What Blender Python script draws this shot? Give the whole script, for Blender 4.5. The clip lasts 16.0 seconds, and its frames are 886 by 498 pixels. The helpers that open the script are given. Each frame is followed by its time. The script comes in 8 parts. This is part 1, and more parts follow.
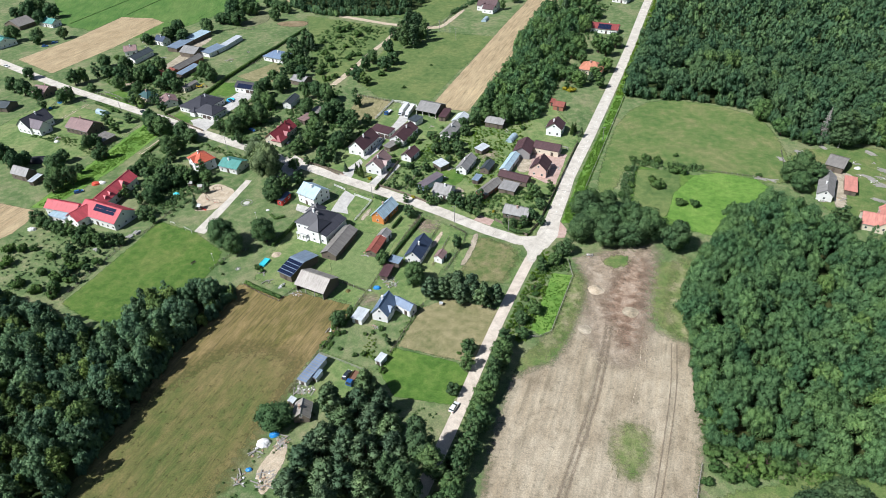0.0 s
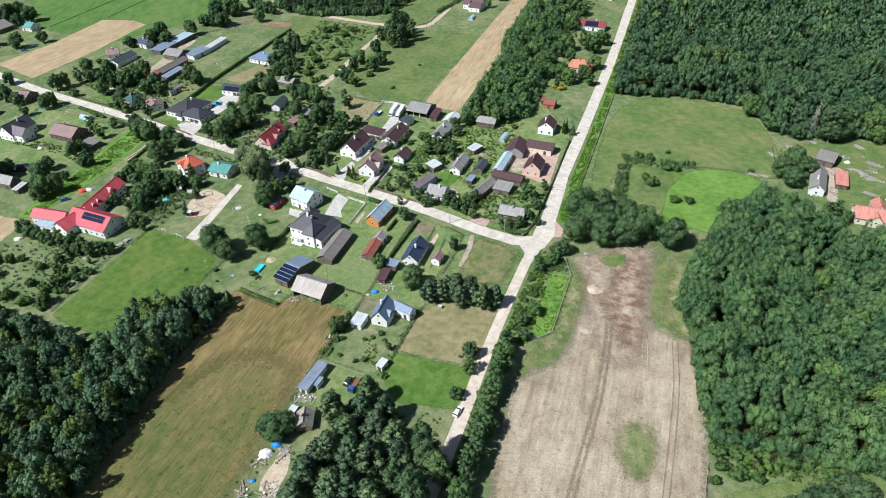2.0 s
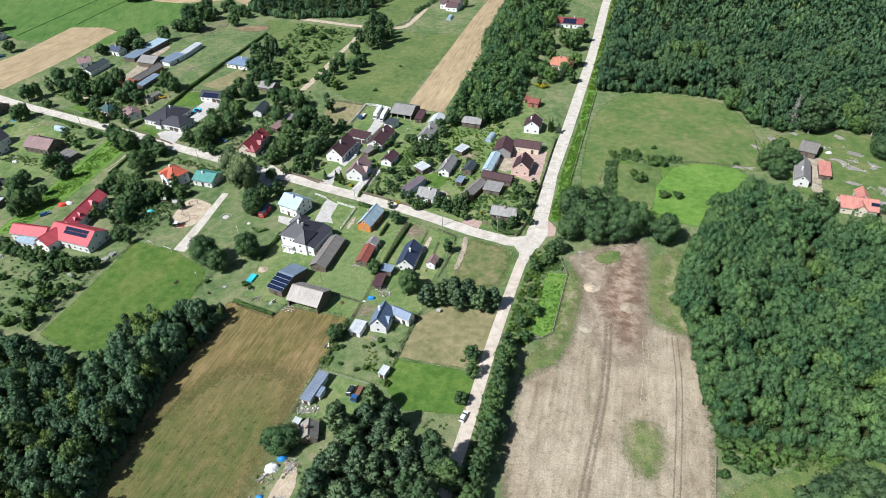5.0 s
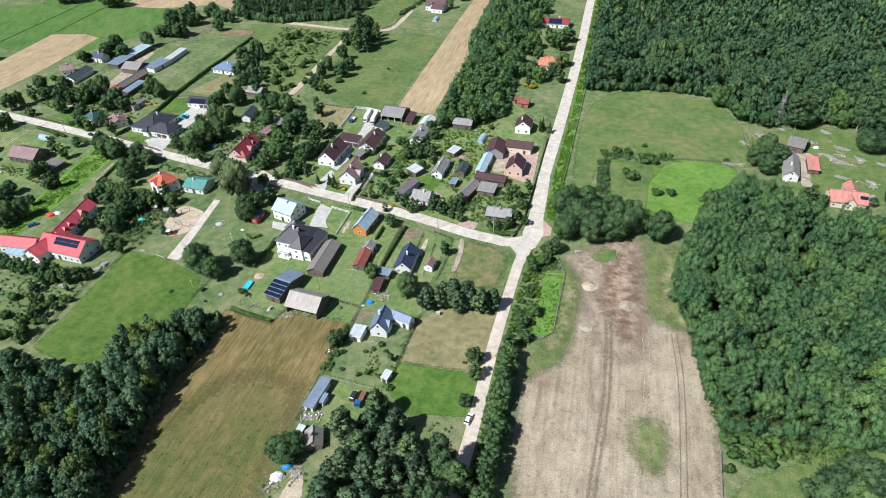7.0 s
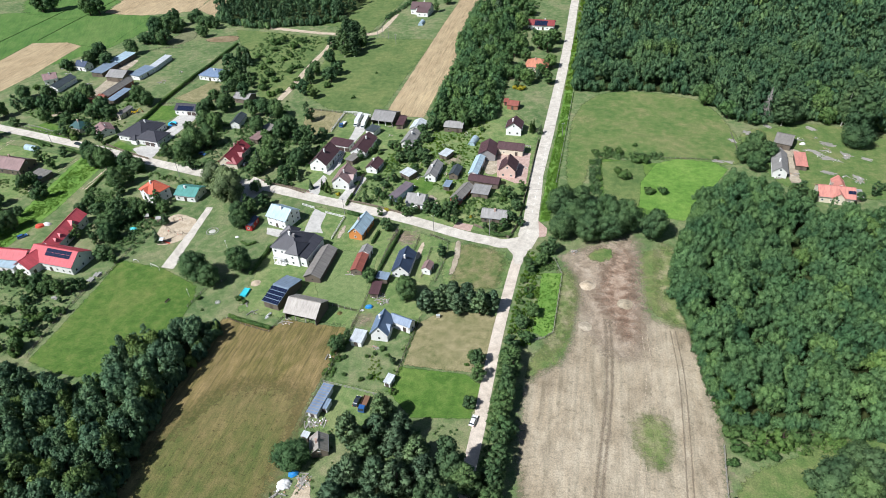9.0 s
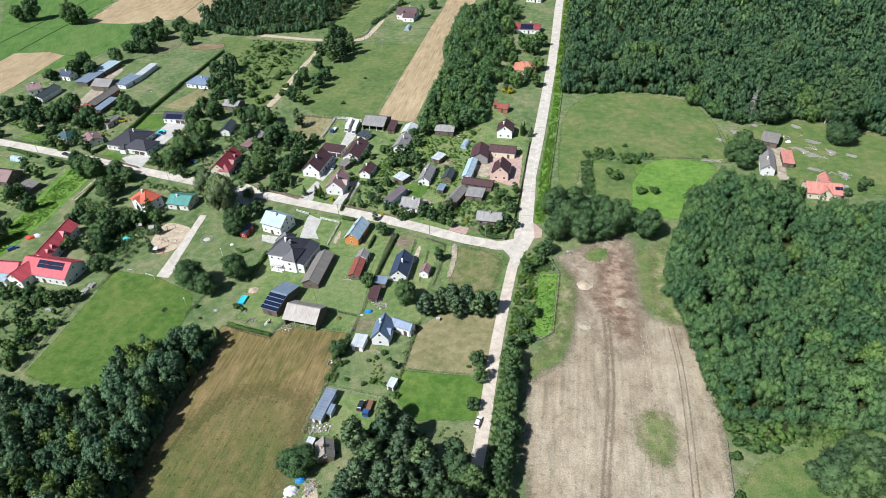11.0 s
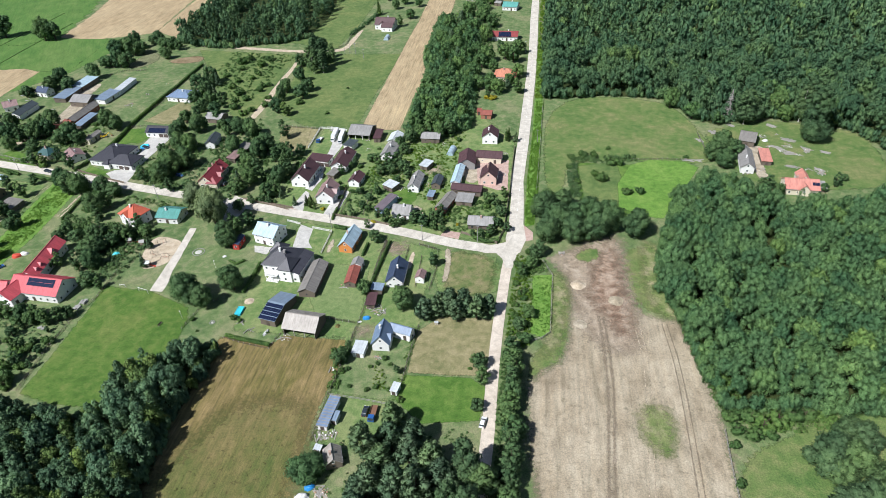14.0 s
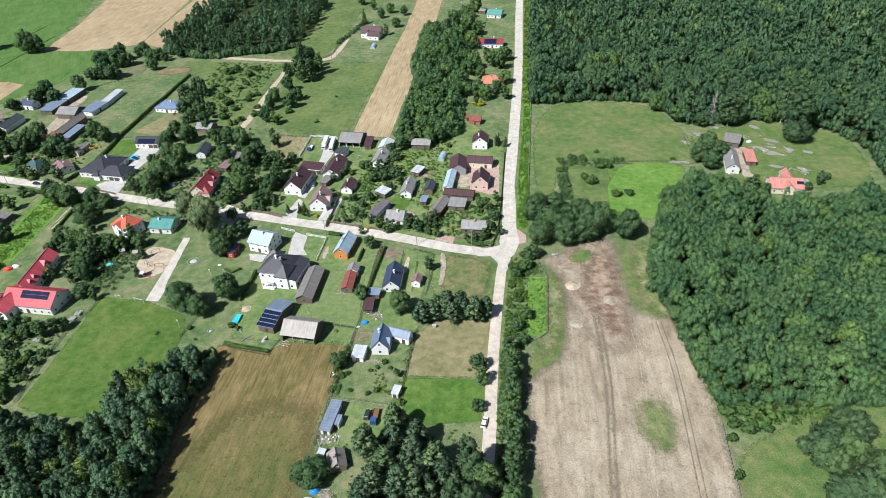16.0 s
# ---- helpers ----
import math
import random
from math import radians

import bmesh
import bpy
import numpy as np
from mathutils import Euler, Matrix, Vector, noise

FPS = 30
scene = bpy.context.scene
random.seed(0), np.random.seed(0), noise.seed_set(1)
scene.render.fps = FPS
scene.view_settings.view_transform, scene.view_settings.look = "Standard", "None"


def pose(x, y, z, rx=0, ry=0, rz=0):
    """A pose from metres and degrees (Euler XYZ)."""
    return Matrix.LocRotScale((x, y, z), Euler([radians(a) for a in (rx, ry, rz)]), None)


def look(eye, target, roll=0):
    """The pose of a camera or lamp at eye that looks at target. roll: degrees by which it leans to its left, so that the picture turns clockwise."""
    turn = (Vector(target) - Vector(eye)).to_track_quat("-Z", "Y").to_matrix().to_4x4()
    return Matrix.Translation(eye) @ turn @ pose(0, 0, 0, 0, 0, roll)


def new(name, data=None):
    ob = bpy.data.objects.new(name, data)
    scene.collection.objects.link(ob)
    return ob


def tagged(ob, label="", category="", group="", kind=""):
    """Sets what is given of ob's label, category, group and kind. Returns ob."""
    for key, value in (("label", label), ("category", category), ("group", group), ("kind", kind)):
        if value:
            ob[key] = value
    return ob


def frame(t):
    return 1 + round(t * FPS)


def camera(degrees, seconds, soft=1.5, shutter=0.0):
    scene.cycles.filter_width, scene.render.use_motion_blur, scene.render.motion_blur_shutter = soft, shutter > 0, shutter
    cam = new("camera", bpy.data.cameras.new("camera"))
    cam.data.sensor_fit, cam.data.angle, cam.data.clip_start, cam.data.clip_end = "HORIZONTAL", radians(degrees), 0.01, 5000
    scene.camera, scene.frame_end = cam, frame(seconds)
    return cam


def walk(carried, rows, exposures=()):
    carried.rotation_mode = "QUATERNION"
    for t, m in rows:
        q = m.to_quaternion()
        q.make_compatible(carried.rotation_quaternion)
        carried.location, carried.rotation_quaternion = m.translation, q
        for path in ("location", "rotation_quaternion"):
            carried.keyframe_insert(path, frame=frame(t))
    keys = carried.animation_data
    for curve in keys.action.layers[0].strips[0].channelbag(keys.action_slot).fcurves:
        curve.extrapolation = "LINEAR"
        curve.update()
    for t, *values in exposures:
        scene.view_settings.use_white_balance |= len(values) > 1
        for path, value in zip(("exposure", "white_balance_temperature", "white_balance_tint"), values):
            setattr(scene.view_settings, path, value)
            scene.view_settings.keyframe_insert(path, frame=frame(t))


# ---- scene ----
cam = camera(69.21, 16.0, soft=0.6)
PATH = [
    (0, (43.57, -229.23, 165.01), (13.55, -155.54, 104.44), -1.983),
    (0.5, (42.15, -229.00, 165.08), (12.68, -155.15, 104.44), -1.994),
    (1, (40.75, -228.80, 165.18), (11.85, -154.80, 104.45), -2.017),
    (1.5, (39.37, -228.63, 165.29), (11.05, -154.48, 104.47), -2.051),
    (2, (38.01, -228.50, 165.41), (10.27, -154.19, 104.50), -2.094),
    (2.5, (36.66, -228.40, 165.53), (9.51, -153.94, 104.55), -2.142),
    (3, (35.32, -228.34, 165.64), (8.77, -153.72, 104.59), -2.195),
    (3.5, (33.99, -228.32, 165.75), (8.03, -153.54, 104.65), -2.250),
    (4, (32.66, -228.34, 165.85), (7.30, -153.38, 104.71), -2.307),
    (6.5, (26.11, -229.04, 166.25), (3.70, -153.16, 105.09), -2.581),
    (7, (24.81, -229.30, 166.32), (2.98, -153.23, 105.20), -2.628),
    (7.5, (23.51, -229.61, 166.38), (2.27, -153.33, 105.31), -2.673),
    (8, (22.22, -229.96, 166.45), (1.56, -153.47, 105.44), -2.714),
    (8.5, (20.93, -230.36, 166.52), (0.86, -153.65, 105.59), -2.751),
    (9, (19.64, -230.80, 166.60), (0.17, -153.87, 105.75), -2.785),
    (11.5, (13.39, -233.62, 167.13), (-3.11, -155.56, 106.85), -2.916),
    (12, (12.18, -234.31, 167.27), (-3.71, -156.02, 107.13), -2.937),
    (12.5, (11.00, -235.04, 167.42), (-4.29, -156.51, 107.43), -2.957),
    (13, (9.84, -235.81, 167.58), (-4.84, -157.04, 107.74), -2.978),
    (13.5, (8.71, -236.61, 167.74), (-5.36, -157.61, 108.07), -3.000),
    (14, (7.61, -237.45, 167.90), (-5.86, -158.20, 108.41), -3.023),
    (14.5, (6.54, -238.32, 168.05), (-6.33, -158.83, 108.75), -3.048),
    (15, (5.51, -239.22, 168.18), (-6.77, -159.48, 109.10), -3.075),
    (15.5, (4.52, -240.15, 168.29), (-7.18, -160.15, 109.44), -3.106),
    (16, (3.58, -241.11, 168.37), (-7.56, -160.85, 109.77), -3.142),
]
EXPOSURES = [(0, 0.42, 6080, 10), (16, 0.42, 6080, 10)]
walk(cam, [(t, look(eye, target, roll)) for t, eye, target, roll in PATH], EXPOSURES)

# ---- world and sun ----
SUN_AZ, SUN_EL = radians(230), radians(49)
world = bpy.data.worlds.new("sky")
scene.world = world
world.use_nodes = True
wn, wl = world.node_tree.nodes, world.node_tree.links
sky = wn.new("ShaderNodeTexSky")
sky.sky_type, sky.sun_disc = "NISHITA", False
sky.sun_elevation, sky.sun_rotation = SUN_EL, math.pi / 2 - SUN_AZ
wl.new(sky.outputs[0], wn["Background"].inputs[0])
wn["Background"].inputs[1].default_value = 0.05
sun = new("sun", bpy.data.lights.new("sun", "SUN"))
sun.data.energy, sun.data.angle, sun.data.color = 5.0, radians(0.5), (1.0, 0.965, 0.91)
way = Vector((math.cos(SUN_AZ) * math.cos(SUN_EL), math.sin(SUN_AZ) * math.cos(SUN_EL), math.sin(SUN_EL)))
sun.matrix_world = look(way * 300, (0, 0, 0))


# ---- materials ----
MATS = {}


class Nodes:
    """A small wrapper to write node materials in few lines."""

    def __init__(self, name):
        self.mat = bpy.data.materials.new(name)
        self.mat.use_nodes = True
        self.tree = self.mat.node_tree
        self.bsdf = self.tree.nodes["Principled BSDF"]
        self.bsdf.inputs["Specular IOR Level"].default_value = 0.25

    def node(self, kind, **values):
        n = self.tree.nodes.new("ShaderNode" + kind)
        for key, value in values.items():
            if key in n.inputs:
                n.inputs[key].default_value = value
        return n

    def link(self, a, b):
        self.tree.links.new(a, b)

    def noise(self, where, scale, detail=3.0, rough=0.6):
        n = self.node("TexNoise", Scale=scale, Detail=detail, Roughness=rough)
        self.link(where, n.inputs["Vector"])
        return n.outputs["Fac"]

    def ramp(self, fac, stops):
        n = self.node("ValToRGB")
        e = n.color_ramp.elements
        while len(e) < len(stops):
            e.new(0.5)
        for el, (p, c) in zip(e, stops):
            el.position, el.color = p, (*c, 1)
        self.link(fac, n.inputs[0])
        return n.outputs[0]

    def mix(self, fac, a, b, blend="MIX"):
        n = self.node("Mix")
        n.data_type, n.blend_type = "RGBA", blend
        for v, i in ((fac, 0), (a, 6), (b, 7)):
            if isinstance(v, (int, float)):
                n.inputs[i].default_value = v
            elif isinstance(v, tuple):
                n.inputs[i].default_value = (*v, 1)
            else:
                self.link(v, n.inputs[i])
        return n.outputs[2]

    def bump(self, height, strength, distance):
        n = self.node("Bump", Strength=strength, Distance=distance)
        self.link(height, n.inputs["Height"])
        self.link(n.outputs[0], self.bsdf.inputs["Normal"])

    def done(self, colour, rough, metal=0.0):
        if isinstance(colour, tuple):
            self.bsdf.inputs["Base Color"].default_value = (*colour, 1)
        else:
            self.link(colour, self.bsdf.inputs["Base Color"])
        self.bsdf.inputs["Roughness"].default_value = rough
        self.bsdf.inputs["Metallic"].default_value = metal
        return self.mat


def shade(c, k):
    return tuple(min(1.0, v * k) for v in c)


# soils and thin growth that pass into one another without a border
BLURRED = ("redsoil", "brownsoil", "weedy", "tired", "sand", "weeds", "rutsoil", "water", "brownwater")


def ground_mat(name, dark, mid, light, patch_scale=0.05, grain=0.9, rows=None, row_mix=0.35, bump=0.5, contrast=1.0, soft=True):
    """Grass, soil and crops: broad patches, clumps and fine grain; rows = (angle, spacing) for drill and mowing lines."""
    m = Nodes(name)
    pos = m.node("NewGeometry").outputs["Position"]
    along = pos
    if rows:
        # patches follow the way the field is worked
        drawn = m.node("Mapping")
        drawn.vector_type = "TEXTURE"
        drawn.inputs["Rotation"].default_value = (0, 0, radians(rows[0]))
        drawn.inputs["Scale"].default_value = (1.0, 2.2, 1.0)
        m.link(pos, drawn.inputs["Vector"])
        along = drawn.outputs[0]
    broad = m.noise(along, patch_scale, 4.0, 0.6)
    clump = m.noise(along, grain * 0.35, 4.0, 0.65)
    fine = m.noise(pos, grain * 2.6, 4.0, 0.75)
    half = 0.16 / contrast
    c1 = m.ramp(broad, [(0.5 - half, dark), (0.5, mid), (0.5 + half, light)])
    c2 = m.ramp(clump, [(0.36, shade(dark, 0.85)), (0.5, mid), (0.64, shade(light, 1.08))])
    col = m.mix(0.5, c1, c2)
    f = m.ramp(fine, [(0.36, (0.50, 0.52, 0.52)), (0.5, (1.0, 1.0, 1.0)), (0.64, (1.5, 1.48, 1.42))])
    col = m.mix(0.5 if name == "sand" else 0.6 if soft or name == "ground" else 0.3, col, f, "MULTIPLY")
    height = fine
    if rows:
        turn = m.node("Mapping")
        turn.vector_type = "TEXTURE"
        turn.inputs["Rotation"].default_value = (0, 0, radians(rows[0]))
        turn.inputs["Scale"].default_value = (rows[1], rows[1] * 22.0, 1.0)
        m.link(pos, turn.inputs["Vector"])
        streak = m.noise(turn.outputs[0], 1.0, 3.0, 0.6)
        lines = m.ramp(streak, [(0.32, (0.55, 0.58, 0.55)), (0.5, (1.0, 1.0, 1.0)), (0.68, (1.3, 1.26, 1.2))])
        col = m.mix(row_mix, col, lines, "MULTIPLY")
    m.bump(height, bump, 0.25)
    MATS[name] = m.done(col, 0.95)
    if soft:
        # the growth thins out towards the border of its patch
        near = m.node("Attribute")
        near.attribute_name = "edge"
        ragged = m.noise(pos, 0.55, 5.0, 0.7)
        add = m.node("Math")
        add.operation = "MULTIPLY_ADD"
        m.link(ragged, add.inputs[0])
        add.inputs[1].default_value = 1.8
        m.link(near.outputs["Fac"], add.inputs[2])
        cut = m.node("MapRange")
        cut.inputs["From Min"].default_value, cut.inputs["From Max"].default_value = (1.0, 1.85) if name in BLURRED else (1.25, 1.5)
        m.link(add.outputs[0], cut.inputs["Value"])
        clear, both = m.node("BsdfTransparent"), m.node("MixShader")
        m.link(cut.outputs[0], both.inputs[0])
        m.link(clear.outputs[0], both.inputs[1])
        m.link(m.bsdf.outputs[0], both.inputs[2])
        m.link(both.outputs[0], m.tree.nodes["Material Output"].inputs[0])


# the green has a little extra blue, a hint of haze put into the colour
ground_mat("ground", (0.068, 0.120, 0.042), (0.122, 0.176, 0.068), (0.222, 0.218, 0.122), 0.05, 0.8, contrast=1.4, soft=False)
ground_mat("grass", (0.066, 0.118, 0.034), (0.106, 0.158, 0.050), (0.165, 0.195, 0.07), 0.05, 0.8, contrast=1.3)
ground_mat("lawn", (0.105, 0.170, 0.058), (0.145, 0.205, 0.076), (0.19, 0.23, 0.10), 0.05, 1.2)
ground_mat("gardens", (0.085, 0.150, 0.046), (0.140, 0.205, 0.070), (0.225, 0.245, 0.112), 0.07, 1.0, contrast=1.5)
ground_mat("pitch", (0.050, 0.112, 0.018), (0.080, 0.146, 0.027), (0.138, 0.172, 0.048), 0.05, 0.8, contrast=1.4)
ground_mat("pasture", (0.056, 0.134, 0.028), (0.080, 0.162, 0.036), (0.118, 0.184, 0.052), 0.02, 0.4, rows=(30, 1.5), row_mix=0.3)
ground_mat("meadow", (0.072, 0.136, 0.036), (0.112, 0.166, 0.050), (0.185, 0.192, 0.082), 0.05, 0.7, contrast=1.4)
ground_mat("lush", (0.050, 0.115, 0.018), (0.078, 0.155, 0.026), (0.13, 0.195, 0.045), 0.07, 1.0, contrast=1.3)
ground_mat("lime", (0.080, 0.175, 0.028), (0.118, 0.228, 0.040), (0.17, 0.27, 0.06), 0.08, 1.0, contrast=1.2)
ground_mat("crop", (0.050, 0.125, 0.022), (0.078, 0.170, 0.030), (0.12, 0.21, 0.045), 0.06, 1.0, rows=(4, 0.8), row_mix=0.8)
ground_mat("weeds", (0.10, 0.155, 0.045), (0.165, 0.195, 0.075), (0.28, 0.255, 0.155), 0.16, 0.9, contrast=1.4)
ground_mat("drygrass", (0.14, 0.15, 0.065), (0.215, 0.198, 0.10), (0.285, 0.250, 0.145), 0.07, 1.0, contrast=1.2)
ground_mat("tired", (0.085, 0.135, 0.040), (0.150, 0.165, 0.066), (0.230, 0.200, 0.110), 0.09, 1.0, contrast=1.5)
ground_mat("stubble", (0.112, 0.108, 0.033), (0.168, 0.134, 0.054), (0.236, 0.176, 0.086), 0.04, 1.0, rows=(-1, 0.8), row_mix=0.8, contrast=1.2)
ground_mat("wheat", (0.305, 0.232, 0.138), (0.360, 0.280, 0.172), (0.420, 0.334, 0.208), 0.03, 0.6, rows=(0, 0.9), row_mix=0.6)
ground_mat("sand", (0.240, 0.197, 0.138), (0.328, 0.276, 0.200), (0.400, 0.346, 0.262), 0.05, 0.7, rows=(1, 1.6), row_mix=0.4, contrast=1.6)
ground_mat("rutsoil", (0.185, 0.150, 0.108), (0.235, 0.192, 0.140), (0.30, 0.25, 0.19), 0.3, 0.9)
ground_mat("redsoil", (0.165, 0.108, 0.076), (0.262, 0.182, 0.130), (0.375, 0.295, 0.228), 0.14, 0.8, contrast=1.4)
ground_mat("sandpit", (0.37, 0.30, 0.215), (0.45, 0.375, 0.28), (0.52, 0.445, 0.345), 0.2, 1.2)
ground_mat("yard", (0.24, 0.205, 0.15), (0.35, 0.305, 0.23), (0.46, 0.40, 0.32), 0.12, 1.0)
ground_mat("paving", (0.38, 0.37, 0.35), (0.45, 0.44, 0.42), (0.51, 0.50, 0.475), 0.15, 1.5, bump=0.15, soft=False)
ground_mat("concrete", (0.42, 0.385, 0.335), (0.51, 0.475, 0.42), (0.58, 0.545, 0.49), 0.12, 0.9, bump=0.15, soft=False)
ground_mat("gravel", (0.43, 0.37, 0.305), (0.52, 0.455, 0.385), (0.59, 0.525, 0.455), 0.10, 1.0, bump=0.3, soft=False)
ground_mat("brownsoil", (0.215, 0.168, 0.122), (0.305, 0.245, 0.182), (0.385, 0.325, 0.255), 0.12, 0.8, contrast=1.3)
ground_mat("weedy", (0.080, 0.110, 0.030), (0.130, 0.124, 0.044), (0.186, 0.150, 0.066), 0.05, 0.9, rows=(-1, 0.6), row_mix=0.5, contrast=1.6)
ground_mat("pinkpave", (0.34, 0.235, 0.20), (0.42, 0.30, 0.26), (0.48, 0.36, 0.32), 0.2, 1.5, bump=0.15, soft=False)
# leaf litter under the woods; the shade of the crowns is in its dark colour
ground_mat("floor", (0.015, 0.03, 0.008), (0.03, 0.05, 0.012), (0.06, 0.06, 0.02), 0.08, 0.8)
ground_mat("water", (0.115, 0.125, 0.066), (0.155, 0.165, 0.088), (0.19, 0.20, 0.11), 0.1, 0.5, bump=0.05)
ground_mat("brownwater", (0.16, 0.115, 0.066), (0.205, 0.155, 0.092), (0.25, 0.20, 0.125), 0.1, 0.5, bump=0.05)


def blend(a, b, k):
    return tuple(p + (q - p) * k for p, q in zip(a, b))


TONES = [(0.0, (1.0, 1.0, 1.0)), (0.05, (0.66, 0.78, 0.82)), (0.4, (0.92, 0.96, 0.98)), (0.8, (1.08, 1.07, 1.0)), (0.95, (1.16, 1.13, 1.0)), (1.0, (1.42, 1.28, 0.9))]
PLANTATION = [(0.0, (1.0, 1.0, 1.0)), (0.05, (0.72, 0.80, 0.86)), (0.45, (1.0, 1.02, 1.04)), (0.82, (1.22, 1.22, 1.14)), (0.86, (1.1, 1.02, 0.66)), (1.0, (1.4, 1.22, 0.66))]


def leaf_mat(name, dark, mid, light, tones=None, single=True):
    """Foliage: colour varies leaf by leaf, tree by tree and over the wood; a part of the light passes through."""
    m = Nodes(name)
    geo = m.node("NewGeometry")
    isl = m.ramp(geo.outputs["Random Per Island"], [(0.0, blend(dark, mid, 0.25)), (0.5, mid), (1.0, blend(mid, light, 0.8))])
    n = m.noise(geo.outputs["Position"], 0.11, 2.0, 0.5)
    var = m.ramp(n, [(0.3, (0.62, 0.70, 0.74)), (0.5, (1.0, 1.0, 1.0)), (0.7, (1.22, 1.20, 1.06))])
    col = m.mix(0.8, isl, var, "MULTIPLY")
    # each tree of a wood has its own tone
    own = m.node("Attribute")
    own.attribute_name = "tone"
    col = m.mix(1.0, col, m.ramp(own.outputs["Fac"], tones or TONES), "MULTIPLY")
    info = m.node("ObjectInfo")
    tint = m.ramp(info.outputs["Random"], [(0.0, (0.76, 0.87, 0.86)), (0.5, (1.0, 1.0, 1.0)), (1.0, (1.22, 1.22, 0.96))])
    col = m.mix(0.8 if single else 0.0, col, tint, "MULTIPLY")
    trans = m.node("BsdfTranslucent")
    m.link(col, trans.inputs["Color"])
    mixer = m.node("MixShader")
    mixer.inputs[0].default_value = 0.28
    m.done(col, 0.7)
    m.bsdf.inputs["Specular IOR Level"].default_value = 0.12
    m.link(m.bsdf.outputs[0], mixer.inputs[1])
    m.link(trans.outputs[0], mixer.inputs[2])
    m.link(mixer.outputs[0], m.tree.nodes["Material Output"].inputs[0])
    MATS[name] = m.mat


# blue slightly raised here too, standing in for haze over the village
leaf_mat("leaf_broad", (0.050, 0.102, 0.044), (0.092, 0.162, 0.068), (0.148, 0.224, 0.098))
leaf_mat("leaf_wood", (0.062, 0.130, 0.056), (0.112, 0.206, 0.088), (0.178, 0.282, 0.118), single=False)
leaf_mat("leaf_far", (0.052, 0.110, 0.056), (0.092, 0.168, 0.081), (0.146, 0.226, 0.110), single=False)
leaf_mat("leaf_pine", (0.086, 0.144, 0.080), (0.145, 0.224, 0.124), (0.208, 0.288, 0.166))
leaf_mat("leaf_dark", (0.066, 0.130, 0.072), (0.118, 0.202, 0.108), (0.175, 0.262, 0.142), PLANTATION, False)
leaf_mat("leaf_birch", (0.056, 0.104, 0.048), (0.096, 0.160, 0.072), (0.150, 0.220, 0.105))
leaf_mat("leaf_willow", (0.095, 0.142, 0.072), (0.158, 0.212, 0.108), (0.228, 0.282, 0.158))
leaf_mat("leaf_lime", (0.06, 0.17, 0.022), (0.12, 0.23, 0.032), (0.18, 0.30, 0.05))
# shrub green, also greyed with some blue in place of haze
leaf_mat("leaf_bush", (0.050, 0.106, 0.032), (0.088, 0.158, 0.050), (0.140, 0.216, 0.074))
leaf_mat("leaf_bright", (0.06, 0.15, 0.018), (0.11, 0.19, 0.025), (0.16, 0.23, 0.035))
leaf_mat("leaf_yellow", (0.28, 0.24, 0.02), (0.40, 0.33, 0.03), (0.52, 0.44, 0.06))


def surface_mat(name, colour, rough=0.7, metal=0.0, wear=0.25, grain=3.0, bump=0.1, spec=0.3, each=0.12):
    """Painted, rendered or metal surfaces: faint streaks and dirt, a slight difference from piece to piece."""
    m = Nodes(name)
    m.bsdf.inputs["Specular IOR Level"].default_value = spec
    pos = m.node("TexCoord").outputs["Object"]
    big = m.noise(pos, 0.45, 4.0, 0.6)
    fine = m.noise(pos, grain, 3.0, 0.6)
    c = m.ramp(big, [(0.3, shade(colour, 1 - wear)), (0.55, colour), (0.75, shade(colour, 1 + wear * 0.5))])
    c2 = m.ramp(fine, [(0.3, shade(colour, 1 - wear * 0.6)), (0.7, shade(colour, 1 + wear * 0.35))])
    col = m.mix(0.45, c, c2)
    rnd = m.ramp(m.node("ObjectInfo").outputs["Random"], [(0.0, (1 - each,) * 3), (1.0, (1 + each * 0.6,) * 3)])
    col = m.mix(1.0, col, rnd, "MULTIPLY")
    if name.startswith("roof_"):
        # streaks of dirt run down the slope and the sheets differ
        run = m.node("Mapping")
        run.inputs["Scale"].default_value = (1.6, 0.22, 0.22)
        m.link(pos, run.inputs["Vector"])
        streaks = m.ramp(m.noise(run.outputs[0], 1.0, 4.0, 0.7), [(0.34, (0.74, 0.73, 0.72)), (0.5, (1.0, 1.0, 1.0)), (0.68, (1.2, 1.19, 1.18))])
        col = m.mix(0.75, col, streaks, "MULTIPLY")
    m.bump(fine, bump, 0.03)
    MATS[name] = m.done(col, rough, metal)


ROOFS = dict(rustred=(0.26, 0.085, 0.065), pale=(0.325, 0.300, 0.272), grey=(0.27, 0.265, 0.26), greybrown=(0.21, 0.198, 0.185), bluegrey=(0.19, 0.25, 0.33), anthracite=(0.050, 0.051, 0.064),
             paleblue=(0.38, 0.50, 0.58), red=(0.27, 0.06, 0.06), navy=(0.045, 0.065, 0.115), brownpink=(0.27, 0.18, 0.175),
             brown=(0.085, 0.045, 0.050), steelblue=(0.15, 0.21, 0.31), whitemetal=(0.50, 0.54, 0.57), teal=(0.10, 0.30, 0.27),
             redorange=(0.50, 0.12, 0.07), wine=(0.25, 0.045, 0.055), dark=(0.06, 0.075, 0.085), darkteal=(0.04, 0.105, 0.105),
             purplegrey=(0.15, 0.125, 0.145), orangetile=(0.52, 0.22, 0.14), pinktile=(0.50, 0.22, 0.18), brightred=(0.53, 0.095, 0.115))
for key, c in ROOFS.items():
    surface_mat("roof_" + key, c, 0.5, 0.0, 0.22, 2.0, 0.15, 0.4)
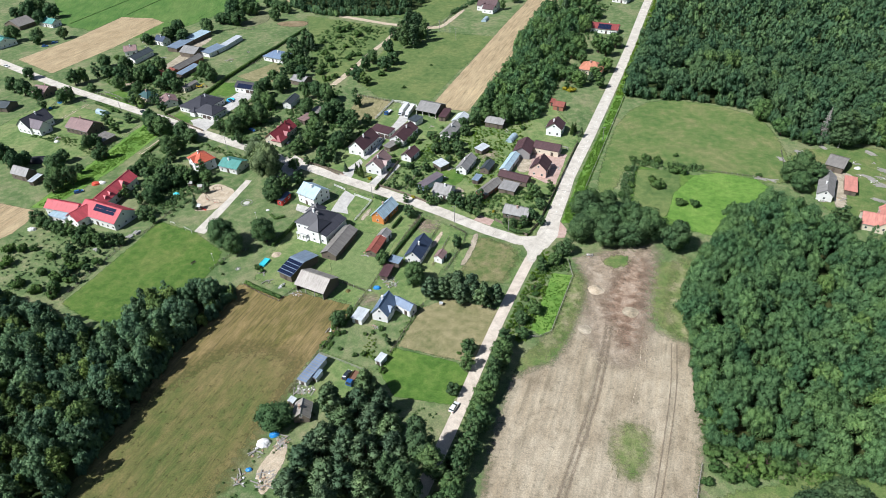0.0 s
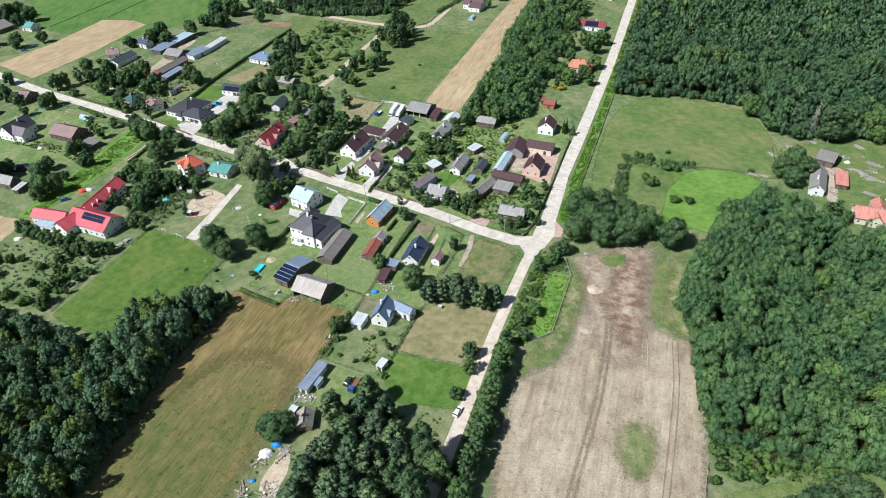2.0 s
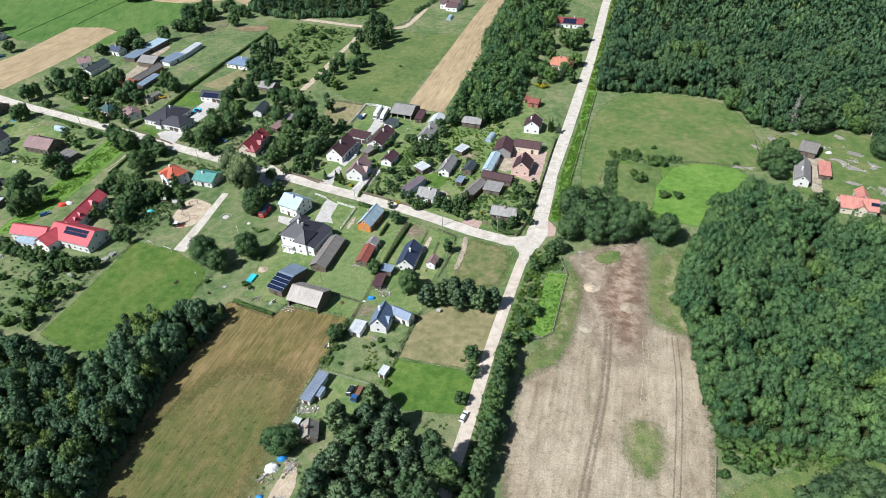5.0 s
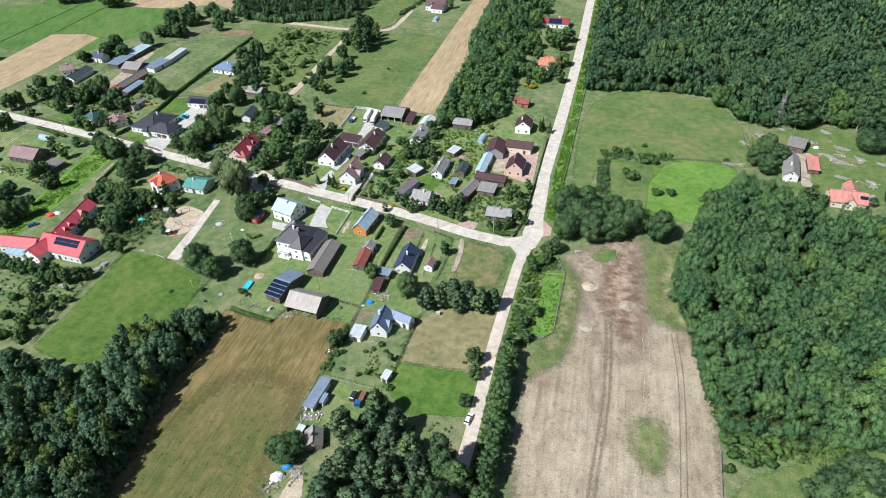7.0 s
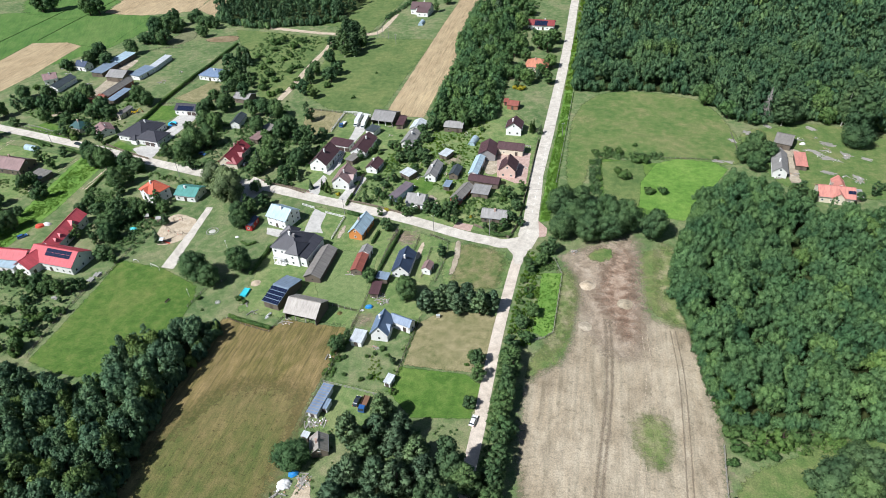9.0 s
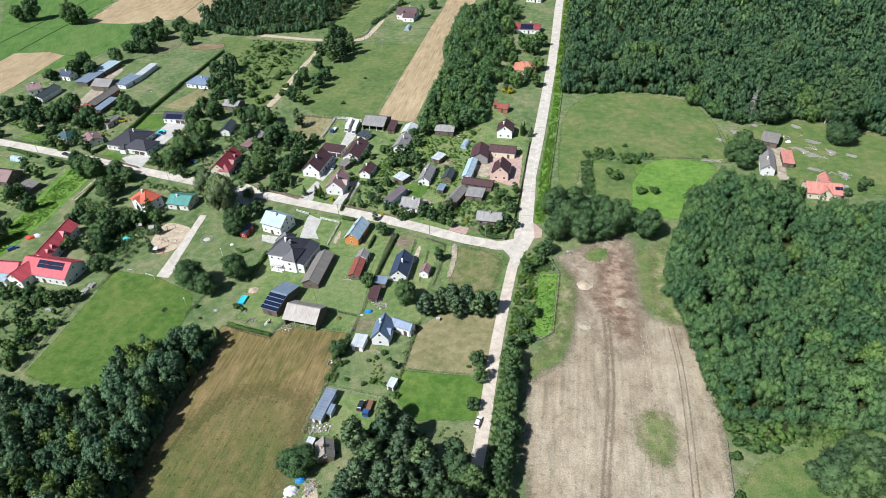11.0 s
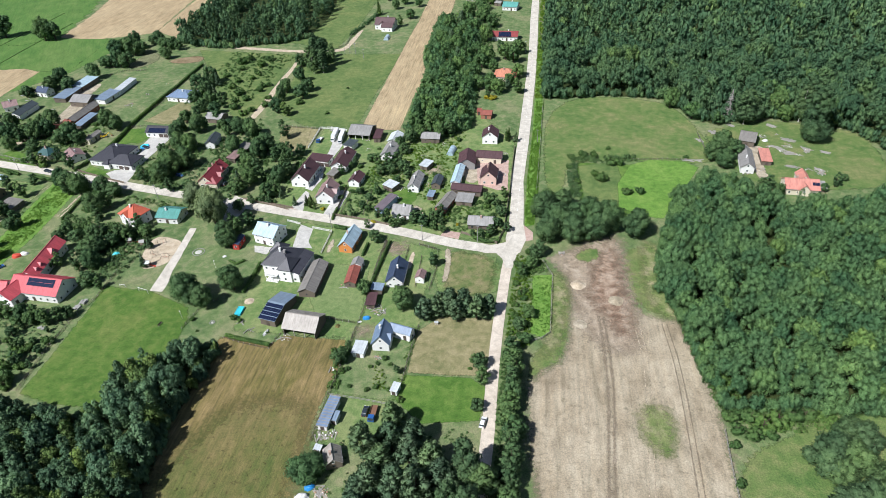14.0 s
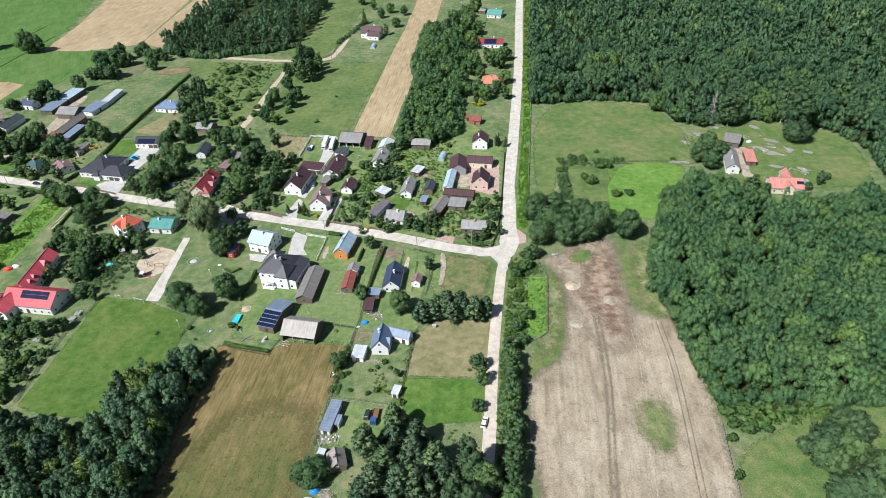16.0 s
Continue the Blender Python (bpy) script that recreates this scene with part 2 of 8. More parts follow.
WALLS = dict(white=(0.76, 0.76, 0.75), timber=(0.15, 0.125, 0.10), orange=(0.58, 0.23, 0.07), cream=(0.60, 0.54, 0.43), brick=(0.33, 0.15, 0.10),
             redwall=(0.42, 0.05, 0.04), greywall=(0.27, 0.26, 0.26), pink=(0.62, 0.44, 0.38), bluewall=(0.25, 0.33, 0.42))
for key, c in WALLS.items():
    surface_mat("wall_" + key, c, 0.85, 0.0, 0.15, 4.0, 0.15, 0.2)
surface_mat("frame_white", (0.75, 0.75, 0.73), 0.5)
surface_mat("frame_dark", (0.09, 0.07, 0.06), 0.5)
surface_mat("chimney", (0.42, 0.30, 0.25), 0.9)
surface_mat("plank", (0.22, 0.18, 0.14), 0.85, wear=0.4)
surface_mat("bark", (0.10, 0.06, 0.055), 0.95, wear=0.4)
surface_mat("bark_pale", (0.42, 0.40, 0.36), 0.9, wear=0.5)
surface_mat("metal", (0.42, 0.43, 0.44), 0.45, 0.6)
surface_mat("rust", (0.20, 0.11, 0.07), 0.8, 0.2)
surface_mat("grey_wood", (0.33, 0.315, 0.29), 0.9, wear=0.5)
surface_mat("joint", (0.37, 0.34, 0.30), 0.9, wear=0.4)
surface_mat("concrete_post", (0.33, 0.325, 0.31), 0.9)
surface_mat("rubber", (0.02, 0.02, 0.02), 0.8)
surface_mat("car_white", (0.75, 0.76, 0.77), 0.25, spec=0.6)
surface_mat("car_dark", (0.03, 0.04, 0.055), 0.25, spec=0.6)
surface_mat("car_blue", (0.03, 0.11, 0.33), 0.3, spec=0.6)
surface_mat("plastic_blue", (0.03, 0.22, 0.55), 0.4)
surface_mat("plastic_red", (0.55, 0.08, 0.05), 0.4)
surface_mat("turquoise", (0.06, 0.50, 0.60), 0.3)
surface_mat("machine_yellow", (0.62, 0.42, 0.03), 0.5)
surface_mat("tarp_white", (0.72, 0.72, 0.72), 0.6)
surface_mat("rubble", (0.42, 0.27, 0.19), 0.95, wear=0.5)
surface_mat("tarp_dark", (0.02, 0.02, 0.025), 0.5)
surface_mat("deadwood", (0.34, 0.31, 0.30), 0.9, wear=0.3)
glass = Nodes("glass")
MATS["glass"] = glass.done((0.03, 0.04, 0.05), 0.08)
glass.bsdf.inputs["Specular IOR Level"].default_value = 0.6
panel = Nodes("solar")
MATS["solar"] = panel.done((0.012, 0.018, 0.045), 0.18)
panel.bsdf.inputs["Specular IOR Level"].default_value = 0.5


# ---- mesh helpers ----
def mesh_object(name, verts, faces, material, parent=None, label=""):
    me = bpy.data.meshes.new(name)
    me.from_pydata([tuple(v) for v in verts], [], faces)
    me.materials.append(MATS[material])
    ob = new(name, me)
    ob.parent = parent
    if label:
        ob["label"] = label
    return ob


def part(name, bm, material, parent, label=""):
    me = bpy.data.meshes.new(name)
    bm.to_mesh(me)
    bm.free()
    me.materials.append(MATS[material])
    ob = new(name, me)
    ob.parent = parent
    if label:
        ob["label"] = label
    return ob


def share(name, me, parent, m):
    ob = new(name, me)
    ob.parent = parent
    ob.matrix_local = m
    return ob


BOX_FACES = [(0, 3, 2, 1), (4, 5, 6, 7), (0, 1, 5, 4), (1, 2, 6, 5), (2, 3, 7, 6), (3, 0, 4, 7)]


def box(bm, cx, cy, z0, sx, sy, sz, taper=1.0, turn=0.0):
    """A box on z0, its top scaled by taper, turned about its own middle."""
    c, s = math.cos(turn), math.sin(turn)
    vs = []
    for z, k in ((z0, 1.0), (z0 + sz, taper)):
        for ux, uy in ((-1, -1), (1, -1), (1, 1), (-1, 1)):
            x, y = ux * sx / 2 * k, uy * sy / 2 * k
            vs.append(bm.verts.new((cx + x * c - y * s, cy + x * s + y * c, z)))
    for f in BOX_FACES:
        bm.faces.new([vs[i] for i in f])
    return vs


def tube(bm, a, b, r0, r1, n=6):
    """A tapered round bar from a to b."""
    a, b = Vector(a), Vector(b)
    q = (b - a).to_track_quat("Z", "Y")
    rings = []
    for p, r in ((a, r0), (b, r1)):
        rings.append([bm.verts.new(p + q @ Vector((math.cos(k * math.tau / n) * r, math.sin(k * math.tau / n) * r, 0))) for k in range(n)])
    for k in range(n):
        bm.faces.new((rings[0][k], rings[0][(k + 1) % n], rings[1][(k + 1) % n], rings[1][k]))
    bm.faces.new(rings[1])
    bm.faces.new(rings[0][::-1])


def slab(bm, quad, thick):
    """A plate of some thickness under four points."""
    q = [Vector(p) for p in quad]
    n = (q[1] - q[0]).cross(q[3] - q[0]).normalized()
    if n.z < 0:
        n = -n
    vs = [bm.verts.new(p - n * thick) for p in q] + [bm.verts.new(p) for p in q]
    for f in BOX_FACES:
        bm.faces.new([vs[i] for i in f])


def thing(name, x, y, turn, label, category, group="", z=0.0):
    ob = new(name)
    ob.matrix_world = pose(x, y, z, 0, 0, turn)
    return tagged(ob, label, category, group)


# ---- ground, fields and roads ----
# metres over which a patch of ground fades into its neighbour
SOFT = dict(sand=4.5, redsoil=9.0, brownsoil=9.0, water=1.0, brownwater=1.0, meadow=3.5, weeds=6.0, weedy=11.0, stubble=1.4, wheat=1.0, lawn=1.6, pitch=1.6, pasture=1.5, lush=0.9, grass=1.5,
            drygrass=1.2, tired=4.0, gardens=4.0, crop=0.8, lime=1.0, sandpit=0.8, yard=1.2, floor=2.5)


def sheet(name, label, points, material, z, kind="structure", jitter=0.3, step=1.5):
    """A patch of ground: growth and soil fade out towards the outline, paved ground ends at it."""
    reach = SOFT.get(material, 0)
    n = len(points)
    if not reach:
        edge = []
        for i in range(n):
            a, b = Vector(points[i]), Vector(points[(i + 1) % n])
            k = max(1, int((b - a).length / step))
            for j in range(k):
                p = a.lerp(b, j / k)
                w = noise.noise_vector((p.x * 0.3, p.y * 0.3, z * 40))
                edge.append((p.x + w.x * jitter, p.y + w.y * jitter, z))
        ob = mesh_object(name, edge, [tuple(range(len(edge)))], material)
        return tagged(ob, label, name.split("_")[0], "", kind)
    P = np.array(points, float)
    Q = np.roll(P, -1, 0)
    lo, hi = P.min(0) - reach, P.max(0) + reach
    s = max(0.5 if reach < 1 else 1.0, math.sqrt((hi - lo).prod()) / 75)
    xs, ys = np.arange(lo[0], hi[0] + s, s), np.arange(lo[1], hi[1] + s, s)
    X, Y = np.meshgrid(xs, ys)
    G = np.stack([X.ravel(), Y.ravel()], 1)
    away = np.full(len(G), 1e9)
    within = np.zeros(len(G), bool)
    for a, b in zip(P, Q):
        d = b - a
        t = np.clip(((G - a) @ d) / max(1e-9, d @ d), 0, 1)
        away = np.minimum(away, np.linalg.norm(G - a - t[:, None] * d, axis=1))
        if a[1] != b[1]:
            within ^= ((a[1] > G[:, 1]) != (b[1] > G[:, 1])) & (G[:, 0] < (b[0] - a[0]) * (G[:, 1] - a[1]) / (b[1] - a[1]) + a[0])
    value = np.clip((np.where(within, away, -away) + 0.45 * reach) / reach, 0, 1)
    w, h = len(xs), len(ys)
    V = value.reshape(h, w)
    use = np.maximum.reduce([V[:-1, :-1], V[1:, :-1], V[:-1, 1:], V[1:, 1:]]) > 0
    rows, cols = np.nonzero(use)
    first = rows * w + cols
    faces = np.stack([first, first + 1, first + w + 1, first + w], 1)
    keep, faces = np.unique(faces, return_inverse=True)
    verts = np.column_stack([G[keep], np.full(len(keep), z)])
    ob = mesh_object(name, verts.tolist(), faces.reshape(-1, 4).tolist(), material)
    ob.data.attributes.new("edge", "FLOAT", "POINT").data.foreach_set("value", value[keep].astype(np.float32))
    return tagged(ob, label, name.split("_")[0], "", kind)


LEVEL = [0]


def round_off(points, times=2):
    """Corners cut off, so that the outline curves."""
    p = [Vector(v) for v in points]
    for _ in range(times):
        p = [q for a, b in zip(p, p[1:] + p[:1]) for q in (a.lerp(b, 0.25), a.lerp(b, 0.75))]
    return [tuple(v) for v in p]



def patch(name, label, material, z, points):
    LEVEL[0] += 1
    loose = material in ("weeds", "redsoil", "brownsoil", "sandpit", "yard", "meadow", "water", "brownwater", "tired", "weedy")
    if loose:
        points = round_off(points)
    return sheet(name, label, points, material, z * 1.5 + 0.0002 * LEVEL[0], jitter=0.3)


def strip(name, label, line, widths, material, z):
    """A road along a line of points."""
    pts = [Vector(p) for p in line]
    left, right = [], []
    for i, p in enumerate(pts):
        d = (pts[min(i + 1, len(pts) - 1)] - pts[max(i - 1, 0)]).normalized()
        nrm = Vector((-d.y, d.x))
        w = widths[i] / 2 if isinstance(widths, list) else widths / 2
        left.append((*(p + nrm * w), z))
        right.append((*(p - nrm * w), z))
    n = len(pts)
    faces = [(i, n + i, n + i + 1, i + 1) for i in range(n - 1)]
    ob = mesh_object(name, left + right, faces, material)
    ob.data.attributes.new("edge", "FLOAT", "POINT").data.foreach_set("value", [0.42] * (2 * n))
    return tagged(ob, label, "road", "", "structure")


def smooth_line(pts, k=6):
    """Points on a smooth curve through the given ones."""
    res = []
    p = [Vector(q) for q in pts]
    for i in range(len(p) - 1):
        a, b, c, d = p[max(i - 1, 0)], p[i], p[i + 1], p[min(i + 2, len(p) - 1)]
        for j in range(k):
            t = j / k
            res.append(0.5 * (2 * b + (c - a) * t + (2 * a - 5 * b + 4 * c - d) * t * t + (3 * b - a - 3 * c + d) * t ** 3))
    res.append(p[-1])
    return res


ground = mesh_object("ground", [(-2500, -1500, -0.02), (2500, -1500, -0.02), (2500, 3000, -0.02), (-2500, 3000, -0.02)], [(0, 1, 2, 3)], "ground")
tagged(ground, "wide green grass ground with dry patches", "ground", "", "structure")
WEST = smooth_line([(-1, -9), (-9, -12.2), (-15, -11.2), (-27, -9), (-51, -2.2), (-80, 4), (-109, 9.7), (-140, 16), (-174, 22.3), (-208, 29.2), (-246, 37.5), (-285, 45), (-347, 57), (-421, 76), (-520, 100)], 5)
strip("road", "pale concrete slab road through the village", WEST, 6.2, "concrete", 0.13)
strip("road", "straight pale concrete slab road to the woods", [(0.5, -14), (1, -4), (0.6, 8), (0.2, 30), (-0.6, 46), (0.8, 90), (1.6, 136), (2.4, 190), (2.6, 240), (1.8, 306), (1.5, 420), (1, 700)], [5.5, 9, 6.6, 6.2, 6.2, 6.2, 6.2, 6.2, 6.2, 6.4, 6.4, 6.4], "concrete", 0.12)
strip("road", "dusty pale gravel lane beside the fields", smooth_line([(0, -12), (-1.6, -22), (-2.3, -35), (-2.9, -54), (-3.2, -70), (-3.2, -90), (-2.9, -108), (-3.2, -130), (-3.5, -170), (-4, -300)], 3), 4.2, "gravel", 0.10)
sheet("verge", "paved junction apron", [(-5, -12), (-13, -11), (-7, -15), (-4, -19), (-2.5, -25), (0.5, -25), (1.5, -18), (3.5, -10), (4, -4), (0, -2)], "concrete", 0.11, jitter=0.1)
sheet("verge", "pinkish paved apron at the junction", [(3.5, -6), (8.5, -4), (8.5, 2), (3.4, 8)], "pinkpave", 0.09, jitter=0.15)
sheet("verge", "red paved drive by the fence", [(-31.5, 0.5), (-24, -1), (-24.5, -6), (-33, -4)], "pinkpave", 0.09, jitter=0.1)
patch("lawn", "bright mown grass of the village gardens", "gardens", 0.004, [(-120, 14), (-60, 0), (-4, -8), (-4, 90), (-30, 130), (-60, 92), (-118, 100), (-118, 40)])
patch("lawn", "bright mown grass of the back gardens", "gardens", 0.004, [(-100, 2), (-60, -6), (-34, -14), (-33, -64), (-56, -66), (-58, -98), (-36, -100), (-36, -118), (-58, -118), (-60, -72), (-104, -72), (-108, -40)])
patch("lawn", "mown grass of the western gardens", "gardens", 0.004, [(-330, 40), (-250, 26), (-246, -6), (-262, -30), (-330, -14)])
patch("field", "ochre stubble field with faint drill rows", "stubble", 0.02, [(-107, -76), (-86, -78), (-83, -73), (-59, -73), (-57, -77), (-58, -87), (-59, -98), (-60, -112), (-60, -121), (-61, -135), (-62, -205), (-122, -205), (-117, -152), (-116, -125), (-111, -101), (-108, -85)])
patch("field", "pale bare sandy field with tractor tracks", "sand", 0.02, [(15, -17), (22, -12), (28, -9), (35, -6), (44, -3), (46, -11), (45, -30), (47, -41), (50, -48), (56, -51), (63, -51), (67, -62), (69, -76), (70, -94), (70, -111), (69, -130), (66, -205), (13, -205), (13, -131), (10, -111), (9, -88), (14, -81), (20, -77), (23, -65), (24, -52), (25, -42), (23, -32), (19, -22)])
patch("dirt", "churned reddish brown soil in the field", "redsoil", 0.04, [(35, -16), (41, -7), (44, -11), (45, -30), (46, -46), (45, -61), (41, -61), (38, -52), (34, -47), (31, -37)])
patch("dirt", "trampled brown soil at the top of the field", "brownsoil", 0.03, [(19, -16), (33, -4), (42, 2), (47, -1), (47, -27), (49, -49), (49, -68), (40, -71), (30, -64), (26, -47), (23, -33)])
patch("verge", "grass island at the top of the field", "meadow", 0.05, [(26, -14), (32, -8), (37, -9), (36, -16), (29, -19)])
patch("verge", "rough grass strip beside the wood", "meadow", 0.01, [(46, -7), (62, -6), (67, -36), (68, -50), (56, -49), (48, -41), (47, -27)])
patch("verge", "rough grass strip beside the vegetables", "meadow", 0.01, [(17, -26), (24, -32), (24, -52), (22, -75), (14, -81), (9, -87), (9, -77), (17, -62)])
patch("field", "rough green patch in the sandy field", "weeds", 0.05, [(44, -97), (49, -92), (55, -95), (56, -103), (53, -113), (49, -112), (45, -107)])
patch("meadow", "mown meadow with dry patches", "meadow", 0.02, [(13, 153), (82, 153), (97, 121), (103, 75), (86, 68), (59, 72), (29, 69), (24, 64), (23, 38), (12, 35)])
patch("garden", "green garden plot with mown grass", "lush", 0.02, [(29, 68), (43, 67), (58, 67), (81, 70), (81, 49), (65, 19), (47, 16), (30, 32)])
patch("verge", "dry weedy strip between field and wood", "weeds", 0.04, [(55, -1), (62, -3), (64, -18), (66, -32), (65, -47), (61, -52), (55, -46), (53, -27)])
patch("verge", "dry grass strip beside the vegetables", "weeds", 0.03, [(15, -26), (20, -26), (24, -34), (22, -52), (21, -67), (13, -77), (14, -66), (17, -58)])
patch("garden", "lush bright green vegetable plot", "lime", 0.03, [(57, 67), (68, 73), (85, 72), (91, 66), (81, 45), (67, 17), (58, 19), (48, 26), (49, 47)])
patch("garden", "green grass plot beside the hedge", "grass", 0.02, [(30, 64), (50, 70), (52, 47), (47, 25), (32, 33)])
patch("crop", "dense green vegetable patch inside a fence", "lime", 0.03, [(9, -29), (17, -28), (16, -62), (13, -65), (9, -63)])
patch("verge", "lush green verge along the straight road", "lime", 0.02, [(4.4, 6), (9, 8), (10, 40), (10.5, 90), (11.5, 150), (11.5, 260), (6.5, 260), (6.0, 150), (5.4, 90), (4.2, 45)])
patch("field", "ripe wheat strip with harvest lines", "wheat", 0.02, [(-96, 101), (-96, 163), (-96, 228), (-95, 310), (-97, 399), (-100, 488), (-71, 485), (-72, 397), (-70, 302), (-70, 221), (-71, 168), (-72, 131), (-72, 101)])
patch("field", "ripe wheat field beyond the village", "wheat", 0.02, [(-399, 260), (-360, 258), (-332, 267), (-319, 275), (-337, 424), (-348, 483), (-450, 491), (-409, 326)])
patch("field", "narrow ripe wheat field by the woods", "wheat", 0.02, [(-319, 278), (-291, 260), (-304, 353), (-308, 422), (-316, 480), (-343, 483), (-332, 417)])
patch("field", "ripe wheat field beside the road", "wheat", 0.02, [(-413, 84), (-366, 71), (-362, 124), (-365, 184), (-382, 190), (-410, 185), (-407, 130)])
patch("field", "ripe wheat corner behind the school", "wheat", 0.02, [(-281, -62), (-255, -64), (-229, -63), (-227, -81), (-233, -99)])
patch("field", "bright green pasture", "pasture", 0.01, [(-451, 221), (-430, 247), (-398, 260), (-359, 257), (-320, 258), (-330, 232), (-339, 184), (-359, 148), (-382, 134)])
patch("field", "green pasture behind the wheat", "pasture", 0.01, [(-444, 154), (-409, 150), (-410, 185), (-366, 185), (-342, 183), (-348, 245), (-365, 285), (-545, 236)])
patch("field", "bright green far pasture", "pasture", 0.01, [(-478, 255), (-753, 604), (-505, 580), (-415, 331), (-400, 260), (-425, 240)])
patch("field", "mown green field in front of the school", "pitch", 0.02, [(-167, -110), (-167, -93), (-168, -65), (-170, -51), (-147, -53), (-127, -61), (-124, -69), (-122, -86), (-133, -100), (-128, -113), (-152, -113)])
patch("crop", "green potato rows", "crop", 0.03, [(-237, -62), (-240, -25), (-246, 30), (-231, 23), (-226, -20), (-228, -60)])
patch("garden", "dry brownish mown plot", "drygrass", 0.02, [(-33, -66), (-25, -57), (-5, -57), (-5, -84), (-10, -86), (-33, -87)])
patch("garden", "lush green plot by the dirt road", "lush", 0.02, [(-34, -88), (-11, -87), (-5, -91), (-6, -105), (-25, -108), (-35, -99)])
patch("lawn", "grassy corner plot beside the junction", "gardens", 0.02, [(-35, -15), (-24, -15), (-7, -18), (-3, -29), (-5, -41), (-28, -46)])
patch("lawn", "tired mown grass in the corner plot", "tired", 0.03, [(-28, -15), (-17, -15.5), (-9, -19), (-6, -24), (-7, -33), (-7, -42), (-25, -46), (-27, -32)])
patch("field", "weedy green growth in the stubble", "weedy", 0.03, [(-90, -106), (-72, -102), (-58, -106), (-57, -205), (-122, -205), (-113, -165), (-104, -140), (-97, -122)])
patch("lawn", "fine pale green lawn behind the villa", "lawn", 0.02, [(-77, -28), (-60, -29), (-56, -63), (-73, -62), (-80, -51)])
patch("pond", "murky green village pond", "water", 0.04, [(-299.8, 194.5), (-300.8, 206.7), (-299.9, 224.6), (-289.7, 226.5), (-281.8, 210.9), (-285.1, 200.2), (-288.1, 192.9)])
patch("pond", "shallow brown pond by the lane", "brownwater", 0.04, [(-273.8, 208.2), (-268.8, 214.7), (-253.6, 220.6), (-246.0, 214.7), (-247.7, 206.0), (-264.9, 202.6)])
patch("garden", "brown vegetable beds behind the navy house", "brownsoil", 0.03, [(-56, -11), (-48, -14), (-49, -19), (-56, -16)])
patch("garden", "dry plot behind the yard fence", "drygrass", 0.02, [(-143, 101), (-120, 100), (-120, 74), (-131, 79)])
patch("garden", "vegetable beds beside the clutter", "brownsoil", 0.03, [(-55, -67), (-52, -65), (-52, -69), (-55, -71)])
patch("garden", "vegetable beds in the old orchard", "brownsoil", 0.03, [(-48, 59), (-42, 59), (-42, 51), (-48, 52)])
patch("garden", "hay plot behind the farm sheds", "drygrass", 0.02, [(-237, 105), (-226, 135), (-217, 130), (-208, 105), (-222, 101)])
patch("yard", "sandy yard between the farm sheds", "yard", 0.03, [(-296, 115), (-300, 136), (-308, 143), (-305, 165), (-299, 161), (-298, 139), (-285, 110), (-287, 91), (-289, 83), (-296, 90)])
patch("yard", "earthy path between the cottages", "yard", 0.03, [(-50, 21), (-45, 19), (-43, 10), (-46, 8), (-48, 14)])
patch("meadow", "darker green hay meadow beyond the lane", "grass", 0.01, [(-183, 215), (-138, 226), (-94, 228), (-98, 161), (-99, 103), (-132, 104), (-156, 122), (-164, 183)])
patch("meadow", "darker green grass below the copse", "grass", 0.01, [(-200, 253), (-148, 239), (-144, 294), (-145, 363), (-102, 441), (-187, 447), (-186, 283)])
patch("meadow", "green shrubby meadow by the lane", "grass", 0.01, [(-259, 233), (-175, 224), (-173, 183), (-170, 130), (-174, 102), (-228, 184)])
patch("playground", "pale sand playground", "sandpit", 0.03, [(-165, -30), (-167, -14), (-154, -16), (-150, -19), (-149, -33), (-155, -38), (-160, -39)])
patch("path", "paved path across the school ground", "concrete", 0.05, [(-152.4, -7), (-149, -7), (-147.4, -20), (-144.6, -42), (-143, -46), (-142.7, -52.9), (-148.6, -52.5), (-149.6, -37), (-150.4, -24)])
patch("yard", "pale dusty apron beside the village road", "concrete", 0.045, [(-142.4, 11.8), (-142.3, 23.0), (-135.2, 19.9), (-131.8, 10.8), (-133.9, -0.7), (-138.8, 0.0)])
patch("driveway", "grey paved villa driveway", "paving", 0.04, [(-100, -0), (-93, -3), (-92, -13), (-89, -18), (-98, -18), (-99, -11)])
patch("yard", "light paved yard of the bungalow", "paving", 0.04, [(-218, 50), (-217, 61), (-218, 80), (-222, 84), (-224, 92), (-208, 89), (-208, 77), (-209, 55), (-209, 35), (-219, 36)])
patch("yard", "concrete yard between brown-roofed houses", "paving", 0.04, [(-109, 91), (-101, 81), (-104, 53), (-102, 42), (-104, 30), (-108, 32), (-109, 53), (-107, 64), (-107, 74)])
patch("driveway", "concrete drive to the road", "paving", 0.04, [(-89, 32), (-84, 31), (-86, 8), (-92, 9), (-91, 21)])
patch("driveway", "gravel drive to the road", "paving", 0.04, [(-107, 30), (-104, 27), (-103, 11), (-110, 13)])
patch("yard", "bare yard between farm buildings", "yard", 0.04, [(-30, 65), (-22, 63), (-19, 45), (-27, 42)])
patch("yard", "pinkish paved yard of the farmhouse", "pinkpave", 0.04, [(-24, 68), (-6, 68), (-5, 37), (-10, 37), (-20, 42)])
patch("yard", "bare soil yard of the farm", "yard", 0.03, [(119, 93), (131, 91), (122, 66), (124, 59), (118, 55), (118, 66), (121, 82)])
patch("dirt", "sandy clearing with rubble beside the pines", "sandpit", 0.03, [(-51, -138), (-47, -138), (-44, -153), (-48, -153), (-52, -143)])
patch("dirt", "sandy track in the corner plot", "yard", 0.05, [(-29.6, -13), (-27.4, -13), (-25.8, -20), (-25.4, -30), (-26.0, -37), (-27.8, -37), (-28, -24)])
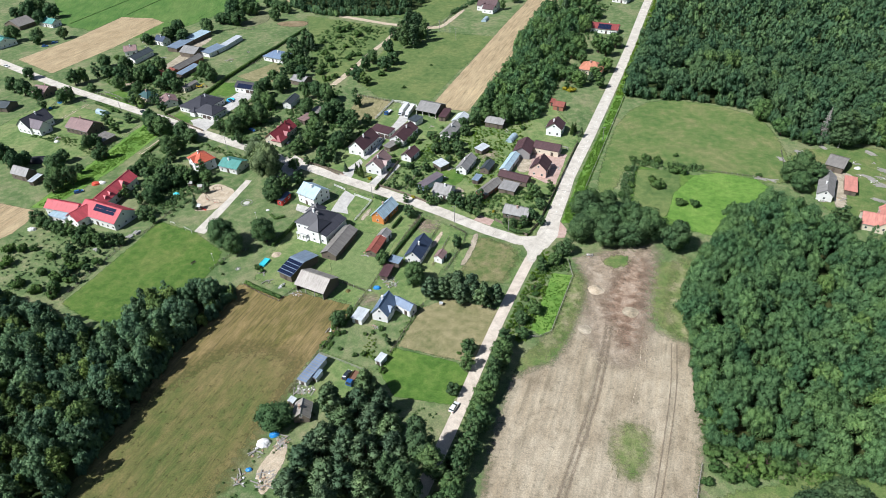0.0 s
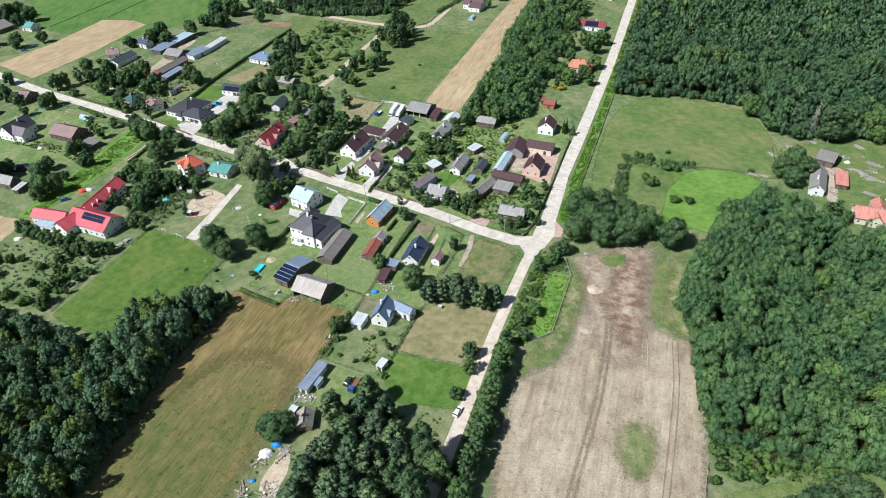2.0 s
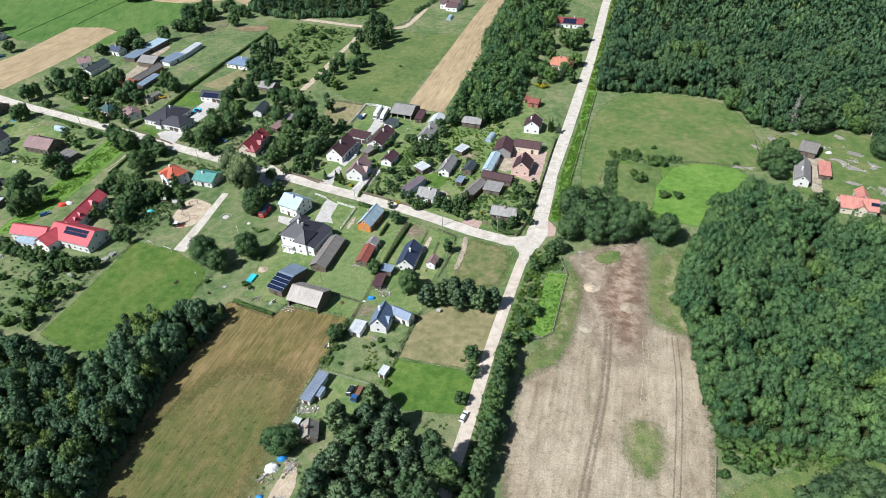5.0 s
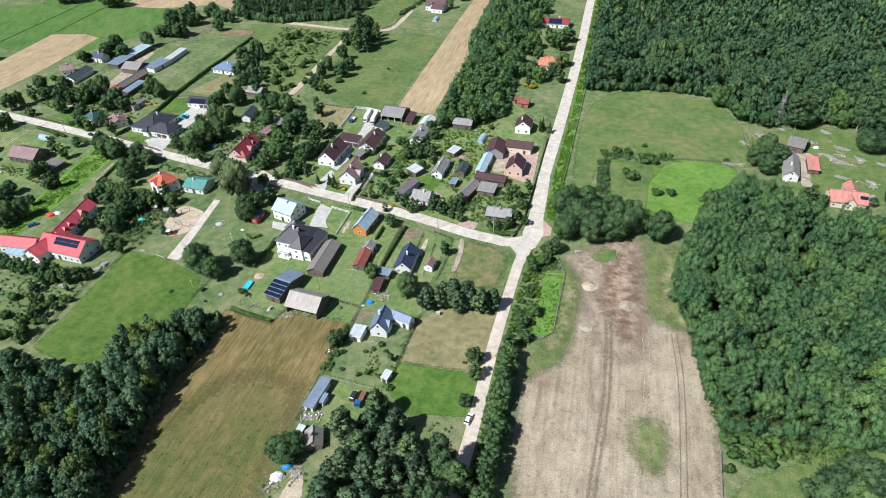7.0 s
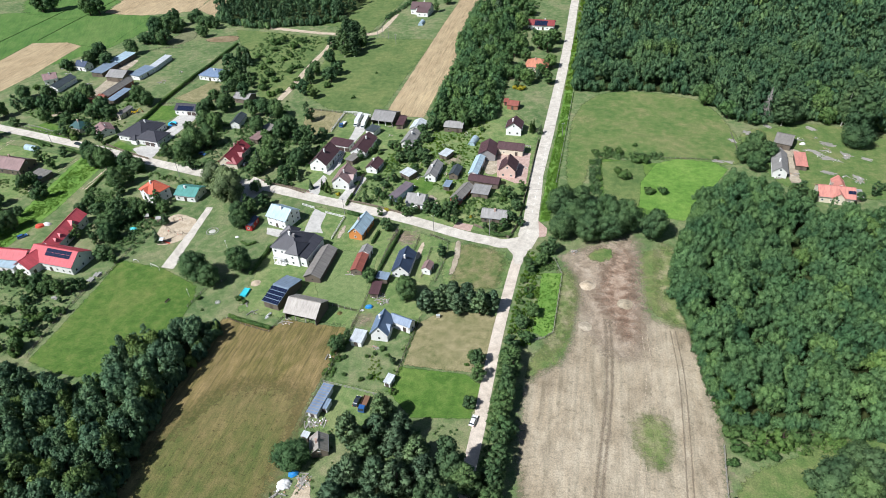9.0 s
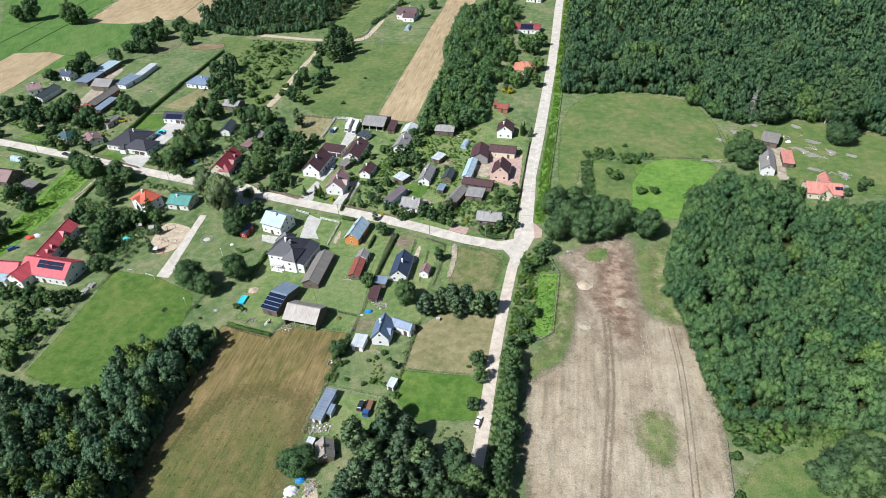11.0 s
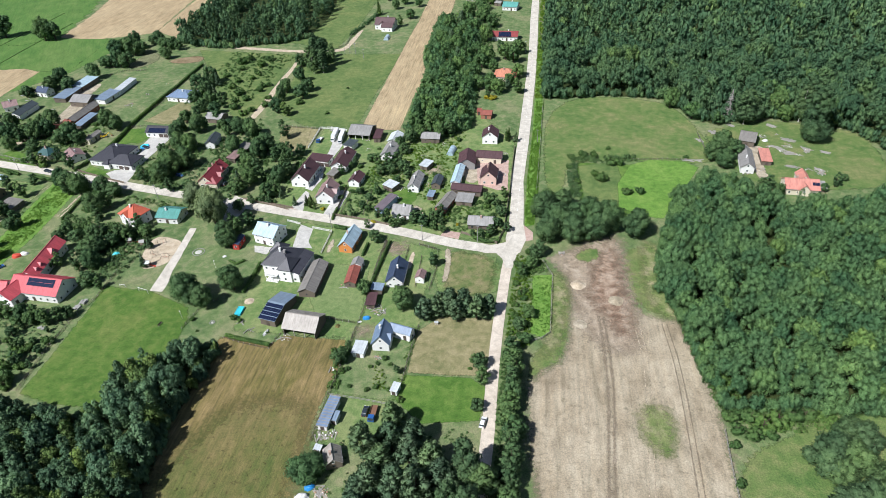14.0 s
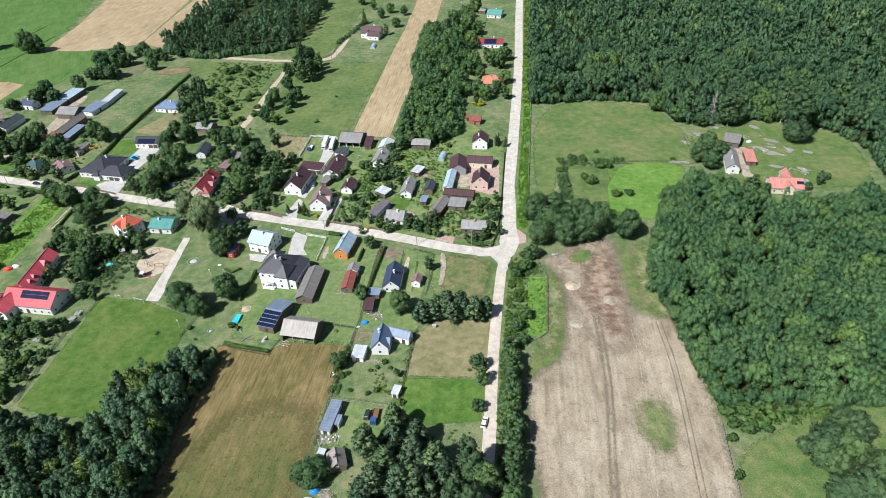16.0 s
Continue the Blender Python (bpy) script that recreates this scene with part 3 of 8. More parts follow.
patch("track", "sandy farm track", "sandpit", 0.03, [(-170, 130), (-172, 173), (-171, 200), (-175, 225), (-172, 225), (-168, 197), (-168, 168), (-165, 124), (-167, 102), (-170, 102)])
patch("track", "sandy field lane", "sandpit", 0.03, [(-264, 244), (-229, 242), (-180, 233), (-147, 235), (-142, 244), (-142, 261), (-140, 285), (-137, 282), (-138, 254), (-139, 238), (-144, 230), (-178, 228), (-227, 236), (-262, 240)])
patch("track", "sandy lane into the village", "sandpit", 0.03, [(-305, 73), (-299, 86), (-289, 83), (-300, 66)])
patch("clearing", "mown grass clearing by the farm", "meadow", 0.01, [(98, 109), (125, 117), (140, 125), (174, 115), (186, 107), (182, 54), (148, 47), (122, 49), (113, 55), (106, 72)])
patch("clearing", "grass clearing by the wood", "meadow", 0.01, [(72, -111), (91, -100), (110, -86), (133, -89), (114, -137), (66, -140)])
patch("lawn", "bright green lawn behind the bungalow", "lush", 0.03, [(-237, 70), (-240, 94), (-231, 95), (-222, 83), (-224, 75), (-230, 76), (-233, 73)])
patch("lawn", "bright green lawn before the bungalow", "lush", 0.03, [(-238, 39), (-238, 48), (-224, 42), (-223, 35)])
patch("lawn", "green lawn along the village road", "lush", 0.03, [(-303, 54), (-298, 63), (-283, 58), (-270, 45), (-285, 47)])
patch("yard", "pale sandy farm yard", "yard", 0.03, [(-299, 102), (-300, 115), (-303, 133), (-296, 128), (-290, 113), (-290, 98), (-294, 96)])
patch("driveway", "pale concrete drive of the bungalow", "paving", 0.05, [(-224, 40), (-221, 44), (-212, 43), (-208, 47), (-207, 32), (-214, 32)])
patch("driveway", "pale concrete yard before the garage", "paving", 0.05, [(-221, 73), (-221, 82), (-209, 83), (-210, 75), (-209, 58), (-213, 60)])
patch("drive", "pinkish paved drive by the road", "pinkpave", 0.05, [(-110, 14), (-107, 13), (-102, 11), (-110, 11)])
patch("lawn", "green lawn behind the roadside fence", "lawn", 0.03, [(-74, 22), (-74, 32), (-83, 32), (-82, 15), (-84, 7), (-68, 5)])
patch("lawn", "lawn of the orchard garden", "lush", 0.03, [(-64, 33), (-52, 37), (-49, 27), (-51, 21), (-62, 26)])
patch("bed", "brown vegetable bed in a garden", "brownsoil", 0.04, [(-55, -12), (-48, -12), (-49, -17), (-55, -16)])
patch("bed", "narrow bare garden bed", "yard", 0.04, [(-82, -21), (-82, -10), (-80, -11), (-80, -21)])
patch("path", "pale concrete terrace of the white house", "paving", 0.05, [(-116, -18), (-107, -19), (-108, -24), (-114, -23)])
patch("path", "sandy path between garden plots", "sandpit", 0.04, [(-44, -17), (-42, -17), (-42, -29), (-44, -30)])
patch("dirt", "sandy clearing with building rubble", "sandpit", 0.04, [(-52, -134), (-48, -135), (-45, -143), (-46, -149), (-51, -150), (-52, -144), (-51, -140)])
patch("garden", "green potato field in a long strip", "lime", 0.03, [(-237, -62), (-241, -25), (-248, 30), (-229, 22), (-225, -20), (-227, -60)])
patch("plot", "dry mown plot beside the trucks", "drygrass", 0.03, [(-146, 103), (-126, 101), (-122, 76), (-127, 70), (-139, 81)])


# ---- woods and trees ----
ICO = bmesh.new()
bmesh.ops.create_icosphere(ICO, subdivisions=1, radius=1.0)
ICO_V = np.array([v.co[:] for v in ICO.verts])
ICO_F = np.array([[v.index for v in f.verts] for f in ICO.faces])
OCTA_V = np.array([(1, 0, 0), (0, 1, 0), (-1, 0, 0), (0, -1, 0), (0, 0, 1), (0, 0, -1)], float)
OCTA_F = np.array([(0, 1, 4), (1, 2, 4), (2, 3, 4), (3, 0, 4), (1, 0, 5), (2, 1, 5), (3, 2, 5), (0, 3, 5)])
ICO.free()


def leaf_tufts(rng, centres, normals, size, spread=0.7):
    """Small leafy tips, one triangle each, facing roughly outwards; shaded halfway between the tip's own face and its bough."""
    n = len(centres)
    own = normals + rng.normal(0, spread, (n, 3))
    own /= np.linalg.norm(own, axis=1, keepdims=True)
    side = np.cross(own, rng.normal(0, 1, (n, 3)))
    side /= np.linalg.norm(side, axis=1, keepdims=True)
    up = np.cross(own, side)
    s = size * rng.uniform(0.6, 1.3, (n, 1))
    v = np.stack([centres + up * s, centres - side * s * 0.85 - up * s * 0.5, centres + side * s * 0.85 - up * s * 0.5], 1).reshape(-1, 3)
    shade_n = normals * 0.85 + own * 0.35
    shade_n /= np.linalg.norm(shade_n, axis=1, keepdims=True)
    return v, np.arange(n * 3).reshape(-1, 3), np.repeat(shade_n, 3, 0)


def needle_shoots(rng, centres, normals, size):
    """Conifer shoots: narrow pointed triangles that stick out and up from the bough."""
    n = len(centres)
    way = normals * 0.9 + [0, 0, 0.15] + rng.normal(0, 0.5, (n, 3))
    way /= np.linalg.norm(way, axis=1, keepdims=True)
    side = np.cross(way, rng.normal(0, 1, (n, 3)))
    side /= np.linalg.norm(side, axis=1, keepdims=True)
    s = size * rng.uniform(0.7, 1.35, (n, 1))
    v = np.stack([centres + way * s * 1.1, centres - side * s * 0.6 - way * s * 0.6, centres + side * s * 0.6 - way * s * 0.6], 1).reshape(-1, 3)
    shade_n = normals * 0.7 + way * 0.3 + rng.normal(0, 0.22, (n, 3))
    shade_n /= np.linalg.norm(shade_n, axis=1, keepdims=True)
    return v, np.arange(n * 3).reshape(-1, 3), np.repeat(shade_n, 3, 0)


def crown(rng, shape, lumps, cards, size, plain=False):
    """A crown of unit radius: boughs that overlap, covered with leafy tips, its base at z = 0. Points, triangles and shading normals."""
    cs, rs = [], []
    lean = rng.uniform(-0.12, 0.12, 2)
    for k in range(lumps):
        t = (k + 0.5) / lumps
        a = k * 2.39996 + rng.uniform(-0.5, 0.5)
        if shape == "dome":
            z = 1 - 1.2 * t
            rad = math.sqrt(max(0.03, 1 - z * z)) * rng.uniform(0.45, 0.88)
            c = (math.cos(a) * rad, math.sin(a) * rad, 0.8 + z * rng.uniform(0.45, 0.88))
            r = rng.uniform(0.2, 0.36)
        elif shape == "round":
            z = 1 - 1.85 * t
            rad = math.sqrt(max(0.05, 1 - z * z)) * rng.uniform(0.52, 0.78)
            c = (math.cos(a) * rad, math.sin(a) * rad, 0.88 + z * rng.uniform(0.58, 0.84))
            r = rng.uniform(0.24, 0.40)
        elif shape == "tall":
            rad = 0.58 * math.sin(math.pi * (0.12 + 0.8 * t)) * rng.uniform(0.5, 1.15)
            c = (math.cos(a) * rad, math.sin(a) * rad, 0.3 + 3.0 * t)
            r = rng.uniform(0.26, 0.42) * (1.1 - 0.5 * t)
        elif shape == "pine":
            rad = 0.72 * (1 - t ** 1.7) ** 0.6 * rng.uniform(0.6, 1.1)
            c = (math.cos(a) * rad, math.sin(a) * rad, 0.3 + 2.15 * t)
            r = rng.uniform(0.24, 0.40) * (1 - 0.3 * t)
        elif shape == "cone":
            rad = 0.55 * (1 - t)
            c = (math.cos(a) * rad, math.sin(a) * rad, 0.2 + 3.1 * t)
            r = 0.40 * (1 - 0.85 * t) + 0.06
        else:
            rad = rng.uniform(0.15, 0.7)
            c = (math.cos(a) * rad, math.sin(a) * rad, rng.uniform(0.2, 0.75))
            r = rng.uniform(0.26, 0.44)
        cs.append((c[0] + lean[0] * c[2], c[1] + lean[1] * c[2], c[2]))
        rs.append(r)
    cs, rs = np.array(cs), np.array(rs) * rng.uniform(0.8, 1.2, lumps)
    V, Fs, Ns, off = [], [], [], 0
    core_v, core_f, core_k = (OCTA_V, OCTA_F, 0.76) if plain else (ICO_V, ICO_F, 0.82 if shape == "pine" else 0.7)
    for c, r in zip(cs, rs):
        j = 1 + rng.uniform(-0.2, 0.2, (len(core_v), 1))
        V.append(core_v * j * r * core_k * [1, 1, 0.85] + c)
        Fs.append(core_f + off)
        Ns.append(core_v)
        off += len(core_v)
    n = cards * 2
    pick = rng.choice(lumps, n, p=rs ** 2 / (rs ** 2).sum())
    d = rng.normal(0, 1, (n, 3))
    d[:, 2] = d[:, 2] * 0.9 + 0.4
    d /= np.linalg.norm(d, axis=1, keepdims=True)
    p = cs[pick] + d * (rs[pick] * rng.uniform(0.66, 1.12, n))[:, None] * [1, 1, 0.88]
    hidden = (np.linalg.norm(p[:, None] - cs[None], axis=2) < rs[None] * 0.68).any(1)
    p, d = p[~hidden][:cards], d[~hidden][:cards]
    axis = np.array([0, 0, cs[:, 2].mean() * 0.8])
    out = p - axis
    out /= np.linalg.norm(out, axis=1, keepdims=True)
    nrm = d * 0.95 + out * 0.2
    nrm /= np.linalg.norm(nrm, axis=1, keepdims=True)
    v, f, nn = needle_shoots(rng, p, nrm, size) if shape in ("pine", "cone") else leaf_tufts(rng, p, nrm, size)
    V.append(v)
    Fs.append(f + off)
    Ns.append(nn)
    return np.concatenate(V), np.concatenate(Fs), np.concatenate(Ns)


def array_mesh(name, V, Fs, material, normals=None, tone=None):
    me = bpy.data.meshes.new(name)
    me.vertices.add(len(V))
    me.vertices.foreach_set("co", np.ascontiguousarray(V, dtype=np.float32).ravel())
    n = len(Fs)
    me.loops.add(n * 3)
    me.loops.foreach_set("vertex_index", np.ascontiguousarray(Fs, dtype=np.int32).ravel())
    me.polygons.add(n)
    me.polygons.foreach_set("loop_start", np.arange(0, n * 3, 3, dtype=np.int32))
    me.update(calc_edges=True)
    if normals is not None:
        me.attributes.new("custom_normal", "FLOAT_VECTOR", "POINT").data.foreach_set("vector", np.ascontiguousarray(normals, dtype=np.float32).ravel())
    if tone is not None:
        me.attributes.new("tone", "FLOAT", "POINT").data.foreach_set("value", np.ascontiguousarray(tone, dtype=np.float32))
    me.materials.append(MATS[material])
    return me


# kind: crown shape, lumps, leaf clumps, clump size, crown base height, trunk radius, leaf material, bark, stretch in z
KINDS = dict(broad=("round", 20, 1300, 0.095, 0.12, 0.08, "leaf_broad", "bark", 1.05),
             pine=("pine", 34, 3000, 0.072, 0.3, 0.07, "leaf_pine", "bark", 1.0),
             grand=("round", 34, 4000, 0.055, 0.12, 0.07, "leaf_broad", "bark", 1.08),
             oval=("tall", 20, 1300, 0.095, 0.15, 0.07, "leaf_broad", "bark", 0.72),
             meadow=("round", 36, 4200, 0.052, 0.06, 0.07, "leaf_birch", "bark", 0.95),
             willow=("round", 46, 3600, 0.052, 0.2, 0.07, "leaf_willow", "bark", 1.1),
             birch=("tall", 36, 2600, 0.066, 0.25, 0.05, "leaf_birch", "bark_pale", 0.85),
             spruce=("cone", 22, 1500, 0.1, 0.1, 0.06, "leaf_pine", "bark", 1.0),
             thuja=("cone", 16, 900, 0.11, 0.05, 0.08, "leaf_bush", "bark", 1.35),
             bush=("low", 12, 650, 0.12, 0.03, 0.05, "leaf_bush", "bark", 1.0),
             yellow=("low", 10, 600, 0.12, 0.03, 0.05, "leaf_yellow", "bark", 0.9))
PROTO = {}
for kind, (shape, lumps, cards, size, foot, trunk_r, leaf, bark, tall) in KINDS.items():
    PROTO[kind] = []
    for k in range(4):
        rng = np.random.default_rng(100 + k + 10 * len(PROTO))
        V, Fs, N = crown(rng, shape, lumps, cards, size)
        V[:, 2] = V[:, 2] * tall + foot
        crown_me = array_mesh("crown", V, Fs, leaf, N)
        bm = bmesh.new()
        top = V[:, 2].max() * 0.75
        tube(bm, (0, 0, -0.05), (0.03, 0.02, foot + 0.3), trunk_r, trunk_r * 0.7, 7)
        tube(bm, (0.03, 0.02, foot + 0.3), (0, 0, top), trunk_r * 0.7, trunk_r * 0.2, 6)
        for b in range(5):
            a = b * 1.25 + k
            z = foot + 0.15 + 0.12 * b
            tube(bm, (0.02, 0.02, z), (math.cos(a) * 0.5, math.sin(a) * 0.5, z + 0.35), trunk_r * 0.45, trunk_r * 0.12, 5)
        trunk_me = bpy.data.meshes.new("trunk")
        bm.to_mesh(trunk_me)
        bm.free()
        trunk_me.materials.append(MATS[bark])
        PROTO[kind].append((trunk_me, crown_me))
TREE_NAMES = dict(broad="tree", pine="pine_tree", birch="birch_tree", willow="willow_tree", meadow="tree", spruce="spruce", thuja="thuja", bush="shrub", yellow="flowering_shrub")
PLANT_RNG = random.Random(7)
GROVE = []


def plant(kind, label, rows, squat=1.0):
    """Trees at (x, y, crown radius), each a thing with its trunk and crown."""
    for x, y, r in rows:
        if kind == "broad" and (y > 100 or x < -255):
            GROVE.append((x, y, r))
            continue
        oval = kind == "broad" and r < 4.2 and PLANT_RNG.random() < 0.5
        trunk_me, crown_me = PLANT_RNG.choice(PROTO["oval" if oval else "grand" if kind == "broad" and r > 4.0 else kind])
        ob = thing(TREE_NAMES[kind], x, y, 0, label, "shrub" if kind in ("bush", "yellow") else "tree", label + "s")
        m = pose(0, 0, 0, 0, 0, PLANT_RNG.uniform(0, 360)) @ Matrix.Diagonal((r * PLANT_RNG.uniform(0.86, 1.1), r * PLANT_RNG.uniform(0.84, 1.16), r * squat * PLANT_RNG.uniform(0.85, 1.2), 1))
        share("trunk", trunk_me, ob, m)
        share("crown", crown_me, ob, m)


def inside(p, poly):
    x, y = p
    hit = False
    for (x0, y0), (x1, y1) in zip(poly, poly[1:] + poly[:1]):
        if (y0 > y) != (y1 > y) and x < (x1 - x0) * (y - y0) / (y1 - y0) + x0:
            hit = not hit
    return hit


def wood(label, poly, spacing, radius, height, material, shapes, cards, size, seed, holes=(), lumps=11):
    """A wood: one mesh of many trees of different kinds and sizes, planted on a jittered grid."""
    rng = np.random.default_rng(seed)
    protos = []
    for shape, share_of in shapes:
        for k in range(4):
            protos.append((shape, share_of / 4, crown(rng, shape, lumps, cards, size, True)))
    weights = np.array([p[1] for p in protos])
    xs, ys = [p[0] for p in poly], [p[1] for p in poly]
    V, Fs, Ns, T, off = [], [], [], [], 0
    row = 0
    y = min(ys)
    while y < max(ys):
        x = min(xs) + (row % 2) * spacing / 2
        while x < max(xs):
            p = (x + rng.uniform(-0.36, 0.36) * spacing, y + rng.uniform(-0.36, 0.36) * spacing)
            if inside(p, poly) and not any(inside(p, h) for h in holes):
                shape, _, (v, f, nn) = protos[rng.choice(len(protos), p=weights / weights.sum())]
                big = rng.uniform(0.72, 1.0) if rng.random() < 0.6 else rng.uniform(1.0, 1.38)
                r = radius * big * (0.72 if shape in ("pine", "tall", "cone") else 1.0)
                h = height * (0.5 + 0.5 * big) * rng.uniform(0.8, 1.14) + 3.0 * noise.noise((p[0] * 0.045, p[1] * 0.045, seed))
                top = v[:, 2].max()
                zs = r * (0.62 if shape in ("pine", "tall", "cone") else 1.0) * 1.1
                a = rng.uniform(0, math.tau)
                c, s = math.cos(a), math.sin(a)
                w = np.stack([(v[:, 0] * c - v[:, 1] * s) * r + p[0], (v[:, 0] * s + v[:, 1] * c) * r + p[1], h + (v[:, 2] - top) * zs * (1.5 if shape in ("round", "dome") else 1.7)], 1)
                w[:, 2] = np.maximum(w[:, 2], 0.2)
                V.append(w)
                Fs.append(f + off)
                Ns.append(np.stack([nn[:, 0] * c - nn[:, 1] * s, nn[:, 0] * s + nn[:, 1] * c, nn[:, 2]], 1))
                T.append(np.full(len(v), rng.uniform(0.05, 1.0)))
                off += len(v)
            x += spacing
        y += spacing * 0.87
        row += 1
    # smaller growth along the border, leafy down to the ground
    mantle = [crown(rng, "low", 10, int(cards * 0.5), size * 1.15, True) for k in range(3)]
    for (x0, y0), (x1, y1) in zip(poly, poly[1:] + poly[:1]):
        n = int(math.hypot(x1 - x0, y1 - y0) / (radius * 0.62)) if min(y0, y1) < 260 else 0
        for k in range(n):
            u = (k + rng.random()) / n
            r = radius * rng.uniform(0.45, 0.8)
            q = (x0 + (x1 - x0) * u + rng.uniform(-1, 1), y0 + (y1 - y0) * u + rng.uniform(-1, 1))
            v, f, nn = mantle[rng.integers(3)]
            a = rng.uniform(0, math.tau)
            c, s = math.cos(a), math.sin(a)
            V.append(np.stack([(v[:, 0] * c - v[:, 1] * s) * r + q[0], (v[:, 0] * s + v[:, 1] * c) * r + q[1], np.maximum(v[:, 2] * height * rng.uniform(0.3, 0.62) - 0.3, 0.05)], 1))
            Fs.append(f + off)
            Ns.append(np.stack([nn[:, 0] * c - nn[:, 1] * s, nn[:, 0] * s + nn[:, 1] * c, nn[:, 2]], 1))
            T.append(np.full(len(v), rng.uniform(0.05, 1.0)))
            off += len(v)
    ob = new("woodland", array_mesh("woodland", np.concatenate(V), np.concatenate(Fs), material, np.concatenate(Ns), np.concatenate(T)))
    tagged(ob, label, "wood", "", "stuff")
    # ground sheet with tree shade painted in, seen through gaps between crowns
    sheet("forest_floor", "leafy forest floor, coloured dark for the shade under the trees", poly, "floor", 0.05 + 0.001 * seed, jitter=1.0)
    return ob


wood("dense broadleaved wood beside the sandy field", [(60, -22), (67, 5), (74, 30), (88, 46), (104, 42), (110, 27), (130, 26), (152, 29), (180, 32), (182, 10), (160, -40), (136, -88), (108, -90), (92, -90), (73, -92), (70, -84), (67, -71), (65, -50), (60, -35)], 6.1, 4.3, 13.0, "leaf_wood", [("dome", 0.86), ("tall", 0.14)], 2300, 0.053, 3, lumps=20)
wood("edge of the broad far woods behind the meadow", [(13, 150), (13, 232), (150, 232), (222, 200), (250, 100), (215, 30), (186, 40), (190, 90), (182, 112), (165, 122), (135, 128), (120, 122), (108, 118), (98, 128), (86, 152), (50, 156)], 8.2, 5.2, 15.0, "leaf_far", [("dome", 0.82), ("tall", 0.13), ("cone", 0.05)], 850, 0.08, 4, lumps=14)
wood("deep part of the broad far woods", [(13, 232), (14, 470), (350, 470), (350, 300), (250, 100), (222, 200), (150, 232)], 9.2, 5.6, 15.0, "leaf_far", [("dome", 0.8), ("tall", 0.12), ("cone", 0.08)], 180, 0.14, 7, lumps=8)
wood("dark mixed plantation beside the stubble field", [(-105, -83), (-106, -100), (-107, -118), (-105, -140), (-101, -165), (-95, -196), (-150, -196), (-205, -128), (-190, -118), (-165, -120), (-140, -122), (-130, -116), (-131, -102), (-122, -92)], 4.8, 3.7, 13.4, "leaf_dark", [("pine", 0.45), ("round", 0.3), ("tall", 0.25)], 1200, 0.088, 5, lumps=22)
wood("copse of conifers beyond the fields", [(-257, 240), (-285, 252), (-300, 340), (-296, 420), (-190, 420), (-176, 310), (-180, 262), (-200, 248), (-215, 246), (-235, 238)], 7.6, 4.2, 13.0, "leaf_far", [("pine", 0.4), ("tall", 0.3), ("round", 0.3)], 420, 0.14, 6, holes=[[(-262, 300), (-245, 300), (-240, 400), (-262, 400)]])

wood("belt of dense leafy trees beside the wheat strip", [(-67, 98), (-67, 150), (-68, 187), (-74, 216), (-76, 296), (-45, 304), (-40, 250), (-38, 194), (-34, 153), (-32, 128), (-32, 104), (-40, 100), (-58, 98)], 7.4, 4.6, 9.5, "leaf_wood", [("round", 0.75), ("tall", 0.25)], 750, 0.085, 8, lumps=14)

plant("pine", "dark green pine in the grove by the dirt road", [(-40.3, -121.0, 5.5), (-32.8, -118.8, 5.3), (-25.7, -122.7, 5.2), (-38.4, -134.7, 4.5), (-36.2, -132.5, 5.5), (-28.6, -133.7, 5.4), (-19.3, -123.2, 5.2), (-21.2, -134.1, 5.4), (-14.3, -130.4, 5.1), (-36.5, -143.1, 5.3), (-23.9, -142.9, 5.3), (-30.0, -144.3, 5.3), (-16.1, -143.1, 5.2), (-31.9, -111.6, 4.6), (-24.6, -116.2, 4.3), (-34.7, -125.9, 4.9), (-38.0, -151.1, 4.9), (-25.5, -152.7, 5.1), (-15.1, -151.8, 5.1), (-6.4, -149.6, 5.1)], 0.84)
plant("birch", "tall birch with loose grey-green crown", [(-6.7, -127.4, 6.4), (-1.0, -131.6, 4.7), (-12.1, -137.8, 4.7), (-4.8, -139.6, 5.2)])
plant("broad", "round dark green lone tree by the old farm", [(-55.2, -131.4, 5.8)], 0.66)
plant("broad", "leafy tree in the row along the dirt road", [(3.4, -73.3, 3.7), (2.9, -79.2, 4.0), (4.8, -84.5, 4.0), (3.5, -89.7, 3.9), (4.5, -94.6, 3.8), (3.7, -99.9, 3.8), (3.5, -105.5, 3.7), (4.8, -110.2, 3.7), (4.0, -115.1, 3.8), (5.0, -119.9, 3.7), (4.2, -124.7, 3.7), (5.4, -128.7, 3.6), (4.9, -133.3, 3.7), (6.0, -137.4, 3.7), (4.5, -141.7, 3.6), (6.9, -145.6, 3.6)])
plant("broad", "leafy tree beside the dirt road", [(-7.9, -82.4, 2.9), (-6.7, -89.1, 3.0), (-7.4, -100.5, 2.4), (-10.7, -80.0, 1.6)])
plant("broad", "leafy green tree in a garden", [(-40.7, -53.3, 4.2), (-57.6, -46.4, 3.5), (-112.8, -48.5, 5.3), (-128.6, -57.3, 6.0), (-121.1, -60.2, 4.4), (8.2, -54.6, 2.7), (5.1, -61.1, 2.7), (7.2, -68.1, 2.3), (-61.2, -11.1, 3.0), (-32.5, -25.6, 3.2), (-57.9, -84.4, 3.2), (-56.4, -78.9, 1.9), (-67.4, -0.8, 1.9), (-36.4, -87.1, 1.6), (-42.9, -44.7, 2.0)])
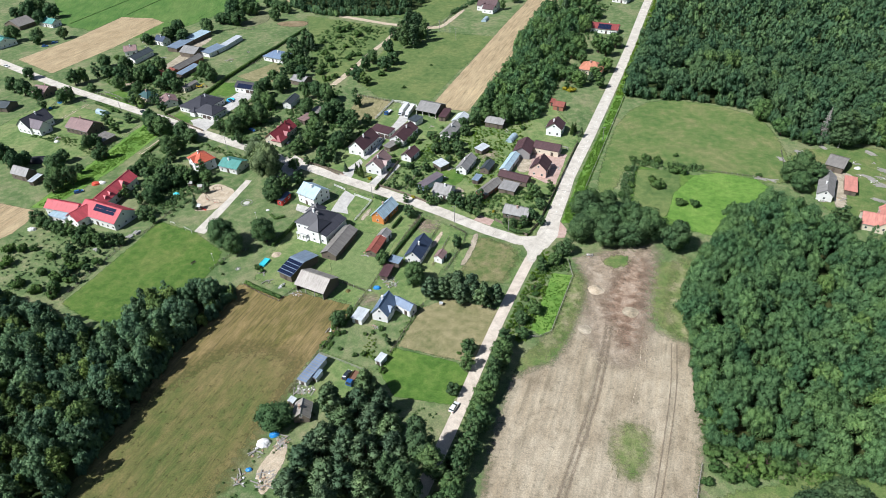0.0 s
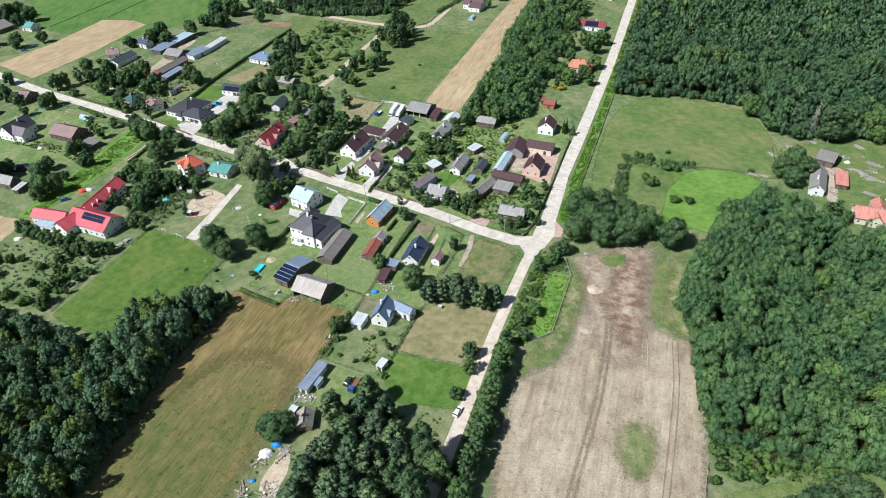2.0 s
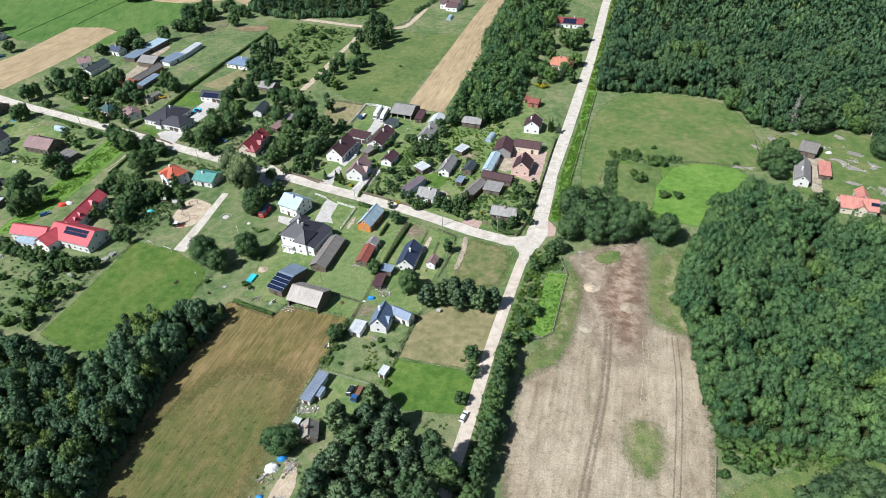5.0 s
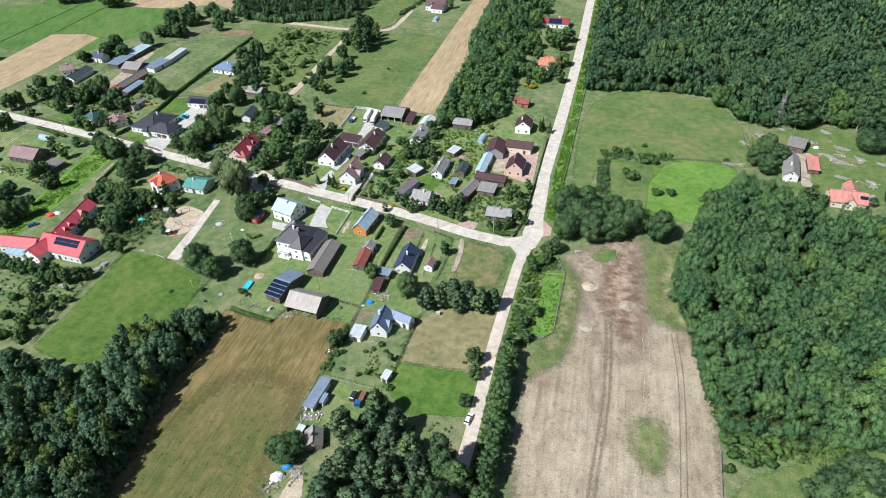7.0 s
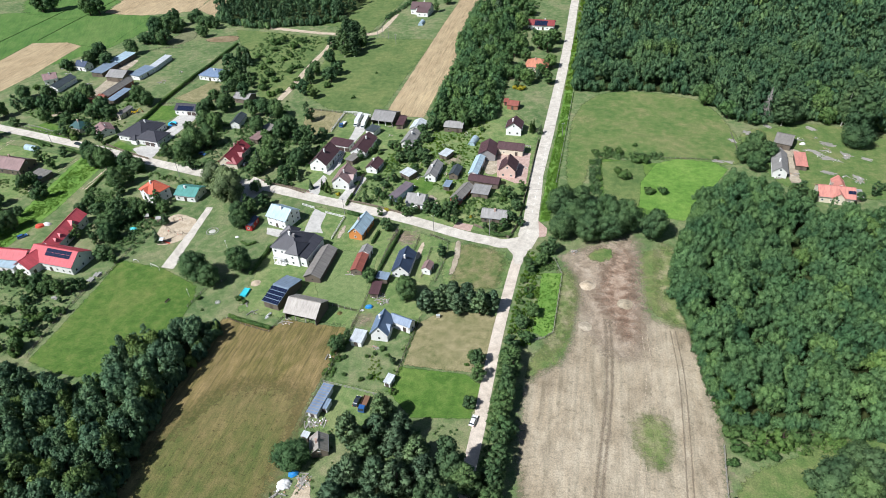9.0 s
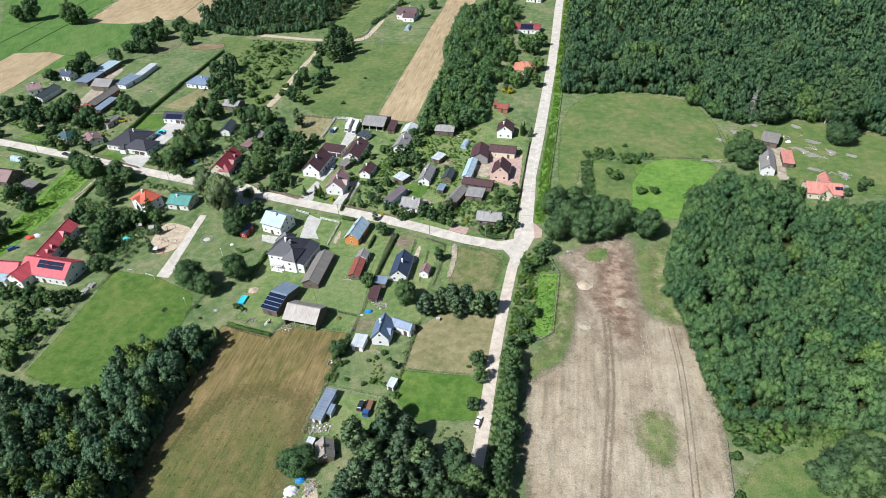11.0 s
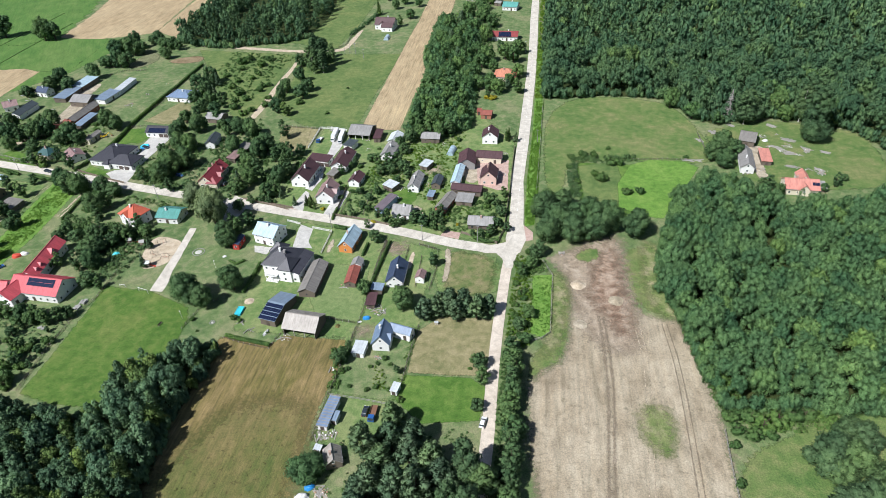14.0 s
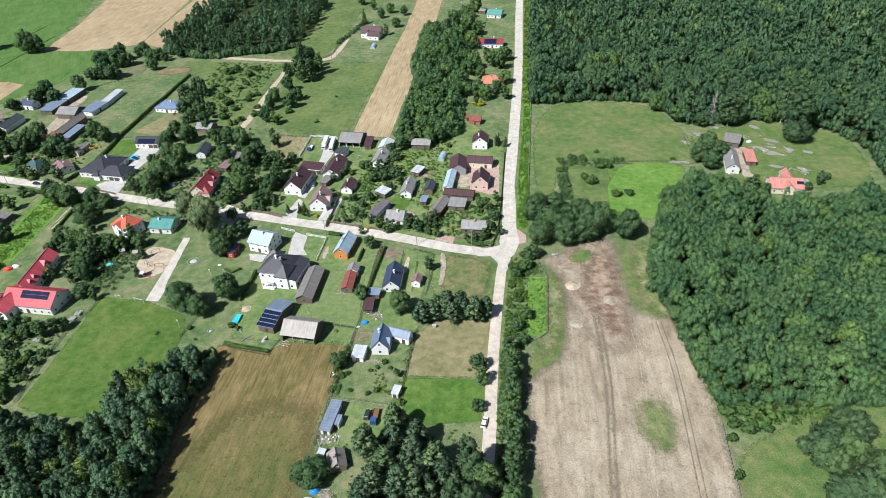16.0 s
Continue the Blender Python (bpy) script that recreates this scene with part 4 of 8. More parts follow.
plant("pine", "dark green pine in the garden row", [(-31.4, -58.7, 5.0), (-22.1, -55.4, 4.4), (-16.7, -54.9, 4.6), (-11.5, -56.8, 4.6), (-7.4, -54.6, 4.2), (-26.9, -52.2, 3.4), (-19.2, -57.5, 4.0), (-27.6, -57.0, 4.2)], 0.85)
plant("broad", "large dense tree by the junction", [(11.9, 13.9, 6.3), (19.5, 6.5, 6.6), (28.3, 5.9, 6.6), (36.9, 4.1, 7.0), (14.2, -3.5, 6.2), (25.4, -3.7, 5.8), (42.2, 6.3, 6.4), (52.9, 3.0, 6.6), (10.5, -15.1, 3.9), (4.7, -29.7, 2.5), (34.2, -1.2, 5.9), (21.4, 23.0, 5.2), (8.2, -24.0, 2.8), (32.0, 11.0, 6.2), (13.6, 22.5, 4.6)])
plant("bush", "hedge bush in the meadow", [(26.7, 72.6, 2.5), (32.8, 73.4, 3.1), (38.2, 73.8, 2.8), (47.2, 67.1, 3.3), (50.9, 66.3, 3.0), (41.7, 50.1, 3.4), (38.3, 54.0, 2.9), (29.4, 46.9, 2.3), (25.7, 61.7, 2.2), (26.4, 36.0, 2.0), (28.3, 53.1, 1.8), (52.8, 38.5, 3.1), (58.4, 39.2, 2.6), (46.6, 83.4, 1.4), (86.0, 76.1, 1.7)])
plant("willow", "tall loose grey-green willow by the road", [(-141.4, -2.4, 7.6), (-155.9, 9.7, 5.5), (-146.4, 4.6, 5.6)])
plant("broad", "dark round tree under the roadside willow", [(-128.1, -18.6, 4.8), (-124.0, -0.9, 2.6), (-131.8, -3.4, 3.0)])
plant("broad", "leafy tree in a roadside garden", [(-126.5, -20.2, 4.3), (-127.5, -7.9, 3.5), (-123.8, -3.1, 3.5), (-132.5, -11.7, 4.5), (-224.3, 19.4, 4.9), (-232.5, 22.3, 4.6), (-212.2, 19.9, 4.8), (-205.4, 18.5, 4.1), (-206.2, 1.9, 4.6), (-200.2, -3.9, 3.6), (-202.5, 8.0, 4.0), (-186.3, 43.9, 6.7), (-188.3, 34.0, 5.4), (-181.2, 49.3, 5.5), (-193.3, 68.2, 5.8), (-186.6, 67.5, 4.4), (-196.6, 33.8, 3.6), (-177.9, 24.1, 2.8), (-194.2, 92.1, 4.7)])
plant("broad", "garden tree behind the school", [(-207.9, -17.4, 3.6), (-199.1, -22.1, 4.0), (-209.6, -21.6, 3.3), (-194.7, -18.9, 3.8), (-189.3, -18.6, 3.7), (-180.2, -19.0, 3.7), (-175.9, -19.3, 3.4), (-188.7, -32.0, 4.7), (-181.5, -39.6, 4.6), (-187.0, -42.3, 3.3), (-186.0, -29.7, 4.7), (-170.1, -14.5, 3.6), (-176.5, -10.2, 3.7), (-181.6, -23.9, 3.6), (-177.7, -51.2, 3.2), (-170.3, -53.6, 2.4), (-197.7, -40.3, 2.8), (-200.5, -41.5, 2.1)])
plant("broad", "dark dense tree below the school", [(-195.2, -74.3, 3.6), (-189.4, -73.9, 3.6), (-183.5, -73.8, 3.6), (-176.4, -73.1, 3.3), (-172.9, -71.5, 2.6), (-185.4, -76.2, 2.6), (-190.8, -77.1, 2.6), (-179.3, -75.8, 2.6)])
plant("broad", "dark tree in the row below the school", [(-221.0, -71.5, 3.4), (-215.5, -72.8, 3.6), (-210.0, -73.0, 3.4), (-204.8, -73.8, 3.6), (-200.0, -74.2, 3.4), (-186.4, -75.0, 3.2), (-181.0, -74.6, 3.0)])
plant("broad", "small tree on the overgrown slope", [(-189.1, -83.0, 2.3), (-180.9, -88.2, 2.1), (-172.5, -90.6, 2.0), (-170.4, -85.4, 1.3), (-176.7, -97.1, 2.7), (-170.8, -98.4, 1.5), (-174.2, -105.1, 2.8), (-176.5, -79.7, 1.4), (-187.7, -78.9, 1.4), (-182.3, -91.2, 2.0), (-178.2, -85.9, 1.4)])
plant("bush", "shrub in the rough ground", [(-215.7, -91.4, 3.2), (-210.0, -89.2, 2.9), (-206.4, -86.7, 2.3), (-194.4, -88.6, 2.5), (-189.0, -86.4, 2.0), (-179.8, -93.4, 3.1), (-177.7, -89.5, 2.6), (-173.0, -85.1, 2.2), (-188.6, -98.2, 2.9), (-180.7, -99.7, 3.4), (-174.5, -98.7, 2.4), (-192.1, -107.4, 3.4), (-182.6, -107.8, 3.3), (-173.6, -107.9, 2.8), (-208.3, -99.2, 3.1)])
plant("broad", "leafy tree between the village houses", [(-144.6, 63.2, 5.4), (-145.6, 52.1, 4.4), (-142.6, 71.0, 4.9), (-133.8, 59.3, 4.1), (-130.3, 63.1, 3.8), (-124.4, 50.2, 4.0), (-137.3, 34.2, 4.4), (-136.4, 43.8, 4.0), (-139.4, 27.0, 3.5), (-123.9, 37.5, 4.4), (-121.4, 45.3, 3.3), (-124.1, 21.8, 3.7), (-120.5, 24.0, 3.4), (-124.5, 60.1, 3.8), (-122.1, 67.6, 3.2), (-142.6, 23.8, 3.8), (-134.2, 9.3, 3.1), (-167.2, 91.4, 5.2), (-158.9, 88.0, 5.1), (-161.7, 68.2, 4.3), (-136.3, 86.8, 4.0), (-123.2, 27.7, 3.5)])
plant("broad", "small leafy tree in an orchard", [(-64.2, 58.2, 3.9), (-60.3, 52.7, 3.5), (-65.9, 50.0, 3.2), (-70.0, 55.9, 3.3), (-55.9, 44.4, 3.2), (-74.7, 56.2, 3.0), (-79.2, 62.8, 2.8), (-71.6, 47.8, 2.7), (-78.0, 28.7, 2.0), (-72.5, 23.2, 2.3), (-73.6, 15.4, 2.2), (-77.0, 7.9, 2.2), (-87.4, 56.8, 2.5), (-92.9, 47.6, 2.4), (-90.0, 54.6, 1.9), (-69.3, 28.6, 2.3), (-61.3, 40.3, 2.1)])
plant("broad", "garden tree behind the fence", [(-60.4, 4.8, 3.1), (-55.8, 1.3, 2.3), (-47.0, 5.3, 3.1), (-41.4, 3.2, 3.1), (-37.8, 6.0, 2.8), (-35.7, 10.9, 2.9), (-52.2, 3.8, 2.4), (-45.0, 9.2, 2.1), (-70.6, 13.8, 1.7), (-6.5, 14.4, 2.9), (-9.5, 21.4, 3.2), (-13.8, 24.5, 2.7), (-7.9, 4.9, 2.8), (-10.9, -2.0, 2.7), (-14.7, -3.4, 2.0), (-5.8, 30.7, 2.2), (-33.7, 4.9, 2.1), (-18.6, -3.3, 1.8), (-3.4, 1.5, 2.1)])
plant("broad", "tree in the village copse", [(-59.6, 123.7, 5.5), (-53.0, 127.2, 5.9), (-46.9, 135.6, 6.0), (-40.4, 123.9, 5.5), (-61.9, 104.2, 5.3), (-53.5, 104.3, 5.2), (-45.5, 108.2, 5.3), (-38.2, 137.1, 5.3), (-54.5, 153.9, 5.9), (-45.7, 158.5, 5.9), (-62.3, 155.5, 5.2), (-36.0, 114.1, 4.4), (-58.4, 91.4, 4.2), (-62.4, 84.9, 3.8), (-63.5, 71.9, 3.4), (-67.9, 79.0, 3.2), (-40.9, 95.9, 3.9), (-46.9, 91.6, 4.2), (-38.1, 156.3, 4.8), (-53.8, 179.5, 5.4), (-47.1, 189.7, 5.6), (-58.7, 171.4, 4.6)])
plant("broad", "tree along the gardens by the north road", [(-60.8, 221.9, 6.4), (-52.9, 226.5, 6.8), (-45.0, 210.3, 6.2), (-37.8, 221.5, 6.3), (-43.6, 240.7, 6.1), (-54.4, 261.4, 6.0), (-65.1, 276.6, 5.7), (-66.4, 249.9, 5.4), (-32.1, 200.2, 5.7), (-36.7, 183.6, 5.8), (-28.9, 212.1, 5.4), (-31.4, 164.8, 5.2), (-39.9, 175.4, 5.0), (-23.6, 160.9, 4.8), (-17.8, 156.3, 4.8), (-11.1, 172.1, 4.2), (-5.8, 185.1, 5.1), (-10.6, 211.8, 5.4), (-16.9, 217.5, 5.4), (-7.0, 230.1, 5.2), (-23.7, 193.3, 4.1), (-58.1, 297.9, 5.9), (-52.9, 319.1, 6.6), (-39.6, 303.2, 6.4), (-31.7, 289.6, 5.8), (-44.5, 336.5, 6.3), (-38.3, 354.9, 5.9), (-44.3, 274.6, 6.1), (-33.9, 255.5, 5.4), (-5.1, 157.9, 4.1)])
plant("broad", "leafy tree in a field hedge", [(-218.5, 165.2, 5.5), (-221.3, 153.5, 6.2), (-209.3, 139.7, 6.0), (-200.7, 128.2, 5.0), (-215.0, 134.0, 4.4), (-205.4, 121.1, 4.3), (-194.3, 117.1, 4.2), (-192.9, 127.1, 3.5), (-155.5, 171.4, 4.9), (-144.8, 156.0, 5.1), (-144.8, 142.9, 4.6), (-157.8, 139.1, 4.2), (-154.8, 121.2, 4.4), (-146.4, 117.9, 4.0), (-159.6, 152.8, 4.3), (-160.8, 232.7, 5.5), (-164.4, 199.8, 4.4)])
plant("bush", "low green shrub in the meadow", [(-211.8, 204.3, 4.5), (-208.0, 211.4, 3.7), (-194.9, 199.8, 3.6), (-192.7, 211.9, 3.3), (-191.7, 184.6, 2.7), (-192.2, 174.7, 2.3), (-175.8, 163.5, 3.0), (-191.7, 147.5, 4.0), (-182.8, 139.4, 3.2), (-178.3, 153.8, 2.9), (-166.1, 130.7, 3.1), (-200.4, 169.1, 2.7), (-200.3, 158.6, 3.0), (-176.2, 117.4, 3.4), (-185.1, 125.7, 3.5), (-172.6, 122.5, 2.7), (-144.8, 135.3, 3.1), (-119.3, 160.8, 1.4), (-122.2, 120.7, 1.3), (-212.9, 179.4, 2.7)])
plant("broad", "leafy tree beside the pond", [(-321.0, 220.3, 6.6), (-317.3, 226.5, 6.6), (-306.9, 220.3, 6.5), (-305.4, 196.7, 6.3), (-298.6, 196.7, 6.2), (-312.1, 234.2, 6.2), (-301.5, 222.8, 5.5), (-311.4, 194.5, 4.9), (-315.9, 194.4, 4.9), (-311.1, 171.6, 5.2), (-289.8, 236.6, 5.1), (-282.6, 236.5, 5.1), (-298.8, 244.6, 4.7), (-275.9, 213.0, 4.4), (-304.5, 246.0, 4.3), (-276.3, 232.6, 4.1), (-265.7, 240.2, 3.6)])
plant("birch", "tall slender birch in the clump by the lane", [(-156.2, 216.2, 5.6), (-151.0, 214.0, 5.2), (-155.6, 204.1, 5.6), (-149.4, 206.8, 5.4), (-155.7, 192.9, 5.0), (-147.3, 196.8, 5.2), (-142.9, 202.7, 4.8), (-150.5, 186.0, 5.0), (-144.0, 188.0, 4.6)])
plant("broad", "big lone leafy tree in the far pasture", [(-450.3, 260.9, 8.6), (-459.3, 257.9, 7.0), (-407.8, 254.0, 8.8), (-399.8, 256.0, 6.8)])
plant("broad", "lone leafy tree in a pasture", [(-417.9, 263.7, 6.5)])
plant("broad", "leafy tree in a village garden", [(-330.9, 155.0, 5.6), (-327.7, 160.1, 5.7), (-317.2, 150.3, 5.5), (-331.2, 148.2, 4.3), (-339.4, 138.6, 4.3), (-291.0, 94.2, 4.9), (-286.6, 82.1, 5.2), (-270.7, 71.7, 5.0), (-264.8, 74.1, 5.7), (-258.5, 72.1, 4.9), (-275.1, 83.9, 4.4), (-297.2, 91.6, 4.2), (-253.5, 94.4, 5.1), (-247.0, 92.1, 4.3), (-269.9, 46.2, 4.1), (-265.4, 47.0, 3.7), (-246.4, 43.9, 3.9), (-259.7, 51.0, 3.4), (-283.7, 63.5, 3.6), (-298.0, 76.6, 4.1), (-205.6, 93.1, 4.1), (-207.4, 104.7, 4.2), (-200.5, 105.6, 3.8), (-179.7, 95.0, 3.3), (-173.2, 87.8, 3.2), (-201.8, 81.5, 4.3), (-201.6, 62.6, 3.2), (-190.8, 95.5, 3.0)])
plant("broad", "garden tree in the western village", [(-272.7, -38.0, 4.8), (-284.2, -33.1, 5.3), (-274.7, -31.3, 4.2), (-250.8, -31.0, 5.0), (-256.3, -22.4, 4.4), (-248.8, -37.1, 3.7), (-236.4, -43.1, 4.4), (-233.2, -39.1, 4.4), (-237.2, -47.9, 3.8), (-238.6, -29.1, 2.7), (-237.9, -11.9, 3.7), (-240.9, -15.0, 3.1), (-254.0, -7.4, 3.8), (-252.6, -2.9, 3.5), (-254.0, 13.7, 4.0), (-257.5, 26.0, 3.0), (-265.4, 18.8, 3.4), (-239.1, 24.7, 4.6), (-227.9, 21.0, 4.5), (-230.7, 17.2, 4.1), (-316.8, 39.9, 5.3), (-316.7, 34.6, 3.8), (-352.2, 37.3, 5.6), (-340.4, 34.9, 4.3), (-364.2, 39.0, 5.3), (-321.9, 24.4, 3.7), (-372.5, 59.0, 4.2)])
plant("broad", "tree by the western farms", [(-425.2, 114.3, 5.8), (-447.3, 112.9, 5.4), (-415.0, 128.3, 4.3), (-483.1, 158.5, 7.1), (-484.7, 171.9, 7.7), (-465.7, 165.5, 6.4), (-459.8, 148.1, 5.2), (-489.6, 152.4, 5.9), (-332.8, 59.8, 4.8), (-331.0, 65.2, 4.8), (-327.2, 73.4, 4.0), (-336.0, 90.5, 4.6), (-322.5, 79.0, 4.4), (-307.8, 76.6, 5.1), (-315.8, 90.5, 4.8), (-297.5, 62.5, 4.2), (-297.8, 72.9, 3.8), (-314.4, 55.1, 3.1), (-291.5, 76.9, 5.0), (-289.4, 82.5, 5.0)])
plant("bush", "roadside shrub by the dirt road", [(2.5, -35.7, 1.6), (4.9, -41.1, 1.8), (2.7, -48.1, 1.8), (6.0, -39.1, 1.6), (2.9, -54.6, 1.6), (5.2, -65.6, 1.9), (2.2, -22.4, 1.7), (7.0, -14.3, 2.0), (9.4, -18.1, 1.7), (6.0, -44.4, 1.6), (2.0, -64.0, 1.3), (8.3, -59.1, 1.5)])
plant("bush", "low green shrub in a garden", [(-42.2, -81.3, 1.3), (-39.7, -83.8, 1.1), (-42.7, -94.7, 1.4), (-37.7, -95.6, 1.2), (-45.4, -96.1, 1.2), (-33.1, -99.2, 1.7), (-44.2, -83.9, 0.9), (-46.6, -85.5, 0.9), (-56.1, -89.0, 1.3), (-54.4, -87.4, 1.1), (-51.7, -95.0, 0.9), (-61.4, -79.7, 1.5), (-10.7, -79.2, 1.1), (-11.4, -83.2, 0.9), (-105.7, -65.7, 1.7), (-103.0, -66.9, 1.2), (-89.9, -72.1, 0.8), (-117.4, -73.8, 0.8), (-122.2, -68.0, 1.3), (-80.0, 30.3, 1.5), (-79.0, 76.2, 1.4), (-86.7, 89.6, 1.8)])
plant("broad", "leafy tree beside the far house", [(-116.0, 355.2, 4.5), (-121.1, 339.8, 3.9), (-103.8, 313.1, 4.2), (-107.5, 291.9, 3.6), (-101.8, 347.5, 3.9), (-148.6, 384.5, 4.8), (-134.2, 366.9, 4.1)])
plant("spruce", "young dark green spruce tree", [(-211.9, 162.9, 3.1), (-3.2, 89.8, 1.8), (-177.6, -15.0, 2.7), (-163.7, -23.8, 2.0), (-159.2, -37.9, 1.9)])
plant("thuja", "narrow columnar green thuja tree", [(-99.5, 17.1, 1.3), (-97.1, 13.6, 1.3), (-101.8, 16.8, 1.0), (-7.5, 93.8, 1.5), (-8.0, 90.2, 1.5), (-132.8, 322.8, 2.9)])
plant("yellow", "low shrub with yellow flowers", [(-65.9, 4.4, 1.4), (-93.1, 13.3, 1.2), (-26.3, 5.0, 0.9), (-21.0, 147.4, 3.0), (-24.7, 147.9, 2.0)])
plant("birch", "birch at the wood edge", [(124.2, 118.3, 7.2), (129.4, 126.6, 6.7), (152.8, 101.9, 8.5), (161.4, 117.8, 7.5), (154.9, 122.7, 6.8)])
plant("broad", "bright green tree at the wood edge", [(144.0, 143.5, 6.9), (146.9, 135.9, 6.1), (97.1, 124.7, 5.7), (109.6, 117.8, 4.4), (147.5, 124.1, 4.9), (86.7, 139.4, 5.2), (173.6, 125.5, 6.1)])
plant("broad", "leafy tree beside the farm", [(104.9, 80.3, 6.0), (99.6, 75.0, 5.3), (108.9, 78.3, 5.4), (103.6, 67.0, 4.6), (120.6, 46.5, 3.3), (115.5, 46.8, 3.0), (123.3, 41.6, 3.0), (151.2, 51.3, 2.6), (144.4, 46.2, 2.3), (157.5, 57.4, 1.8), (141.8, 49.8, 1.7)])
plant("meadow", "large dense grey-green tree at the clearing", [(98.6, -107.7, 6.3), (101.9, -111.5, 6.3), (94.4, -111.4, 5.4), (108.0, -104.5, 5.7), (104.5, -101.2, 5.3), (101.3, -124.7, 6.4), (107.5, -120.5, 6.2), (96.7, -126.1, 5.3), (102.9, -129.8, 6.4), (97.0, -115.6, 4.7)])
plant("bush", "low bush at the wood edge", [(72.3, -96.3, 3.1), (73.8, -100.6, 2.9), (78.3, -96.2, 3.6), (81.9, -98.4, 4.0), (87.0, -95.6, 3.7), (91.8, -94.2, 3.7), (78.4, -102.5, 2.9), (83.6, -102.1, 2.7), (95.8, -92.6, 3.4), (71.6, -106.8, 1.8), (70.7, -119.9, 1.9), (75.5, -93.7, 2.9), (100.9, -89.9, 3.5)])
plant("broad", "leafy tree in the dense roadside gardens", [(-66.7, 289.5, 4.9), (-50.6, 289.9, 3.9), (-43.1, 306.1, 4.5), (-33.1, 273.8, 3.4), (-51.1, 256.3, 4.6), (-60.0, 226.5, 3.9), (-42.0, 214.9, 4.2), (-34.7, 223.0, 3.5), (-44.7, 188.2, 4.0), (-37.8, 195.6, 3.3), (-54.2, 172.8, 3.9), (-38.0, 164.3, 3.8), (-52.6, 149.8, 3.7), (-36.8, 139.4, 2.9), (-40.9, 117.5, 3.4), (-45.7, 104.3, 3.3), (-34.1, 104.2, 2.7), (-21.3, 234.1, 3.9), (-14.3, 222.9, 3.9), (-9.3, 176.1, 2.8), (-5.8, 160.3, 2.4), (-23.7, 150.3, 2.3)])
plant("pine", "dark pine in the dense roadside gardens", [(-58.1, 295.0, 4.0), (-58.2, 244.5, 3.7), (-40.4, 237.9, 3.6), (-50.2, 215.6, 3.5), (-52.6, 188.8, 3.3), (-44.6, 158.5, 3.1), (-43.6, 137.6, 2.9), (-48.2, 121.1, 2.8), (-14.6, 182.0, 2.5), (-12.0, 165.1, 2.4)])
plant("bush", "shrub in the dense roadside gardens", [(-29.4, 211.1, 2.6), (-33.9, 184.6, 2.5), (-16.9, 154.9, 2.0), (-34.2, 147.1, 2.3), (-34.6, 126.6, 1.9), (-40.3, 93.8, 2.3), (-35.4, 88.9, 2.0), (-46.0, 94.7, 2.3), (-5.3, 27.0, 1.4), (-12.3, 28.6, 1.7), (-14.2, 20.7, 1.9), (-17.9, 24.8, 1.4), (-8.6, 17.8, 1.4), (-16.9, -2.7, 1.8), (-11.8, -3.0, 1.8), (-8.3, 0.6, 1.6), (-4.8, 3.3, 1.4)])
plant("bush", "rounded shrub between the plots", [(-278.8, 53.3, 2.4), (-279.8, 49.5, 2.1), (-264.6, 44.8, 2.7), (-251.5, 50.3, 2.3), (-250.1, 56.2, 2.0), (-265.4, 97.3, 2.2), (-347.5, 140.8, 2.6), (-339.2, 138.8, 2.9), (-340.0, 105.8, 3.2), (-204.0, 86.1, 2.3), (-204.0, 93.3, 2.7), (-196.0, 84.5, 2.3), (-196.7, 75.3, 2.6), (-189.5, 136.2, 2.8), (-199.2, 140.1, 2.9), (-189.7, 150.6, 2.5), (-179.6, 161.0, 2.6), (-189.8, 181.4, 2.3), (-206.8, 191.3, 2.4), (-193.7, 185.9, 2.7), (-168.3, 142.2, 2.8), (-144.3, 134.9, 2.7), (-150.8, 148.0, 2.8), (-91.5, 37.6, 1.6), (-87.4, 33.8, 1.8), (-82.8, 30.1, 1.5), (-87.0, 24.1, 1.8), (-82.7, 22.1, 1.5), (-81.9, 9.3, 1.7), (-85.0, 46.8, 1.6)])
plant("bush", "rounded shrub between the plots", [(-84.8, 55.5, 1.9), (-69.1, 31.1, 1.8), (-53.5, 32.8, 1.5), (-50.9, 49.6, 1.8), (-43.6, 50.5, 1.6), (-43.7, 33.8, 1.5)])
plant("spruce", "dark spruce in a village garden", [(-203.8, 139.4, 3.0), (-222.7, 167.0, 3.2), (-143.0, 31.7, 2.5), (-108.0, 16.3, 1.5), (-117.4, 22.4, 1.8)])
plant("broad", "leafy tree between the village houses", [(-188.1, 107.7, 3.0), (-178.2, 100.5, 3.0), (-156.2, 75.8, 3.1), (-153.8, 61.9, 3.3), (-147.6, 66.9, 2.7), (-132.5, 39.6, 2.8), (-126.9, 34.8, 2.4), (-126.8, 18.8, 2.1), (-130.0, 15.8, 2.1), (-121.7, 17.0, 1.8), (-77.4, 29.7, 1.5), (-36.6, 0.7, 2.1), (-32.4, -1.1, 2.0), (-64.9, 8.5, 2.1)])
plant("thuja", "tall narrow green thuja beside a house", [(-8.2, 92.8, 1.7), (-102.2, 16.3, 1.5), (-99.7, 13.9, 1.3)])


